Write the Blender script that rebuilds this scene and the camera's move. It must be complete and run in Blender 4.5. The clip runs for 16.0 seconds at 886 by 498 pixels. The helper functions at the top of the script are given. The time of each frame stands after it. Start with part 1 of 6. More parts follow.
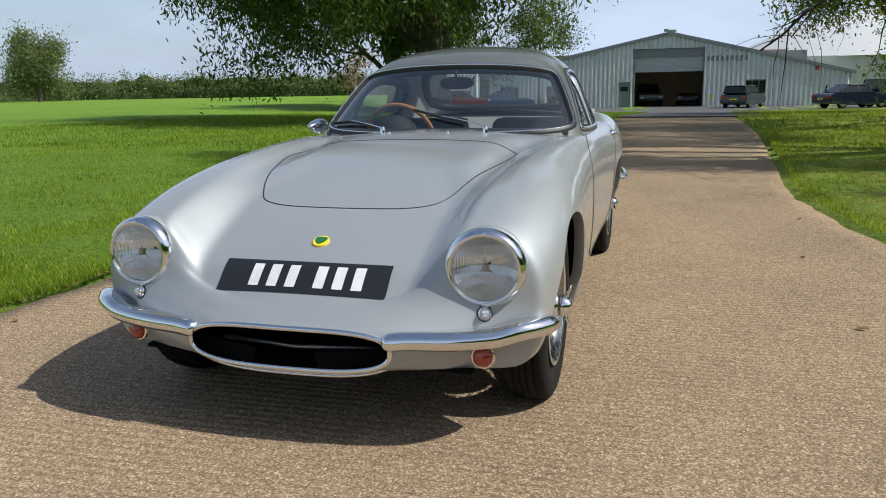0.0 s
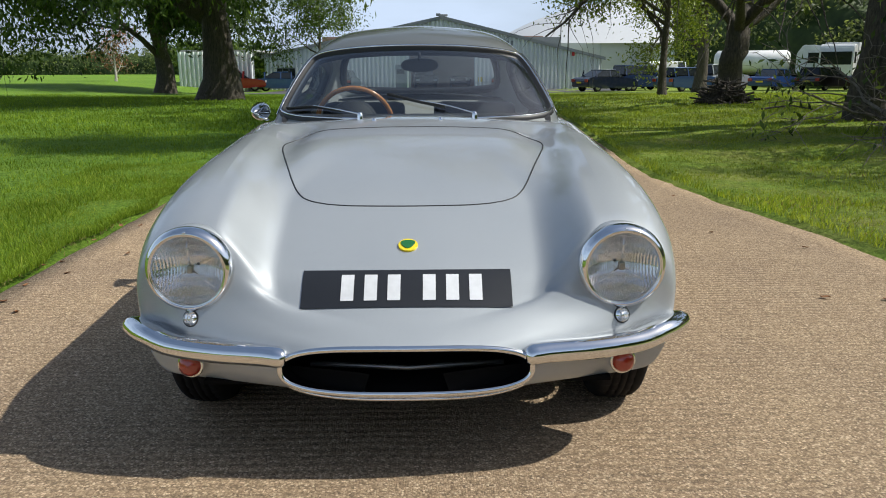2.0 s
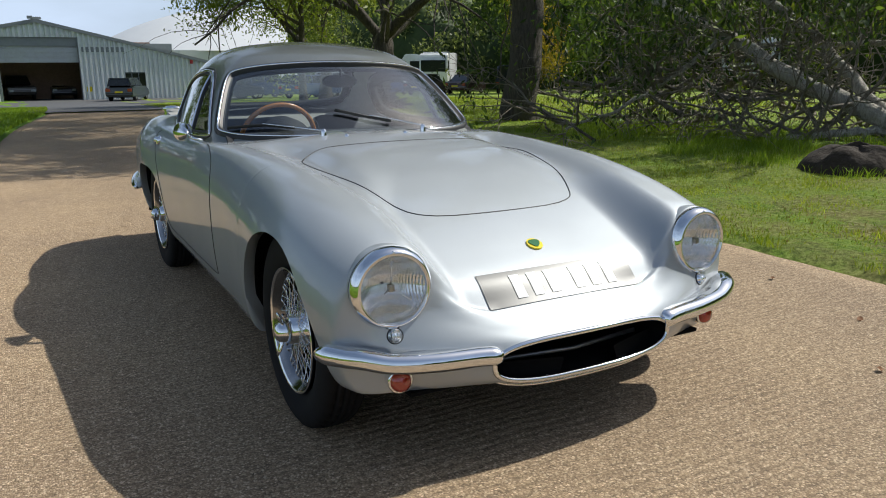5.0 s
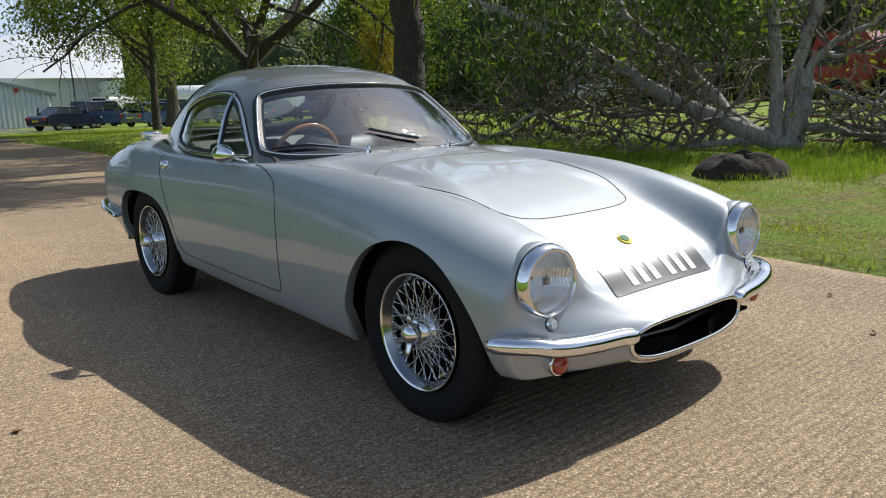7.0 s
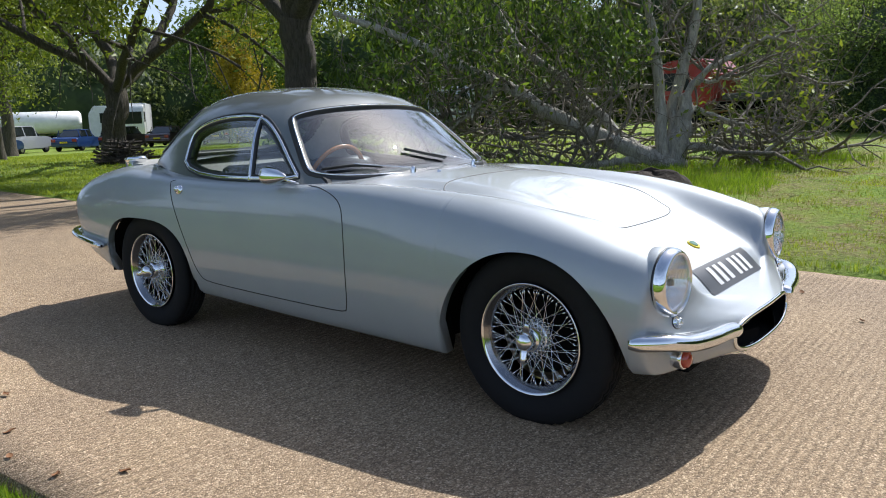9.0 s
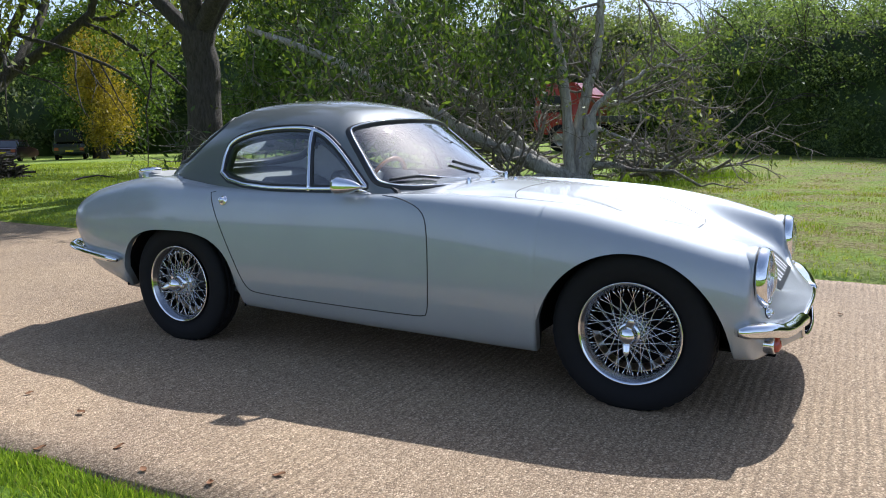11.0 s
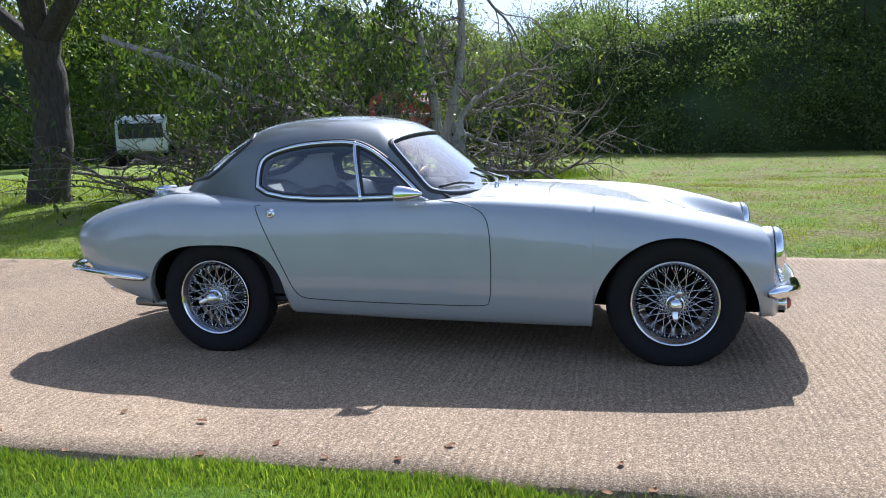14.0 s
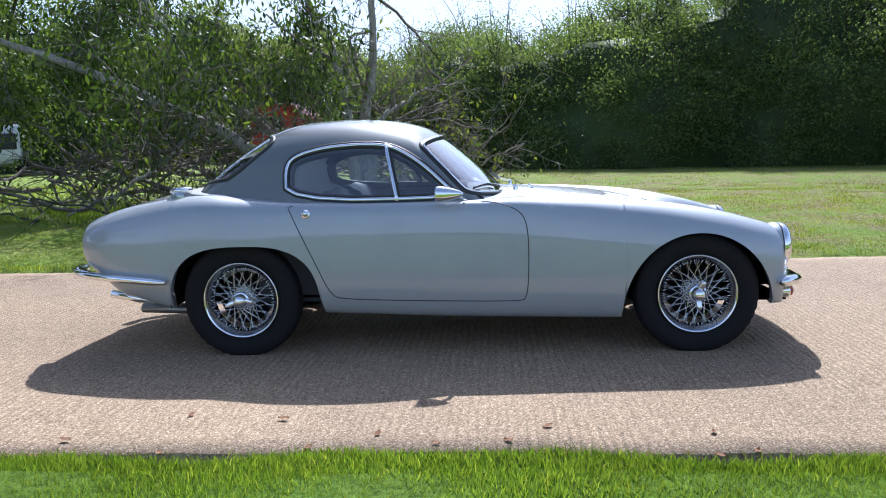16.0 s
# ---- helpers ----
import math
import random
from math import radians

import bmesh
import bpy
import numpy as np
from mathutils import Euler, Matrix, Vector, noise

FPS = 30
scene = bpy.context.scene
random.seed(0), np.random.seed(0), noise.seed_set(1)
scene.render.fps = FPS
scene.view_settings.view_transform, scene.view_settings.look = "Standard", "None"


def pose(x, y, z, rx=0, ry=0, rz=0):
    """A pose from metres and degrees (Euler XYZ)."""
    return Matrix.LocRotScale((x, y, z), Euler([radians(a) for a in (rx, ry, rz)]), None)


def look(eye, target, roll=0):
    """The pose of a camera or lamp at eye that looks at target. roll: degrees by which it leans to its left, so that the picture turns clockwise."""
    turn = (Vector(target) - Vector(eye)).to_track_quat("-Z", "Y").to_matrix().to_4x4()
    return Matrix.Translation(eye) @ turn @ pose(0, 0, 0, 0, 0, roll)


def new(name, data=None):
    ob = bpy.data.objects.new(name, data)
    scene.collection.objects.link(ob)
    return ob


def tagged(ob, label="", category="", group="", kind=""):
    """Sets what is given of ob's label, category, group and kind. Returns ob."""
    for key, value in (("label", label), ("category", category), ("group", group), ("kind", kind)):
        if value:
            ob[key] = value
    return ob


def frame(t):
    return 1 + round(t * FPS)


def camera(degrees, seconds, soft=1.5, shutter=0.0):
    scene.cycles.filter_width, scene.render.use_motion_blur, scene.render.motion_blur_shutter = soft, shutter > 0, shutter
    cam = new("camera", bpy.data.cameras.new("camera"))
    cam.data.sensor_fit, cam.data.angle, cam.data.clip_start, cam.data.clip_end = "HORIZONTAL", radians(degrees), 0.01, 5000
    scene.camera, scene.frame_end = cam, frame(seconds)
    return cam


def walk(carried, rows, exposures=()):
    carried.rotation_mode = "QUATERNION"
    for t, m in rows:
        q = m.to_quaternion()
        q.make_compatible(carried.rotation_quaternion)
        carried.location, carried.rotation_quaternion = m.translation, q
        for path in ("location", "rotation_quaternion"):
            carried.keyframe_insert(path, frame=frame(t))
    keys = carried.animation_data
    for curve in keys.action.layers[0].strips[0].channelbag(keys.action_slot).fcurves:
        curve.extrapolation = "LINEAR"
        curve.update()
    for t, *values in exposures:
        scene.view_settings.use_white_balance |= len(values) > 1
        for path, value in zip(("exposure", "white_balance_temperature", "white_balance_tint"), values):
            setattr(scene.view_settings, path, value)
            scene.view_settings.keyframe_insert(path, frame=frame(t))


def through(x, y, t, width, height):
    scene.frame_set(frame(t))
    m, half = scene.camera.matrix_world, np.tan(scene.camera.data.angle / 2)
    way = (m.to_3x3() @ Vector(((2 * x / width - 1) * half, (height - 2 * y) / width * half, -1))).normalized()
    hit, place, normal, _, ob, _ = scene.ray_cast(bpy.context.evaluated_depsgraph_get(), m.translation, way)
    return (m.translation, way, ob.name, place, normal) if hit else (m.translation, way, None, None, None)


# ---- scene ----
cam = camera(60.0, 16.0, soft=1.0)
PATH = [
    (0, (3.486, 0.986, 0.971), (1.608, 0.436, 0.56), -1.1),
    (0.5, (3.567, 0.706, 1.002), (1.659, 0.278, 0.58), -1.3),
    (1, (3.557, 0.477, 1.019), (1.626, 0.193, 0.583), -1.4),
    (1.5, (3.435, 0.261, 0.985), (1.491, 0.126, 0.535), -0.9),
    (2, (3.393, 0.067, 0.986), (1.448, 0.092, 0.523), -0.3),
    (2.5, (3.431, -0.245, 1.02), (1.498, -0.049, 0.544), 0.2),
    (3, (3.372, -0.423, 1.026), (1.465, -0.056, 0.545), 0.3),
    (3.5, (3.274, -0.603, 1.012), (1.408, -0.067, 0.531), 0.1),
    (4, (3.254, -0.832, 1.018), (1.438, -0.139, 0.545), -0.2),
    (6.5, (3.09, -1.952, 1.044), (1.546, -0.752, 0.629), -1.1),
    (7, (2.948, -2.105, 1.025), (1.456, -0.834, 0.625), -1.4),
    (7.5, (2.857, -2.292, 1.033), (1.43, -0.946, 0.65), -1.3),
    (8, (2.739, -2.556, 1.044), (1.385, -1.133, 0.669), -1.5),
    (8.5, (2.571, -2.648, 1.038), (1.276, -1.166, 0.68), -1.6),
    (9, (2.425, -2.746, 1.026), (1.199, -1.204, 0.679), -1.7),
    (11.5, (1.677, -3.535, 1.024), (0.816, -1.757, 0.710), -0.9),
    (12, (1.56, -3.659, 1.050), (0.767, -1.852, 0.723), -1.2),
    (12.5, (1.378, -3.651, 1.035), (0.662, -1.813, 0.708), -1.4),
    (13, (1.246, -3.727, 1.039), (0.608, -1.859, 0.716), -1.7),
    (13.5, (1.074, -3.987, 1.053), (0.515, -2.093, 0.738), -2.1),
    (14, (0.945, -4.103, 1.078), (0.464, -2.186, 0.773), -2.3),
    (14.5, (0.76, -4.079, 1.052), (0.359, -2.142, 0.756), -2.3),
    (15, (0.598, -4.147, 1.046), (0.284, -2.192, 0.761), -2.0),
    (15.5, (0.331, -4.34, 1.044), (0.111, -2.372, 0.767), -1.8),
    (16, (0.146, -4.373, 1.039), (0.014, -2.396, 0.765), -1.6),
]
walk(cam, [(t, look(eye, target, roll)) for t, eye, target, roll in PATH],
     exposures=[(0, 0.04, 6230, 7), (2.5, 0.07, 6230, 7), (4, 0.03, 6230, 6.5), (7, 0.16, 6130, 8), (9, 0.36, 5930, 10), (12, 0.54, 5540, 13), (16, 0.70, 5370, 14.5)])


# ---- light ----
SUN_TO = Vector((0.05, 0.70, 0.80)).normalized()
world = bpy.data.worlds.new("sky")
scene.world = world
world.use_nodes = True
wn, wl = world.node_tree.nodes, world.node_tree.links
wn.clear()
w_out, w_bg, w_sky = wn.new("ShaderNodeOutputWorld"), wn.new("ShaderNodeBackground"), wn.new("ShaderNodeTexSky")
w_sky.sky_type, w_sky.sun_disc = "NISHITA", False
w_sky.sun_elevation, w_sky.sun_rotation = math.asin(SUN_TO.z), math.atan2(SUN_TO.x, SUN_TO.y)
w_sky.air_density, w_sky.dust_density, w_sky.ozone_density = 1.1, 2.2, 2.0
# thin high cloud drawn over the blue
w_co, w_map, w_noi, w_ramp, w_mix = (wn.new("ShaderNodeTexCoord"), wn.new("ShaderNodeMapping"), wn.new("ShaderNodeTexNoise"),
                                     wn.new("ShaderNodeValToRGB"), wn.new("ShaderNodeMix"))
w_map.inputs["Scale"].default_value = (1.6, 1.6, 5.0)
w_noi.inputs["Scale"].default_value, w_noi.inputs["Detail"].default_value = 1.7, 7.0
w_ramp.color_ramp.elements[0].position, w_ramp.color_ramp.elements[1].position = 0.40, 0.70
w_ramp.color_ramp.elements[0].color, w_ramp.color_ramp.elements[1].color = (0.55, 0.55, 0.55, 1), (0.95, 0.95, 0.95, 1)
w_mix.data_type = "RGBA"
w_mix.inputs["B"].default_value = (7.8, 9.0, 11.2, 1)
wl.new(w_co.outputs["Generated"], w_map.inputs["Vector"])
wl.new(w_map.outputs["Vector"], w_noi.inputs["Vector"])
wl.new(w_noi.outputs["Fac"], w_ramp.inputs["Fac"])
w_sep, w_low, w_mul = wn.new("ShaderNodeSeparateXYZ"), wn.new("ShaderNodeMapRange"), wn.new("ShaderNodeMath")
w_mul.operation = "MULTIPLY"
w_low.inputs["From Min"].default_value, w_low.inputs["From Max"].default_value = 0.02, 0.75
w_low.inputs["To Min"].default_value, w_low.inputs["To Max"].default_value = 1.0, 0.12
wl.new(w_co.outputs["Generated"], w_sep.inputs["Vector"])
wl.new(w_sep.outputs["Z"], w_low.inputs["Value"])
wl.new(w_ramp.outputs["Color"], w_mul.inputs[0])
wl.new(w_low.outputs["Result"], w_mul.inputs[1])
wl.new(w_mul.outputs["Value"], w_mix.inputs["Factor"])
wl.new(w_sky.outputs["Color"], w_mix.inputs["A"])
wl.new(w_mix.outputs["Result"], w_bg.inputs["Color"])
w_bg.inputs["Strength"].default_value = 0.088
wl.new(w_bg.outputs["Background"], w_out.inputs["Surface"])

sun = new("sun", bpy.data.lights.new("sun", "SUN"))
sun.data.energy, sun.data.angle, sun.data.color = 5.0, radians(0.55), (1.0, 0.94, 0.84)
sun.rotation_mode = "QUATERNION"
sun.rotation_quaternion = (-SUN_TO).to_track_quat("-Z", "Y")
sun.location = (0, 20, 25)


# ---- materials ----
def material(name):
    m = bpy.data.materials.new(name)
    m.use_nodes = True
    return m, m.node_tree.nodes, m.node_tree.links, m.node_tree.nodes["Principled BSDF"]


def ramp(nodes, links, source, stops):
    r = nodes.new("ShaderNodeValToRGB")
    while len(r.color_ramp.elements) < len(stops):
        r.color_ramp.elements.new(0.5)
    for e, (p, c) in zip(r.color_ramp.elements, stops):
        e.position, e.color = p, (*c, 1)
    links.new(source, r.inputs["Fac"])
    return r.outputs["Color"]


def coords(nodes, links, scale=(1, 1, 1), kind="Object"):
    c, m = nodes.new("ShaderNodeTexCoord"), nodes.new("ShaderNodeMapping")
    m.inputs["Scale"].default_value = scale
    links.new(c.outputs[kind], m.inputs["Vector"])
    return m.outputs["Vector"]


def noisy(nodes, links, vec, scale, detail=5.0, rough=0.6, distort=0.0):
    n = nodes.new("ShaderNodeTexNoise")
    n.inputs["Scale"].default_value, n.inputs["Detail"].default_value = scale, detail
    n.inputs["Roughness"].default_value, n.inputs["Distortion"].default_value = rough, distort
    links.new(vec, n.inputs["Vector"])
    return n.outputs["Fac"]


def blend(nodes, links, a, b, fac, mode="MIX"):
    m = nodes.new("ShaderNodeMix")
    m.data_type, m.blend_type = "RGBA", mode
    for sock, v in (("Factor", fac), ("A", a), ("B", b)):
        if isinstance(v, (int, float)):
            m.inputs[sock].default_value = v
        elif isinstance(v, tuple):
            m.inputs[sock].default_value = (*v, 1)
        else:
            links.new(v, m.inputs[sock])
    return m.outputs["Result"]


def bump(nodes, links, bsdf, height, strength, distance):
    b = nodes.new("ShaderNodeBump")
    b.inputs["Strength"].default_value, b.inputs["Distance"].default_value = strength, distance
    links.new(height, b.inputs["Height"])
    links.new(b.outputs["Normal"], bsdf.inputs["Normal"])


def plain(name, colour, rough=0.5, metal=0.0, coat=0.0, grain=40.0, vary=0.15, relief=0.0):
    """A surface of one colour with a little uneven tone and gloss."""
    m, n, l, b = material(name)
    v = coords(n, l)
    f = noisy(n, l, v, grain)
    big = noisy(n, l, v, grain / 12)
    dark = tuple(c * (1 - vary) for c in colour)
    light = tuple(min(1, c * (1 + vary)) for c in colour)
    l.new(blend(n, l, ramp(n, l, f, [(0.3, dark), (0.7, light)]), ramp(n, l, big, [(0.3, dark), (0.7, light)]), 0.5), b.inputs["Base Color"])
    b.inputs["Roughness"].default_value, b.inputs["Metallic"].default_value = rough, metal
    b.inputs["Coat Weight"].default_value, b.inputs["Coat Roughness"].default_value = coat, 0.04
    if relief:
        bump(n, l, b, f, 0.5, relief)
    return m


def paint(name, colour, metal=0.6, rough=0.36):
    """Metallic car paint: fine flake under a clear coat, with faint dust."""
    m, n, l, b = material(name)
    v = coords(n, l)
    flake = noisy(n, l, v, 900.0, 2.0)
    dust = noisy(n, l, v, 3.5, 6.0)
    base = ramp(n, l, flake, [(0.35, tuple(c * 0.9 for c in colour)), (0.65, tuple(min(1, c * 1.08) for c in colour))])
    l.new(blend(n, l, base, tuple(min(1, c * 0.88 + 0.03) for c in colour), ramp(n, l, dust, [(0.45, (0, 0, 0)), (0.75, (0.5, 0.5, 0.5))])), b.inputs["Base Color"])
    l.new(ramp(n, l, dust, [(0.35, (rough * 0.92,) * 3), (0.75, (rough * 1.12,) * 3)]), b.inputs["Roughness"])
    b.inputs["Metallic"].default_value = metal
    b.inputs["Specular IOR Level"].default_value = 0.12
    b.inputs["Coat Weight"].default_value, b.inputs["Coat Roughness"].default_value = 0.95, 0.03
    b.inputs["Coat IOR"].default_value = 1.62
    return m


def clear_glass(name, tint, film=0.03, strong=1.0):
    """Glass seen through: mirror by angle and a thin smeared film."""
    m = bpy.data.materials.new(name)
    m.use_nodes = True
    n, l = m.node_tree.nodes, m.node_tree.links
    n.clear()
    out, mix, tr, gl, lw = (n.new("ShaderNodeOutputMaterial"), n.new("ShaderNodeMixShader"), n.new("ShaderNodeBsdfTransparent"),
                            n.new("ShaderNodeBsdfGlossy"), n.new("ShaderNodeLayerWeight"))
    smear, veil, fifth, gain = n.new("ShaderNodeBsdfGlossy"), n.new("ShaderNodeMixShader"), n.new("ShaderNodeMath"), n.new("ShaderNodeMath")
    tr.inputs["Color"].default_value = (*tint, 1)
    gl.inputs["Roughness"].default_value = 0.01
    smear.inputs["Roughness"].default_value = 0.42
    smear.inputs["Color"].default_value = (0.85, 0.9, 1.0, 1)
    lw.inputs["Blend"].default_value = 0.5
    fifth.operation, fifth.inputs[1].default_value = "POWER", 4.0
    gain.operation, gain.use_clamp = "MULTIPLY_ADD", True
    gain.inputs[1].default_value, gain.inputs[2].default_value = 0.92 * strong, 0.06 * strong
    spots = noisy(n, l, coords(n, l), 9.0, 5.0)
    l.new(ramp(n, l, spots, [(0.35, (film * 0.5,) * 3), (0.75, (film * 1.5,) * 3)]), veil.inputs["Fac"])
    l.new(tr.outputs["BSDF"], veil.inputs[1])
    l.new(smear.outputs["BSDF"], veil.inputs[2])
    last = veil.outputs["Shader"]
    l.new(lw.outputs["Facing"], fifth.inputs[0])
    l.new(fifth.outputs["Value"], gain.inputs[0])
    l.new(gain.outputs["Value"], mix.inputs["Fac"])
    l.new(last, mix.inputs[1])
    l.new(gl.outputs["BSDF"], mix.inputs[2])
    l.new(mix.outputs["Shader"], out.inputs["Surface"])
    return m


def leafy(name, low, high, through=0.45, gloss=0.35):
    """Leaves: tone varies leaf by leaf; light comes through them."""
    m, n, l, b = material(name)
    geo = n.new("ShaderNodeNewGeometry")
    col = ramp(n, l, geo.outputs["Random Per Island"], [(0.0, low), (0.55, tuple((a + c) / 2 for a, c in zip(low, high))), (1.0, high)])
    patch = noisy(n, l, coords(n, l), 0.6, 3.0)
    col = blend(n, l, col, tuple(c * 0.7 for c in low), ramp(n, l, patch, [(0.4, (0, 0, 0)), (0.7, (0.7, 0.7, 0.7))]))
    l.new(col, b.inputs["Base Color"])
    b.inputs["Roughness"].default_value = 0.5
    b.inputs["Specular IOR Level"].default_value = gloss
    tr, mix = n.new("ShaderNodeBsdfTranslucent"), n.new("ShaderNodeMixShader")
    l.new(blend(n, l, col, (1.0, 1.0, 0.45), 1.0, "MULTIPLY"), tr.inputs["Color"])
    mix.inputs["Fac"].default_value = through
    l.new(b.outputs["BSDF"], mix.inputs[1])
    l.new(tr.outputs["BSDF"], mix.inputs[2])
    l.new(mix.outputs["Shader"], n["Material Output"].inputs["Surface"])
    return m


def bark_material(name, dark, light):
    m, n, l, b = material(name)
    v = coords(n, l, (1, 1, 0.22))
    f = noisy(n, l, v, 26.0, 8.0, 0.7, 0.6)
    g = noisy(n, l, coords(n, l), 3.0, 4.0)
    c = ramp(n, l, f, [(0.3, dark), (0.62, light)])
    l.new(blend(n, l, c, tuple(x * 0.6 for x in light), ramp(n, l, g, [(0.45, (0, 0, 0)), (0.7, (0.6, 0.6, 0.6))])), b.inputs["Base Color"])
    b.inputs["Roughness"].default_value = 0.9
    bump(n, l, b, f, 1.0, 0.07)
    return m


def concrete_material():
    """Tamped concrete: pale brown, stones showing, long ridges across the drive, worn in places, stained."""
    m, n, l, b = material("brushed_concrete")
    v = coords(n, l)
    stones = n.new("ShaderNodeTexVoronoi")
    stones.inputs["Scale"].default_value = 175.0
    l.new(v, stones.inputs["Vector"])
    grit = noisy(n, l, v, 260.0, 3.0)
    mid = noisy(n, l, v, 9.0, 6.0, 0.65)
    big = noisy(n, l, v, 0.7, 5.0)
    wave = n.new("ShaderNodeTexWave")
    wave.bands_direction = "X"
    wave.inputs["Scale"].default_value, wave.inputs["Distortion"].default_value = 8.6, 3.0
    wave.inputs["Detail"].default_value, wave.inputs["Detail Scale"].default_value = 4.0, 1.6
    l.new(coords(n, l, (1, 0.35, 1)), wave.inputs["Vector"])
    worn = ramp(n, l, noisy(n, l, coords(n, l, (0.6, 1.0, 1)), 1.1, 5.0, 0.6), [(0.38, (0.25, 0.25, 0.25)), (0.62, (1, 1, 1))])
    base = ramp(n, l, mid, [(0.25, (0.235, 0.185, 0.14)), (0.55, (0.34, 0.275, 0.21)), (0.8, (0.41, 0.34, 0.265))])
    chips = ramp(n, l, stones.outputs["Color"], [(0.12, (0.10, 0.078, 0.06)), (0.42, (0.28, 0.225, 0.172)), (0.68, (0.42, 0.345, 0.27)), (0.9, (0.74, 0.67, 0.58))])
    c = blend(n, l, base, chips, 0.66)
    c = blend(n, l, c, ramp(n, l, stones.outputs["Distance"], [(0.25, (1.08, 1.08, 1.08)), (0.75, (0.55, 0.53, 0.5))]), 0.7, "MULTIPLY")
    lines = ramp(n, l, wave.outputs["Fac"], [(0.0, (0.74, 0.73, 0.72)), (0.30, (0.97, 0.97, 0.97)), (1.0, (1.08, 1.07, 1.06))])
    c = blend(n, l, c, blend(n, l, (1, 1, 1), lines, worn), 0.85, "MULTIPLY")
    c = blend(n, l, c, ramp(n, l, big, [(0.3, (0.80, 0.79, 0.80)), (0.6, (1.06, 1.05, 1.0))]), 0.8, "MULTIPLY")
    # multiplied paler towards the -y edge and the rear end
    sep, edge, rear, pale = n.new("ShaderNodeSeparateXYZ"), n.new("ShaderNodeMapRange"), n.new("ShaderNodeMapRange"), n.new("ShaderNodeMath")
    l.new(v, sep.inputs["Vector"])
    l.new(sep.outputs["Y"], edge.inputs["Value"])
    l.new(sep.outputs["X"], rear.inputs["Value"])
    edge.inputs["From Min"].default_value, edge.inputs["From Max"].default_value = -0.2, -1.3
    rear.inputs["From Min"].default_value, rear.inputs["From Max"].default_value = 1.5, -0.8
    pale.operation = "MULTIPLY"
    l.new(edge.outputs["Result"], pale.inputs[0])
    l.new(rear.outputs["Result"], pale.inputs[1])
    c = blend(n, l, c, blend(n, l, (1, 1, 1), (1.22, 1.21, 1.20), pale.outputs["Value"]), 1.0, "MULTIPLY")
    spots = ramp(n, l, noisy(n, l, v, 13.0, 2.0, 0.5), [(0.70, (1, 1, 1)), (0.78, (0.62, 0.60, 0.58))])
    c = blend(n, l, c, spots, 0.8, "MULTIPLY")
    c = blend(n, l, c, (1.18, 1.06, 0.89), 1.0, "MULTIPLY")
    l.new(c, b.inputs["Base Color"])
    b.inputs["Roughness"].default_value = 0.82
    b.inputs["Specular IOR Level"].default_value = 0.35
    ridge = blend(n, l, (0.5, 0.5, 0.5), ramp(n, l, wave.outputs["Fac"], [(0, (0, 0, 0)), (1, (1, 1, 1))]), worn)
    h = blend(n, l, ridge, ramp(n, l, stones.outputs["Distance"], [(0, (1, 1, 1)), (0.6, (0, 0, 0))]), 0.45)
    h = blend(n, l, h, ramp(n, l, grit, [(0.2, (0, 0, 0)), (0.8, (1, 1, 1))]), 0.25)
    bump(n, l, b, h, 0.9, 0.012)
    return m


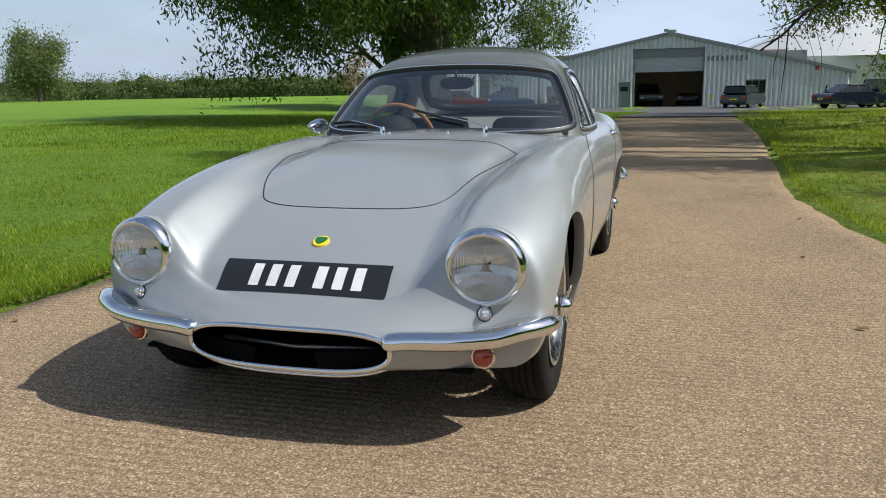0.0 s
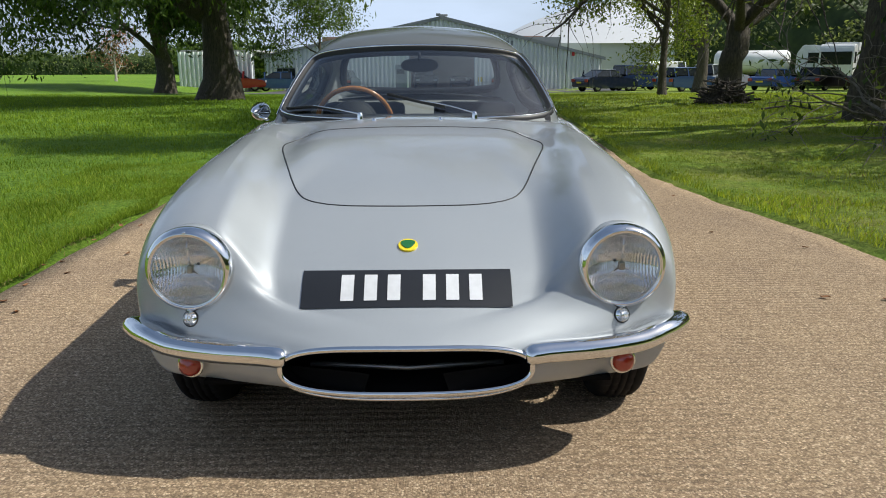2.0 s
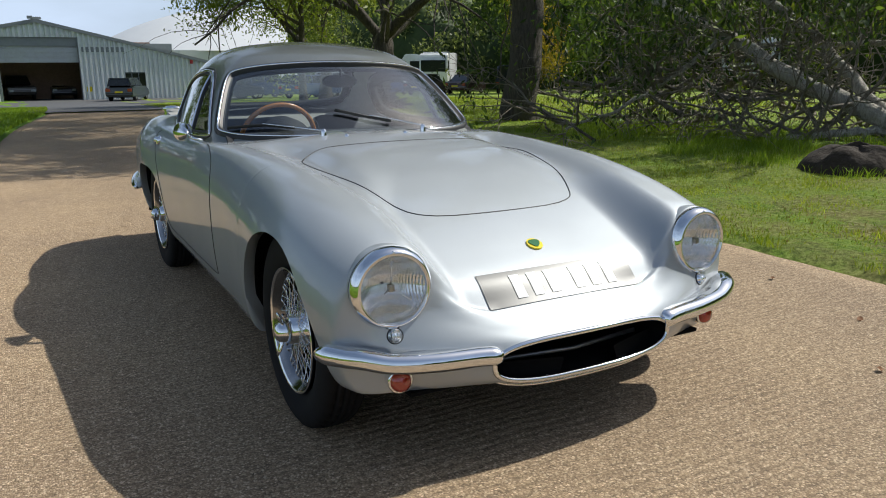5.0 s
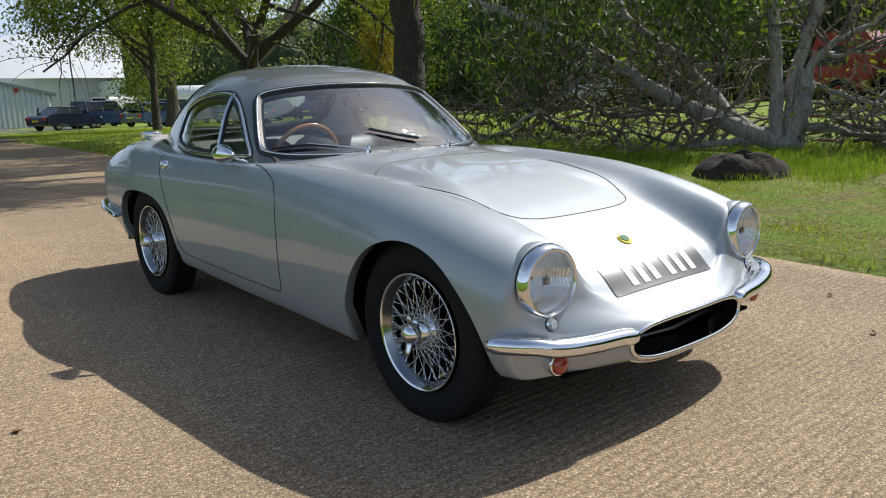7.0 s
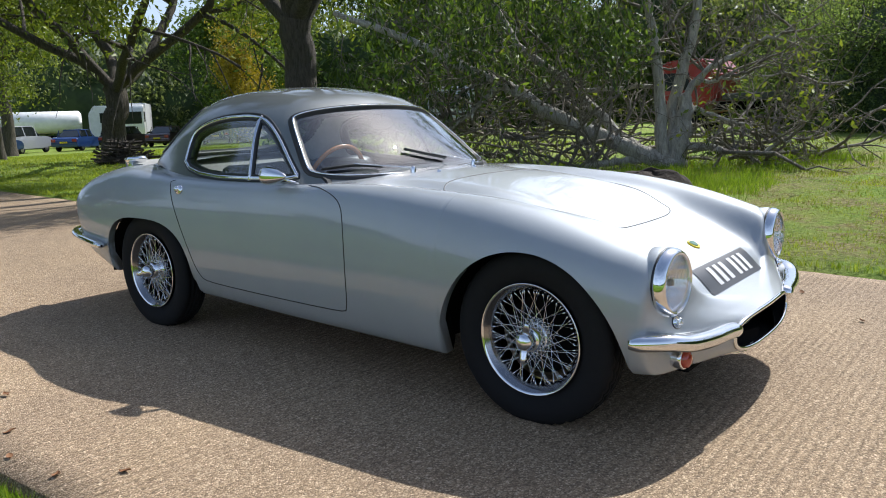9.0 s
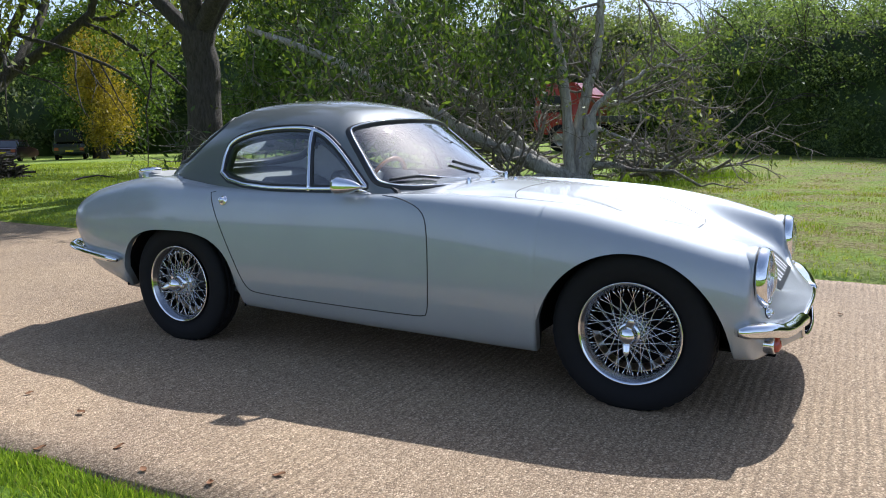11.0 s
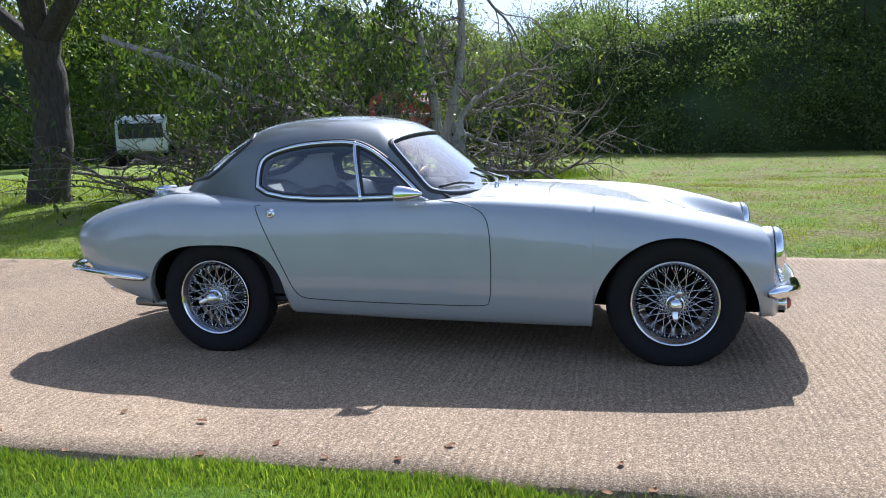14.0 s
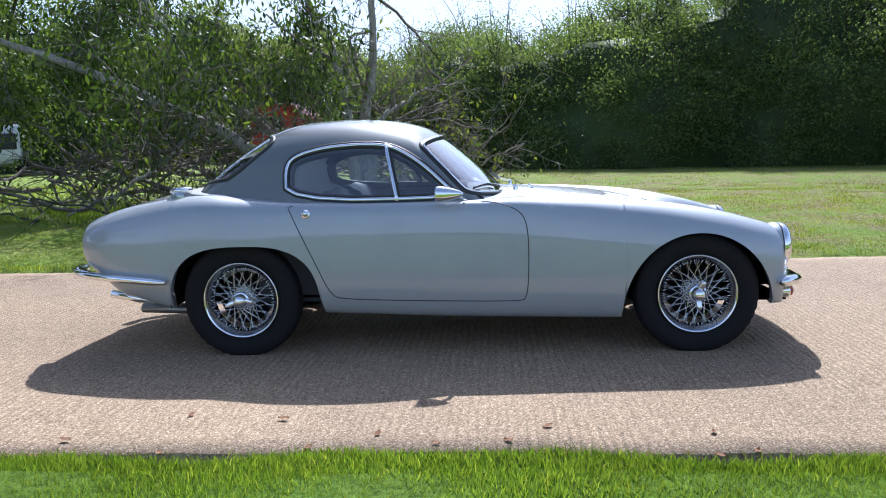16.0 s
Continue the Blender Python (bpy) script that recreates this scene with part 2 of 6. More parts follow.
def turf_material():
    m, n, l, b = material("turf")
    v = coords(n, l)
    fine = noisy(n, l, v, 22.0, 8.0, 0.75)
    mid = noisy(n, l, v, 1.3, 6.0, 0.7)
    big = noisy(n, l, v, 0.16, 5.0)
    c = ramp(n, l, fine, [(0.3, (0.05, 0.09, 0.012)), (0.5, (0.20, 0.29, 0.04)), (0.7, (0.35, 0.43, 0.09))])
    dry = ramp(n, l, fine, [(0.3, (0.20, 0.185, 0.055)), (0.7, (0.42, 0.38, 0.14))])
    sep, side, along, both = n.new("ShaderNodeSeparateXYZ"), n.new("ShaderNodeMapRange"), n.new("ShaderNodeMapRange"), n.new("ShaderNodeMath")
    l.new(v, sep.inputs["Vector"])
    l.new(sep.outputs["Y"], side.inputs["Value"])
    l.new(sep.outputs["X"], along.inputs["Value"])
    side.inputs["From Min"].default_value, side.inputs["From Max"].default_value = 1.8, 3.2
    along.inputs["From Min"].default_value, along.inputs["From Max"].default_value = -2.5, 1.0
    both.operation = "MULTIPLY"
    l.new(side.outputs["Result"], both.inputs[0])
    l.new(along.outputs["Result"], both.inputs[1])
    verge = n.new("ShaderNodeMapRange")
    l.new(sep.outputs["Y"], verge.inputs["Value"])
    verge.inputs["From Min"].default_value, verge.inputs["From Max"].default_value = 0.0, 3.0
    verge.inputs["To Min"].default_value = 0.22
    c = blend(n, l, c, dry, blend(n, l, (0, 0, 0), ramp(n, l, mid, [(0.42, (0, 0, 0)), (0.68, (0.75, 0.75, 0.75))]), verge.outputs["Result"]))
    c = blend(n, l, blend(n, l, (0.70, 0.90, 0.62), (1, 1, 1), verge.outputs["Result"]), c, 1.0, "MULTIPLY")
    straw = ramp(n, l, fine, [(0.3, (0.055, 0.042, 0.02)), (0.5, (0.25, 0.195, 0.09)), (0.68, (0.50, 0.43, 0.23))])
    worn = ramp(n, l, noisy(n, l, v, 1.7, 7.0, 0.75), [(0.46, (0, 0, 0)), (0.55, (0.9, 0.9, 0.9))])
    c = blend(n, l, c, straw, blend(n, l, (0, 0, 0), worn, both.outputs["Value"]))
    c = blend(n, l, c, ramp(n, l, big, [(0.3, (0.75, 0.85, 0.8)), (0.7, (1.1, 1.08, 0.95))]), 1.0, "MULTIPLY")
    l.new(c, b.inputs["Base Color"])
    b.inputs["Roughness"].default_value = 0.9
    b.inputs["Specular IOR Level"].default_value = 0.15
    bump(n, l, b, fine, 1.0, 0.06)
    return m


SILVER = paint("silver_paint", (0.385, 0.408, 0.43), 0.52, 0.60)
ROOF_GREY = paint("grey_roof_paint", (0.15, 0.16, 0.155), 0.3, 0.42)
CHROME = plain("chrome", (0.82, 0.83, 0.85), 0.06, 1.0, vary=0.04)
# chrome of the rim well; the dark arch it mirrors is in its colour
RIM_WELL = plain("dark_reflection_rim_well", (0.30, 0.30, 0.31), 0.16, 1.0)
DULL_METAL = plain("dull_metal", (0.32, 0.32, 0.31), 0.45, 0.9)
RUBBER = plain("tyre_rubber", (0.010, 0.010, 0.011), 0.8, relief=0.002)
RUBBER.node_tree.nodes["Principled BSDF"].inputs["Specular IOR Level"].default_value = 0.25
SEAL = plain("black_rubber_seal", (0.015, 0.015, 0.016), 0.5)
BLACK = plain("matt_black", (0.006, 0.006, 0.006), 0.9)
BLACK.node_tree.nodes["Principled BSDF"].inputs["Specular IOR Level"].default_value = 0.05
LEATHER = plain("dark_blue_leather", (0.018, 0.022, 0.034), 0.42, grain=120, relief=0.002)
TRIM = plain("dark_trim", (0.014, 0.015, 0.018), 0.75)
SHELF = plain("pale_grey_cloth", (0.30, 0.30, 0.285), 0.9, grain=150)
LINER = plain("grey_headlining", (0.52, 0.53, 0.53), 0.85)
WOOD = plain("varnished_wood", (0.50, 0.20, 0.055), 0.25, coat=0.8, grain=30)
GLASS = clear_glass("window_glass", (0.90, 0.945, 0.95), 0.004, 2.3)
LENS = clear_glass("lamp_glass", (0.98, 0.985, 0.98), 0.0, 1.3)
REFLECTOR, r_n, r_l, r_b = material("lamp_reflector")
r_b.inputs["Base Color"].default_value = (0.96, 0.96, 0.95, 1)
r_b.inputs["Metallic"].default_value, r_b.inputs["Roughness"].default_value = 0.92, 0.07
r_v = coords(r_n, r_l)
r_bands = []
for way, scale in (("Y", 52.0), ("Z", 11.0)):
    r_wave = r_n.new("ShaderNodeTexWave")
    r_wave.bands_direction, r_wave.inputs["Scale"].default_value = way, scale
    r_l.new(r_v, r_wave.inputs["Vector"])
    r_bands.append(r_wave.outputs["Fac"])
bump(r_n, r_l, r_b, blend(r_n, r_l, r_bands[0], r_bands[1], 0.35), 1.0, 0.0035)
AMBER = plain("red_orange_lens", (0.33, 0.035, 0.02), 0.12, coat=1.0)
PLATE_BLACK = plain("black_plate_vinyl", (0.012, 0.013, 0.016), 0.40)
p_b = PLATE_BLACK.node_tree.nodes["Principled BSDF"]
p_b.inputs["Specular IOR Level"].default_value = 0.3
p_b.inputs["Coat Weight"].default_value, p_b.inputs["Coat Roughness"].default_value, p_b.inputs["Coat IOR"].default_value = 0.6, 0.35, 1.6
PLATE_SILVER = plain("silver_plate_bars", (0.64, 0.65, 0.67), 0.45)
YELLOW = plain("yellow_enamel", (0.80, 0.62, 0.02), 0.2, coat=0.6)
GREEN = plain("green_enamel", (0.02, 0.14, 0.035), 0.2, coat=0.6)
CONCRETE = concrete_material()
TURF = turf_material()
TARMAC = plain("grey_tarmac", (0.085, 0.085, 0.088), 0.85, grain=60, vary=0.25, relief=0.004)
BARK = bark_material("tree_bark", (0.014, 0.012, 0.009), (0.115, 0.096, 0.076))
BARK_GREY = bark_material("grey_bark", (0.20, 0.18, 0.155), (0.58, 0.54, 0.47))
TWIG = bark_material("brown_twigs", (0.07, 0.058, 0.046), (0.32, 0.28, 0.225))
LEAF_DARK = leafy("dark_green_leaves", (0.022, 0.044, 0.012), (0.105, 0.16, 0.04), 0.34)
LEAF_MID = leafy("green_leaves", (0.05, 0.095, 0.016), (0.19, 0.27, 0.055), 0.55)
LEAF_THICKET = leafy("glossy_thicket_leaves", (0.09, 0.14, 0.05), (0.30, 0.39, 0.15), 0.66, 0.5)
# haze over distant foliage, put into a paler leaf colour
LEAF_FAR = leafy("hazed_far_leaves", (0.12, 0.16, 0.07), (0.33, 0.39, 0.18), 0.66, 0.5)
LEAF_LIGHT = leafy("yellow_green_leaves", (0.09, 0.14, 0.018), (0.32, 0.36, 0.06))
LEAF_YELLOW = leafy("yellow_leaves", (0.25, 0.20, 0.02), (0.55, 0.42, 0.04))
BLADE = leafy("grass_blades", (0.13, 0.22, 0.02), (0.36, 0.48, 0.055), 0.5, 0.15)
BLADE_PALE = leafy("pale_grass_blades", (0.21, 0.28, 0.03), (0.50, 0.56, 0.09), 0.5, 0.15)
BLADE_DRY = leafy("dry_grass", (0.20, 0.18, 0.06), (0.44, 0.38, 0.15), 0.35, 0.2)
DEAD_LEAF = plain("brown_dead_leaf", (0.22, 0.10, 0.04), 0.8)


# ---- mesh tools ----
def mesh_of(name, verts, faces, mats, smooth=True, index=None, normals=None):
    """A mesh from arrays; faces all have the same number of corners, or come as a list of such arrays."""
    groups = faces if isinstance(faces, list) else [faces]
    groups = [np.asarray(f, dtype=np.int32) for f in groups if len(f)]
    verts = np.asarray(verts, dtype=np.float32)
    me = bpy.data.meshes.new(name)
    me.vertices.add(len(verts))
    me.vertices.foreach_set("co", verts.ravel())
    loops = np.concatenate([f.ravel() for f in groups])
    sizes = np.concatenate([np.full(len(f), f.shape[1], dtype=np.int32) for f in groups])
    me.loops.add(len(loops))
    me.loops.foreach_set("vertex_index", loops)
    me.polygons.add(len(sizes))
    me.polygons.foreach_set("loop_start", np.concatenate([[0], np.cumsum(sizes)[:-1]]).astype(np.int32))
    me.polygons.foreach_set("use_smooth", np.full(len(sizes), smooth))
    for mt in mats if isinstance(mats, (list, tuple)) else [mats]:
        me.materials.append(mt)
    if index is not None:
        me.polygons.foreach_set("material_index", np.asarray(index, dtype=np.int32))
    me.update(calc_edges=True)
    me.validate()
    if normals is not None:
        me.normals_split_custom_set_from_vertices([tuple(v) for v in np.asarray(normals, dtype=float)])
    return me


def part(name, me, parent=None, label="", m=None):
    ob = new(name, me)
    if parent is not None:
        ob.parent = parent
    if m is not None:
        ob.matrix_basis = m
    return tagged(ob, label)


def thing(name, label, category, m=None, group="", kind=""):
    ob = new(name)
    ob.empty_display_size = 0.2
    if m is not None:
        ob.matrix_basis = m
    return tagged(ob, label, category, group, kind)


def join(*pieces):
    """Pieces of (verts, faces) with equally long faces into one."""
    vs, fs, base = [], [], 0
    for v, f in pieces:
        v, f = np.asarray(v, dtype=float).reshape(-1, 3), np.asarray(f, dtype=np.int64)
        vs.append(v)
        fs.append(f + base)
        base += len(v)
    return np.concatenate(vs), np.concatenate(fs)


def grid_faces(rows, cols, close_rows=False, close_cols=False):
    a = np.arange(rows * cols).reshape(rows, cols)
    if close_rows:
        a = np.concatenate([a, a[:1]], 0)
    if close_cols:
        a = np.concatenate([a, a[:, :1]], 1)
    return np.stack([a[:-1, :-1], a[:-1, 1:], a[1:, 1:], a[1:, :-1]], -1).reshape(-1, 4)


def lathe(profile, n=48, axis="y", spin=2 * math.pi):
    """Turns a profile of (along, radius) round an axis; returns verts and quads."""
    p = np.asarray(profile, dtype=float)
    a = np.linspace(0, spin, n, endpoint=spin < 6.28)
    along = np.repeat(p[None, :, 0], len(a), 0)
    u, v = np.cos(a)[:, None] * p[None, :, 1], np.sin(a)[:, None] * p[None, :, 1]
    order = {"x": (along, u, v), "y": (v, along, u), "z": (u, v, along)}[axis]
    return np.stack(order, -1).reshape(-1, 3), grid_faces(len(a), len(p), close_rows=spin > 6.28)


def curve_of(keys):
    """A smooth curve through pairs of (x, value) that does not overshoot."""
    k = np.array(sorted(keys), dtype=float)
    x, y = k[:, 0], k[:, 1]
    h, d = np.diff(x), np.diff(y) / np.diff(x)
    m = np.zeros(len(x))
    m[0], m[-1] = d[0], d[-1]
    for i in range(1, len(x) - 1):
        if d[i - 1] * d[i] > 0:
            w1, w2 = 2 * h[i] + h[i - 1], h[i] + 2 * h[i - 1]
            m[i] = (w1 + w2) / (w1 / d[i - 1] + w2 / d[i])

    def at(q):
        q = np.clip(np.asarray(q, dtype=float), x[0], x[-1])
        i = np.clip(np.searchsorted(x, q, side="right") - 1, 0, len(x) - 2)
        t = (q - x[i]) / h[i]
        return ((2 * t**3 - 3 * t**2 + 1) * y[i] + (t**3 - 2 * t**2 + t) * h[i] * m[i]
                + (-2 * t**3 + 3 * t**2) * y[i + 1] + (t**3 - t**2) * h[i] * m[i + 1])
    return at


def step(a, b, x):
    t = np.clip((np.asarray(x, dtype=float) - a) / (b - a), 0, 1)
    return t * t * (3 - 2 * t)


def resample(points, n, closed=False):
    p = np.asarray(points, dtype=float)
    if closed:
        p = np.concatenate([p, p[:1]])
    s = np.concatenate([[0], np.cumsum(np.linalg.norm(np.diff(p, axis=0), axis=1))])
    q = np.linspace(0, s[-1], n, endpoint=not closed)
    return np.stack([np.interp(q, s, p[:, i]) for i in range(p.shape[1])], 1)


def rounded(points, times=3):
    """A closed outline with its corners cut round."""
    p = np.asarray(points, dtype=float)
    for _ in range(times):
        nxt = np.roll(p, -1, 0)
        p = np.stack([0.75 * p + 0.25 * nxt, 0.25 * p + 0.75 * nxt], 1).reshape(-1, p.shape[1])
    return p


def smooth_line(points, n):
    """A smooth open line through the points."""
    p = np.asarray(points, dtype=float)
    t = np.concatenate([[0], np.cumsum(np.linalg.norm(np.diff(p, axis=0), axis=1))])
    q = np.linspace(0, t[-1], n)
    return np.stack([curve_of(list(zip(t, p[:, i])))(q) for i in range(p.shape[1])], 1)


def sweep(line, outward, profile, closed=False, scale=None):
    """Sweeps a closed profile of (along outward, across) along a line; returns verts and quads."""
    p, o = np.asarray(line, dtype=float), np.asarray(outward, dtype=float)
    t = np.roll(p, -1, 0) - np.roll(p, 1, 0) if closed else np.gradient(p, axis=0)
    t /= np.linalg.norm(t, axis=1, keepdims=True) + 1e-12
    o = np.broadcast_to(o, p.shape)
    o = o - (o * t).sum(1, keepdims=True) * t
    o = o / (np.linalg.norm(o, axis=1, keepdims=True) + 1e-12)
    c = np.cross(t, o)
    q = np.asarray(profile, dtype=float)
    k = np.ones(len(p)) if scale is None else np.asarray(scale, dtype=float)
    v = p[:, None] + k[:, None, None] * (q[None, :, 0, None] * o[:, None] + q[None, :, 1, None] * c[:, None])
    f = grid_faces(len(p), len(q), close_rows=closed, close_cols=True)
    if not closed:
        mids = np.stack([v[0].mean(0), v[-1].mean(0)])
        n = len(q)
        base = len(p) * n
        v = np.concatenate([v.reshape(-1, 3), mids])
        i = np.arange(n)
        j = (i + 1) % n
        start = np.stack([j, i, np.full(n, base), np.full(n, base)], 1)
        last = (len(p) - 1) * n
        end = np.stack([last + i, last + j, np.full(n, base + 1), np.full(n, base + 1)], 1)
        tri = np.concatenate([start[:, :3], end[:, :3]])
        return v, [f, tri]
    return v.reshape(-1, 3), [f]


def swept(name, mat, *args, **kw):
    v, f = sweep(*args, **kw)
    return mesh_of(name, v, f, mat)


def ring_profile(rx, ry, n=10):
    a = np.linspace(0, 2 * math.pi, n, endpoint=False)
    return np.stack([rx * np.cos(a), ry * np.sin(a)], 1)


def box(size, at=(0, 0, 0), bevel=0.0):
    """A block with chamfered edges: verts and quads/triangles from bmesh."""
    bm = bmesh.new()
    bmesh.ops.create_cube(bm, size=1.0, matrix=Matrix.Translation(at) @ Matrix.Diagonal((*size, 1)))
    if bevel:
        bmesh.ops.bevel(bm, geom=bm.edges[:], offset=bevel, segments=2, affect="EDGES", profile=0.6)
    return bm


def bm_mesh(name, bm, mat, smooth=False):
    me = bpy.data.meshes.new(name)
    for f in bm.faces:
        f.smooth = smooth
    bm.to_mesh(me)
    bm.free()
    for mt in mat if isinstance(mat, (list, tuple)) else [mat]:
        me.materials.append(mt)
    return me


def block(name, mat, size, at=(0, 0, 0), bevel=0.0, smooth=False):
    return bm_mesh(name, box(size, at, bevel), mat, smooth)


def prism(name, mat, outline, lo, hi, axis="y", bevel=0.0):
    """An outline of (a, b) pulled between lo and hi along an axis."""
    o = np.asarray(outline, dtype=float)
    n = len(o)

    def lay(v):
        k = np.full(n, v)
        return {"y": np.stack([o[:, 0], k, o[:, 1]], 1), "x": np.stack([k, o[:, 0], o[:, 1]], 1), "z": np.stack([o[:, 0], o[:, 1], k], 1)}[axis]
    bm = bmesh.new()
    a = [bm.verts.new(p) for p in lay(lo)]
    b = [bm.verts.new(p) for p in lay(hi)]
    bm.faces.new(a)
    bm.faces.new(b[::-1])
    for i in range(n):
        bm.faces.new((a[i], b[i], b[(i + 1) % n], a[(i + 1) % n]))
    bmesh.ops.recalc_face_normals(bm, faces=bm.faces[:])
    if bevel:
        bmesh.ops.bevel(bm, geom=bm.edges[:], offset=bevel, segments=2, affect="EDGES")
    return bm_mesh(name, bm, mat)


def tube_lines(lines, sides=7):
    """Many tapered tubes: lines of (points, radii)."""
    vs, fs, base = [], [], 0
    a = np.linspace(0, 2 * math.pi, sides, endpoint=False)
    for p, r in lines:
        p, r = np.asarray(p, dtype=float), np.asarray(r, dtype=float)
        t = np.gradient(p, axis=0)
        t /= np.linalg.norm(t, axis=1, keepdims=True) + 1e-9
        ref = np.array([0.31, 0.95, 0.05]) if abs(t[0, 2]) > 0.6 else np.array([0.05, 0.1, 1.0])
        u = np.cross(t, ref)
        u /= np.linalg.norm(u, axis=1, keepdims=True) + 1e-9
        w = np.cross(t, u)
        v = p[:, None] + r[:, None, None] * (np.cos(a)[None, :, None] * u[:, None] + np.sin(a)[None, :, None] * w[:, None])
        vs.append(v.reshape(-1, 3))
        fs.append(grid_faces(len(p), sides, close_cols=True) + base)
        base += len(p) * sides
    return np.concatenate(vs), np.concatenate(fs)


def inside(px, py, outline):
    """Which points lie in a closed outline."""
    o = np.asarray(outline, dtype=float)
    hit = np.zeros(np.shape(px), dtype=bool)
    for (x0, y0), (x1, y1) in zip(o, np.roll(o, -1, 0)):
        cross = (y0 > py) != (y1 > py)
        hit ^= cross & (px < (x1 - x0) * (py - y0) / (y1 - y0 + 1e-12) + x0)
    return hit


# ---- ground ----
right_edge = curve_of([(-62, 1.0), (-40, 0.2), (-22, -0.45), (-19, -0.75), (-13, -1.45), (-7.3, -1.85), (-4, -2.06), (-1.5, -2.02), (0, -2.0), (1.4, -2.03), (4, -2.1), (30, -3.0), (80, -6)])
left_edge = curve_of([(-62, 5.5), (-40, 4.2), (-22, 3.0), (-13, 2.75), (-6, 2.3), (-3.7, 2.15), (-2.0, 2.3), (-0.6, 2.5), (0.9, 2.42), (2.8, 2.28), (5, 2.3), (30, 1.4), (80, -1.6)])


def lie(x, y):
    """Height of the land: level by the drive, falling to the yard, a little higher under the trees."""
    x, y = np.asarray(x, dtype=float), np.asarray(y, dtype=float)
    fall = -0.85 * step(14, 58, -x) * step(-26, -12, y)
    rise = 0.12 * step(3.0, 7.0, y) * step(-30, -8, x)
    return fall + rise


def ground_sheet():
    def spread(lo, hi, fine, n):
        far = np.sign(lo) * np.geomspace(abs(lo), 900, n)[::-1] if lo < 0 else []
        return np.unique(np.concatenate([far, np.arange(lo, hi, fine), np.geomspace(hi, 900, n)]))
    xs, ys = spread(-26.0, 8.0, 0.2, 34), spread(-9.0, 12.0, 0.16, 34)
    gx, gy = np.meshgrid(xs, ys, indexing="ij")
    z = lie(gx, gy)
    re, le = right_edge(gx), left_edge(gx)
    wob = np.array([noise.noise((float(a) * 1.7, float(b) * 1.7, 3.1)) for a, b in zip(gx.ravel(), gy.ravel())]).reshape(gx.shape)
    off = np.maximum(re - gy, gy - le) + 0.06 * wob
    verge = step(-0.10, 0.12, off)
    z = z - 0.05 + verge * (0.075 + 0.03 * wob * (off < 30))
    v = np.stack([gx, gy, z], -1).reshape(-1, 3)
    return mesh_of("ground", v, grid_faces(len(xs), len(ys)), TURF)


tagged(part("ground", ground_sheet()), "green mown grass with dry and bare patches", "grass", kind="structure")


def drive_sheet():
    xs = np.concatenate([np.arange(-22.0, -8, 0.5), np.arange(-8, 8, 0.12), np.geomspace(8, 80, 20)])
    cols = 30
    v = []
    rng = np.random.default_rng(5)
    for i, x in enumerate(xs):
        a = right_edge(x) - 0.05 + 0.035 * noise.noise((x * 2.3, 1.0, 0)) + 0.02 * noise.noise((x * 9.0, 4.0, 0))
        b = left_edge(x) + 0.05 + 0.035 * noise.noise((x * 2.1, 7.0, 0)) + 0.02 * noise.noise((x * 8.0, 9.0, 0))
        y = np.linspace(a, b, cols)
        z = lie(np.full(cols, x), np.full(cols, 1.0))
        z[0] -= 0.07
        z[-1] -= 0.07
        y[0], y[-1] = y[1] - 0.01, y[-2] + 0.01
        v.append(np.stack([np.full(cols, x), y, z], 1))
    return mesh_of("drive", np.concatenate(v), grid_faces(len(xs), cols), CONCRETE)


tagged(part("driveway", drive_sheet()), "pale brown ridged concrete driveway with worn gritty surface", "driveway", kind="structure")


def yard_sheet():
    xs, ys = np.linspace(-64, -21.8, 40), np.linspace(-1, 1, 24)
    v = []
    for x in xs:
        a = right_edge(x) - 0.6 - 14 * step(38, 52, -x)
        b = left_edge(x) + 0.8 + 9 * step(42, 54, -x)
        y = a + (b - a) * (ys + 1) / 2
        v.append(np.stack([np.full(len(y), x), y, lie(np.full(len(y), x), y) + 0.035], 1))
    return mesh_of("yard", np.concatenate(v), grid_faces(len(xs), len(ys)), TARMAC)


tagged(part("yard", yard_sheet()), "grey tarmac yard before the workshop", "yard", kind="structure")


# ---- the silver sports car ----
car = thing("sports_car", "silver two-door classic sports coupe with grey roof and chrome wire wheels", "car")

HUB_Z, FRONT_X, REAR_X, TRACK = 0.285, 1.123, -1.123, 0.605

half_width = curve_of([(-2.035, 0.44), (-2.025, 0.52), (-2.0, 0.58), (-1.94, 0.635), (-1.8, 0.68), (-1.5, 0.712), (-1.12, 0.735), (-0.7, 0.718), (-0.2, 0.708),
                       (0.3, 0.706), (0.7, 0.718), (1.12, 0.735), (1.35, 0.722), (1.48, 0.697), (1.56, 0.664), (1.61, 0.61), (1.645, 0.52), (1.67, 0.41), (1.69, 0.305)])
wide_z = curve_of([(-2.035, 0.565), (-1.9, 0.56), (-1.5, 0.53), (-1.1, 0.52), (-0.5, 0.51), (0.3, 0.50), (1.1, 0.49), (1.4, 0.45), (1.55, 0.40), (1.62, 0.35), (1.69, 0.285)])
crown_z = curve_of([(-2.035, 0.635), (-2.02, 0.662), (-1.98, 0.688), (-1.87, 0.724), (-1.73, 0.757), (-1.6, 0.780), (-1.44, 0.803), (-1.3, 0.808), (-1.1, 0.790),
                    (-0.85, 0.768), (-0.4, 0.757), (0.0, 0.757), (0.25, 0.763), (0.45, 0.760), (0.6, 0.755)])
crown_front = curve_of([(0.6, 0.755), (0.93, 0.731), (1.09, 0.708), (1.25, 0.676), (1.41, 0.632), (1.5, 0.602), (1.545, 0.575), (1.575, 0.50), (1.605, 0.425), (1.65, 0.372), (1.69, 0.338)])
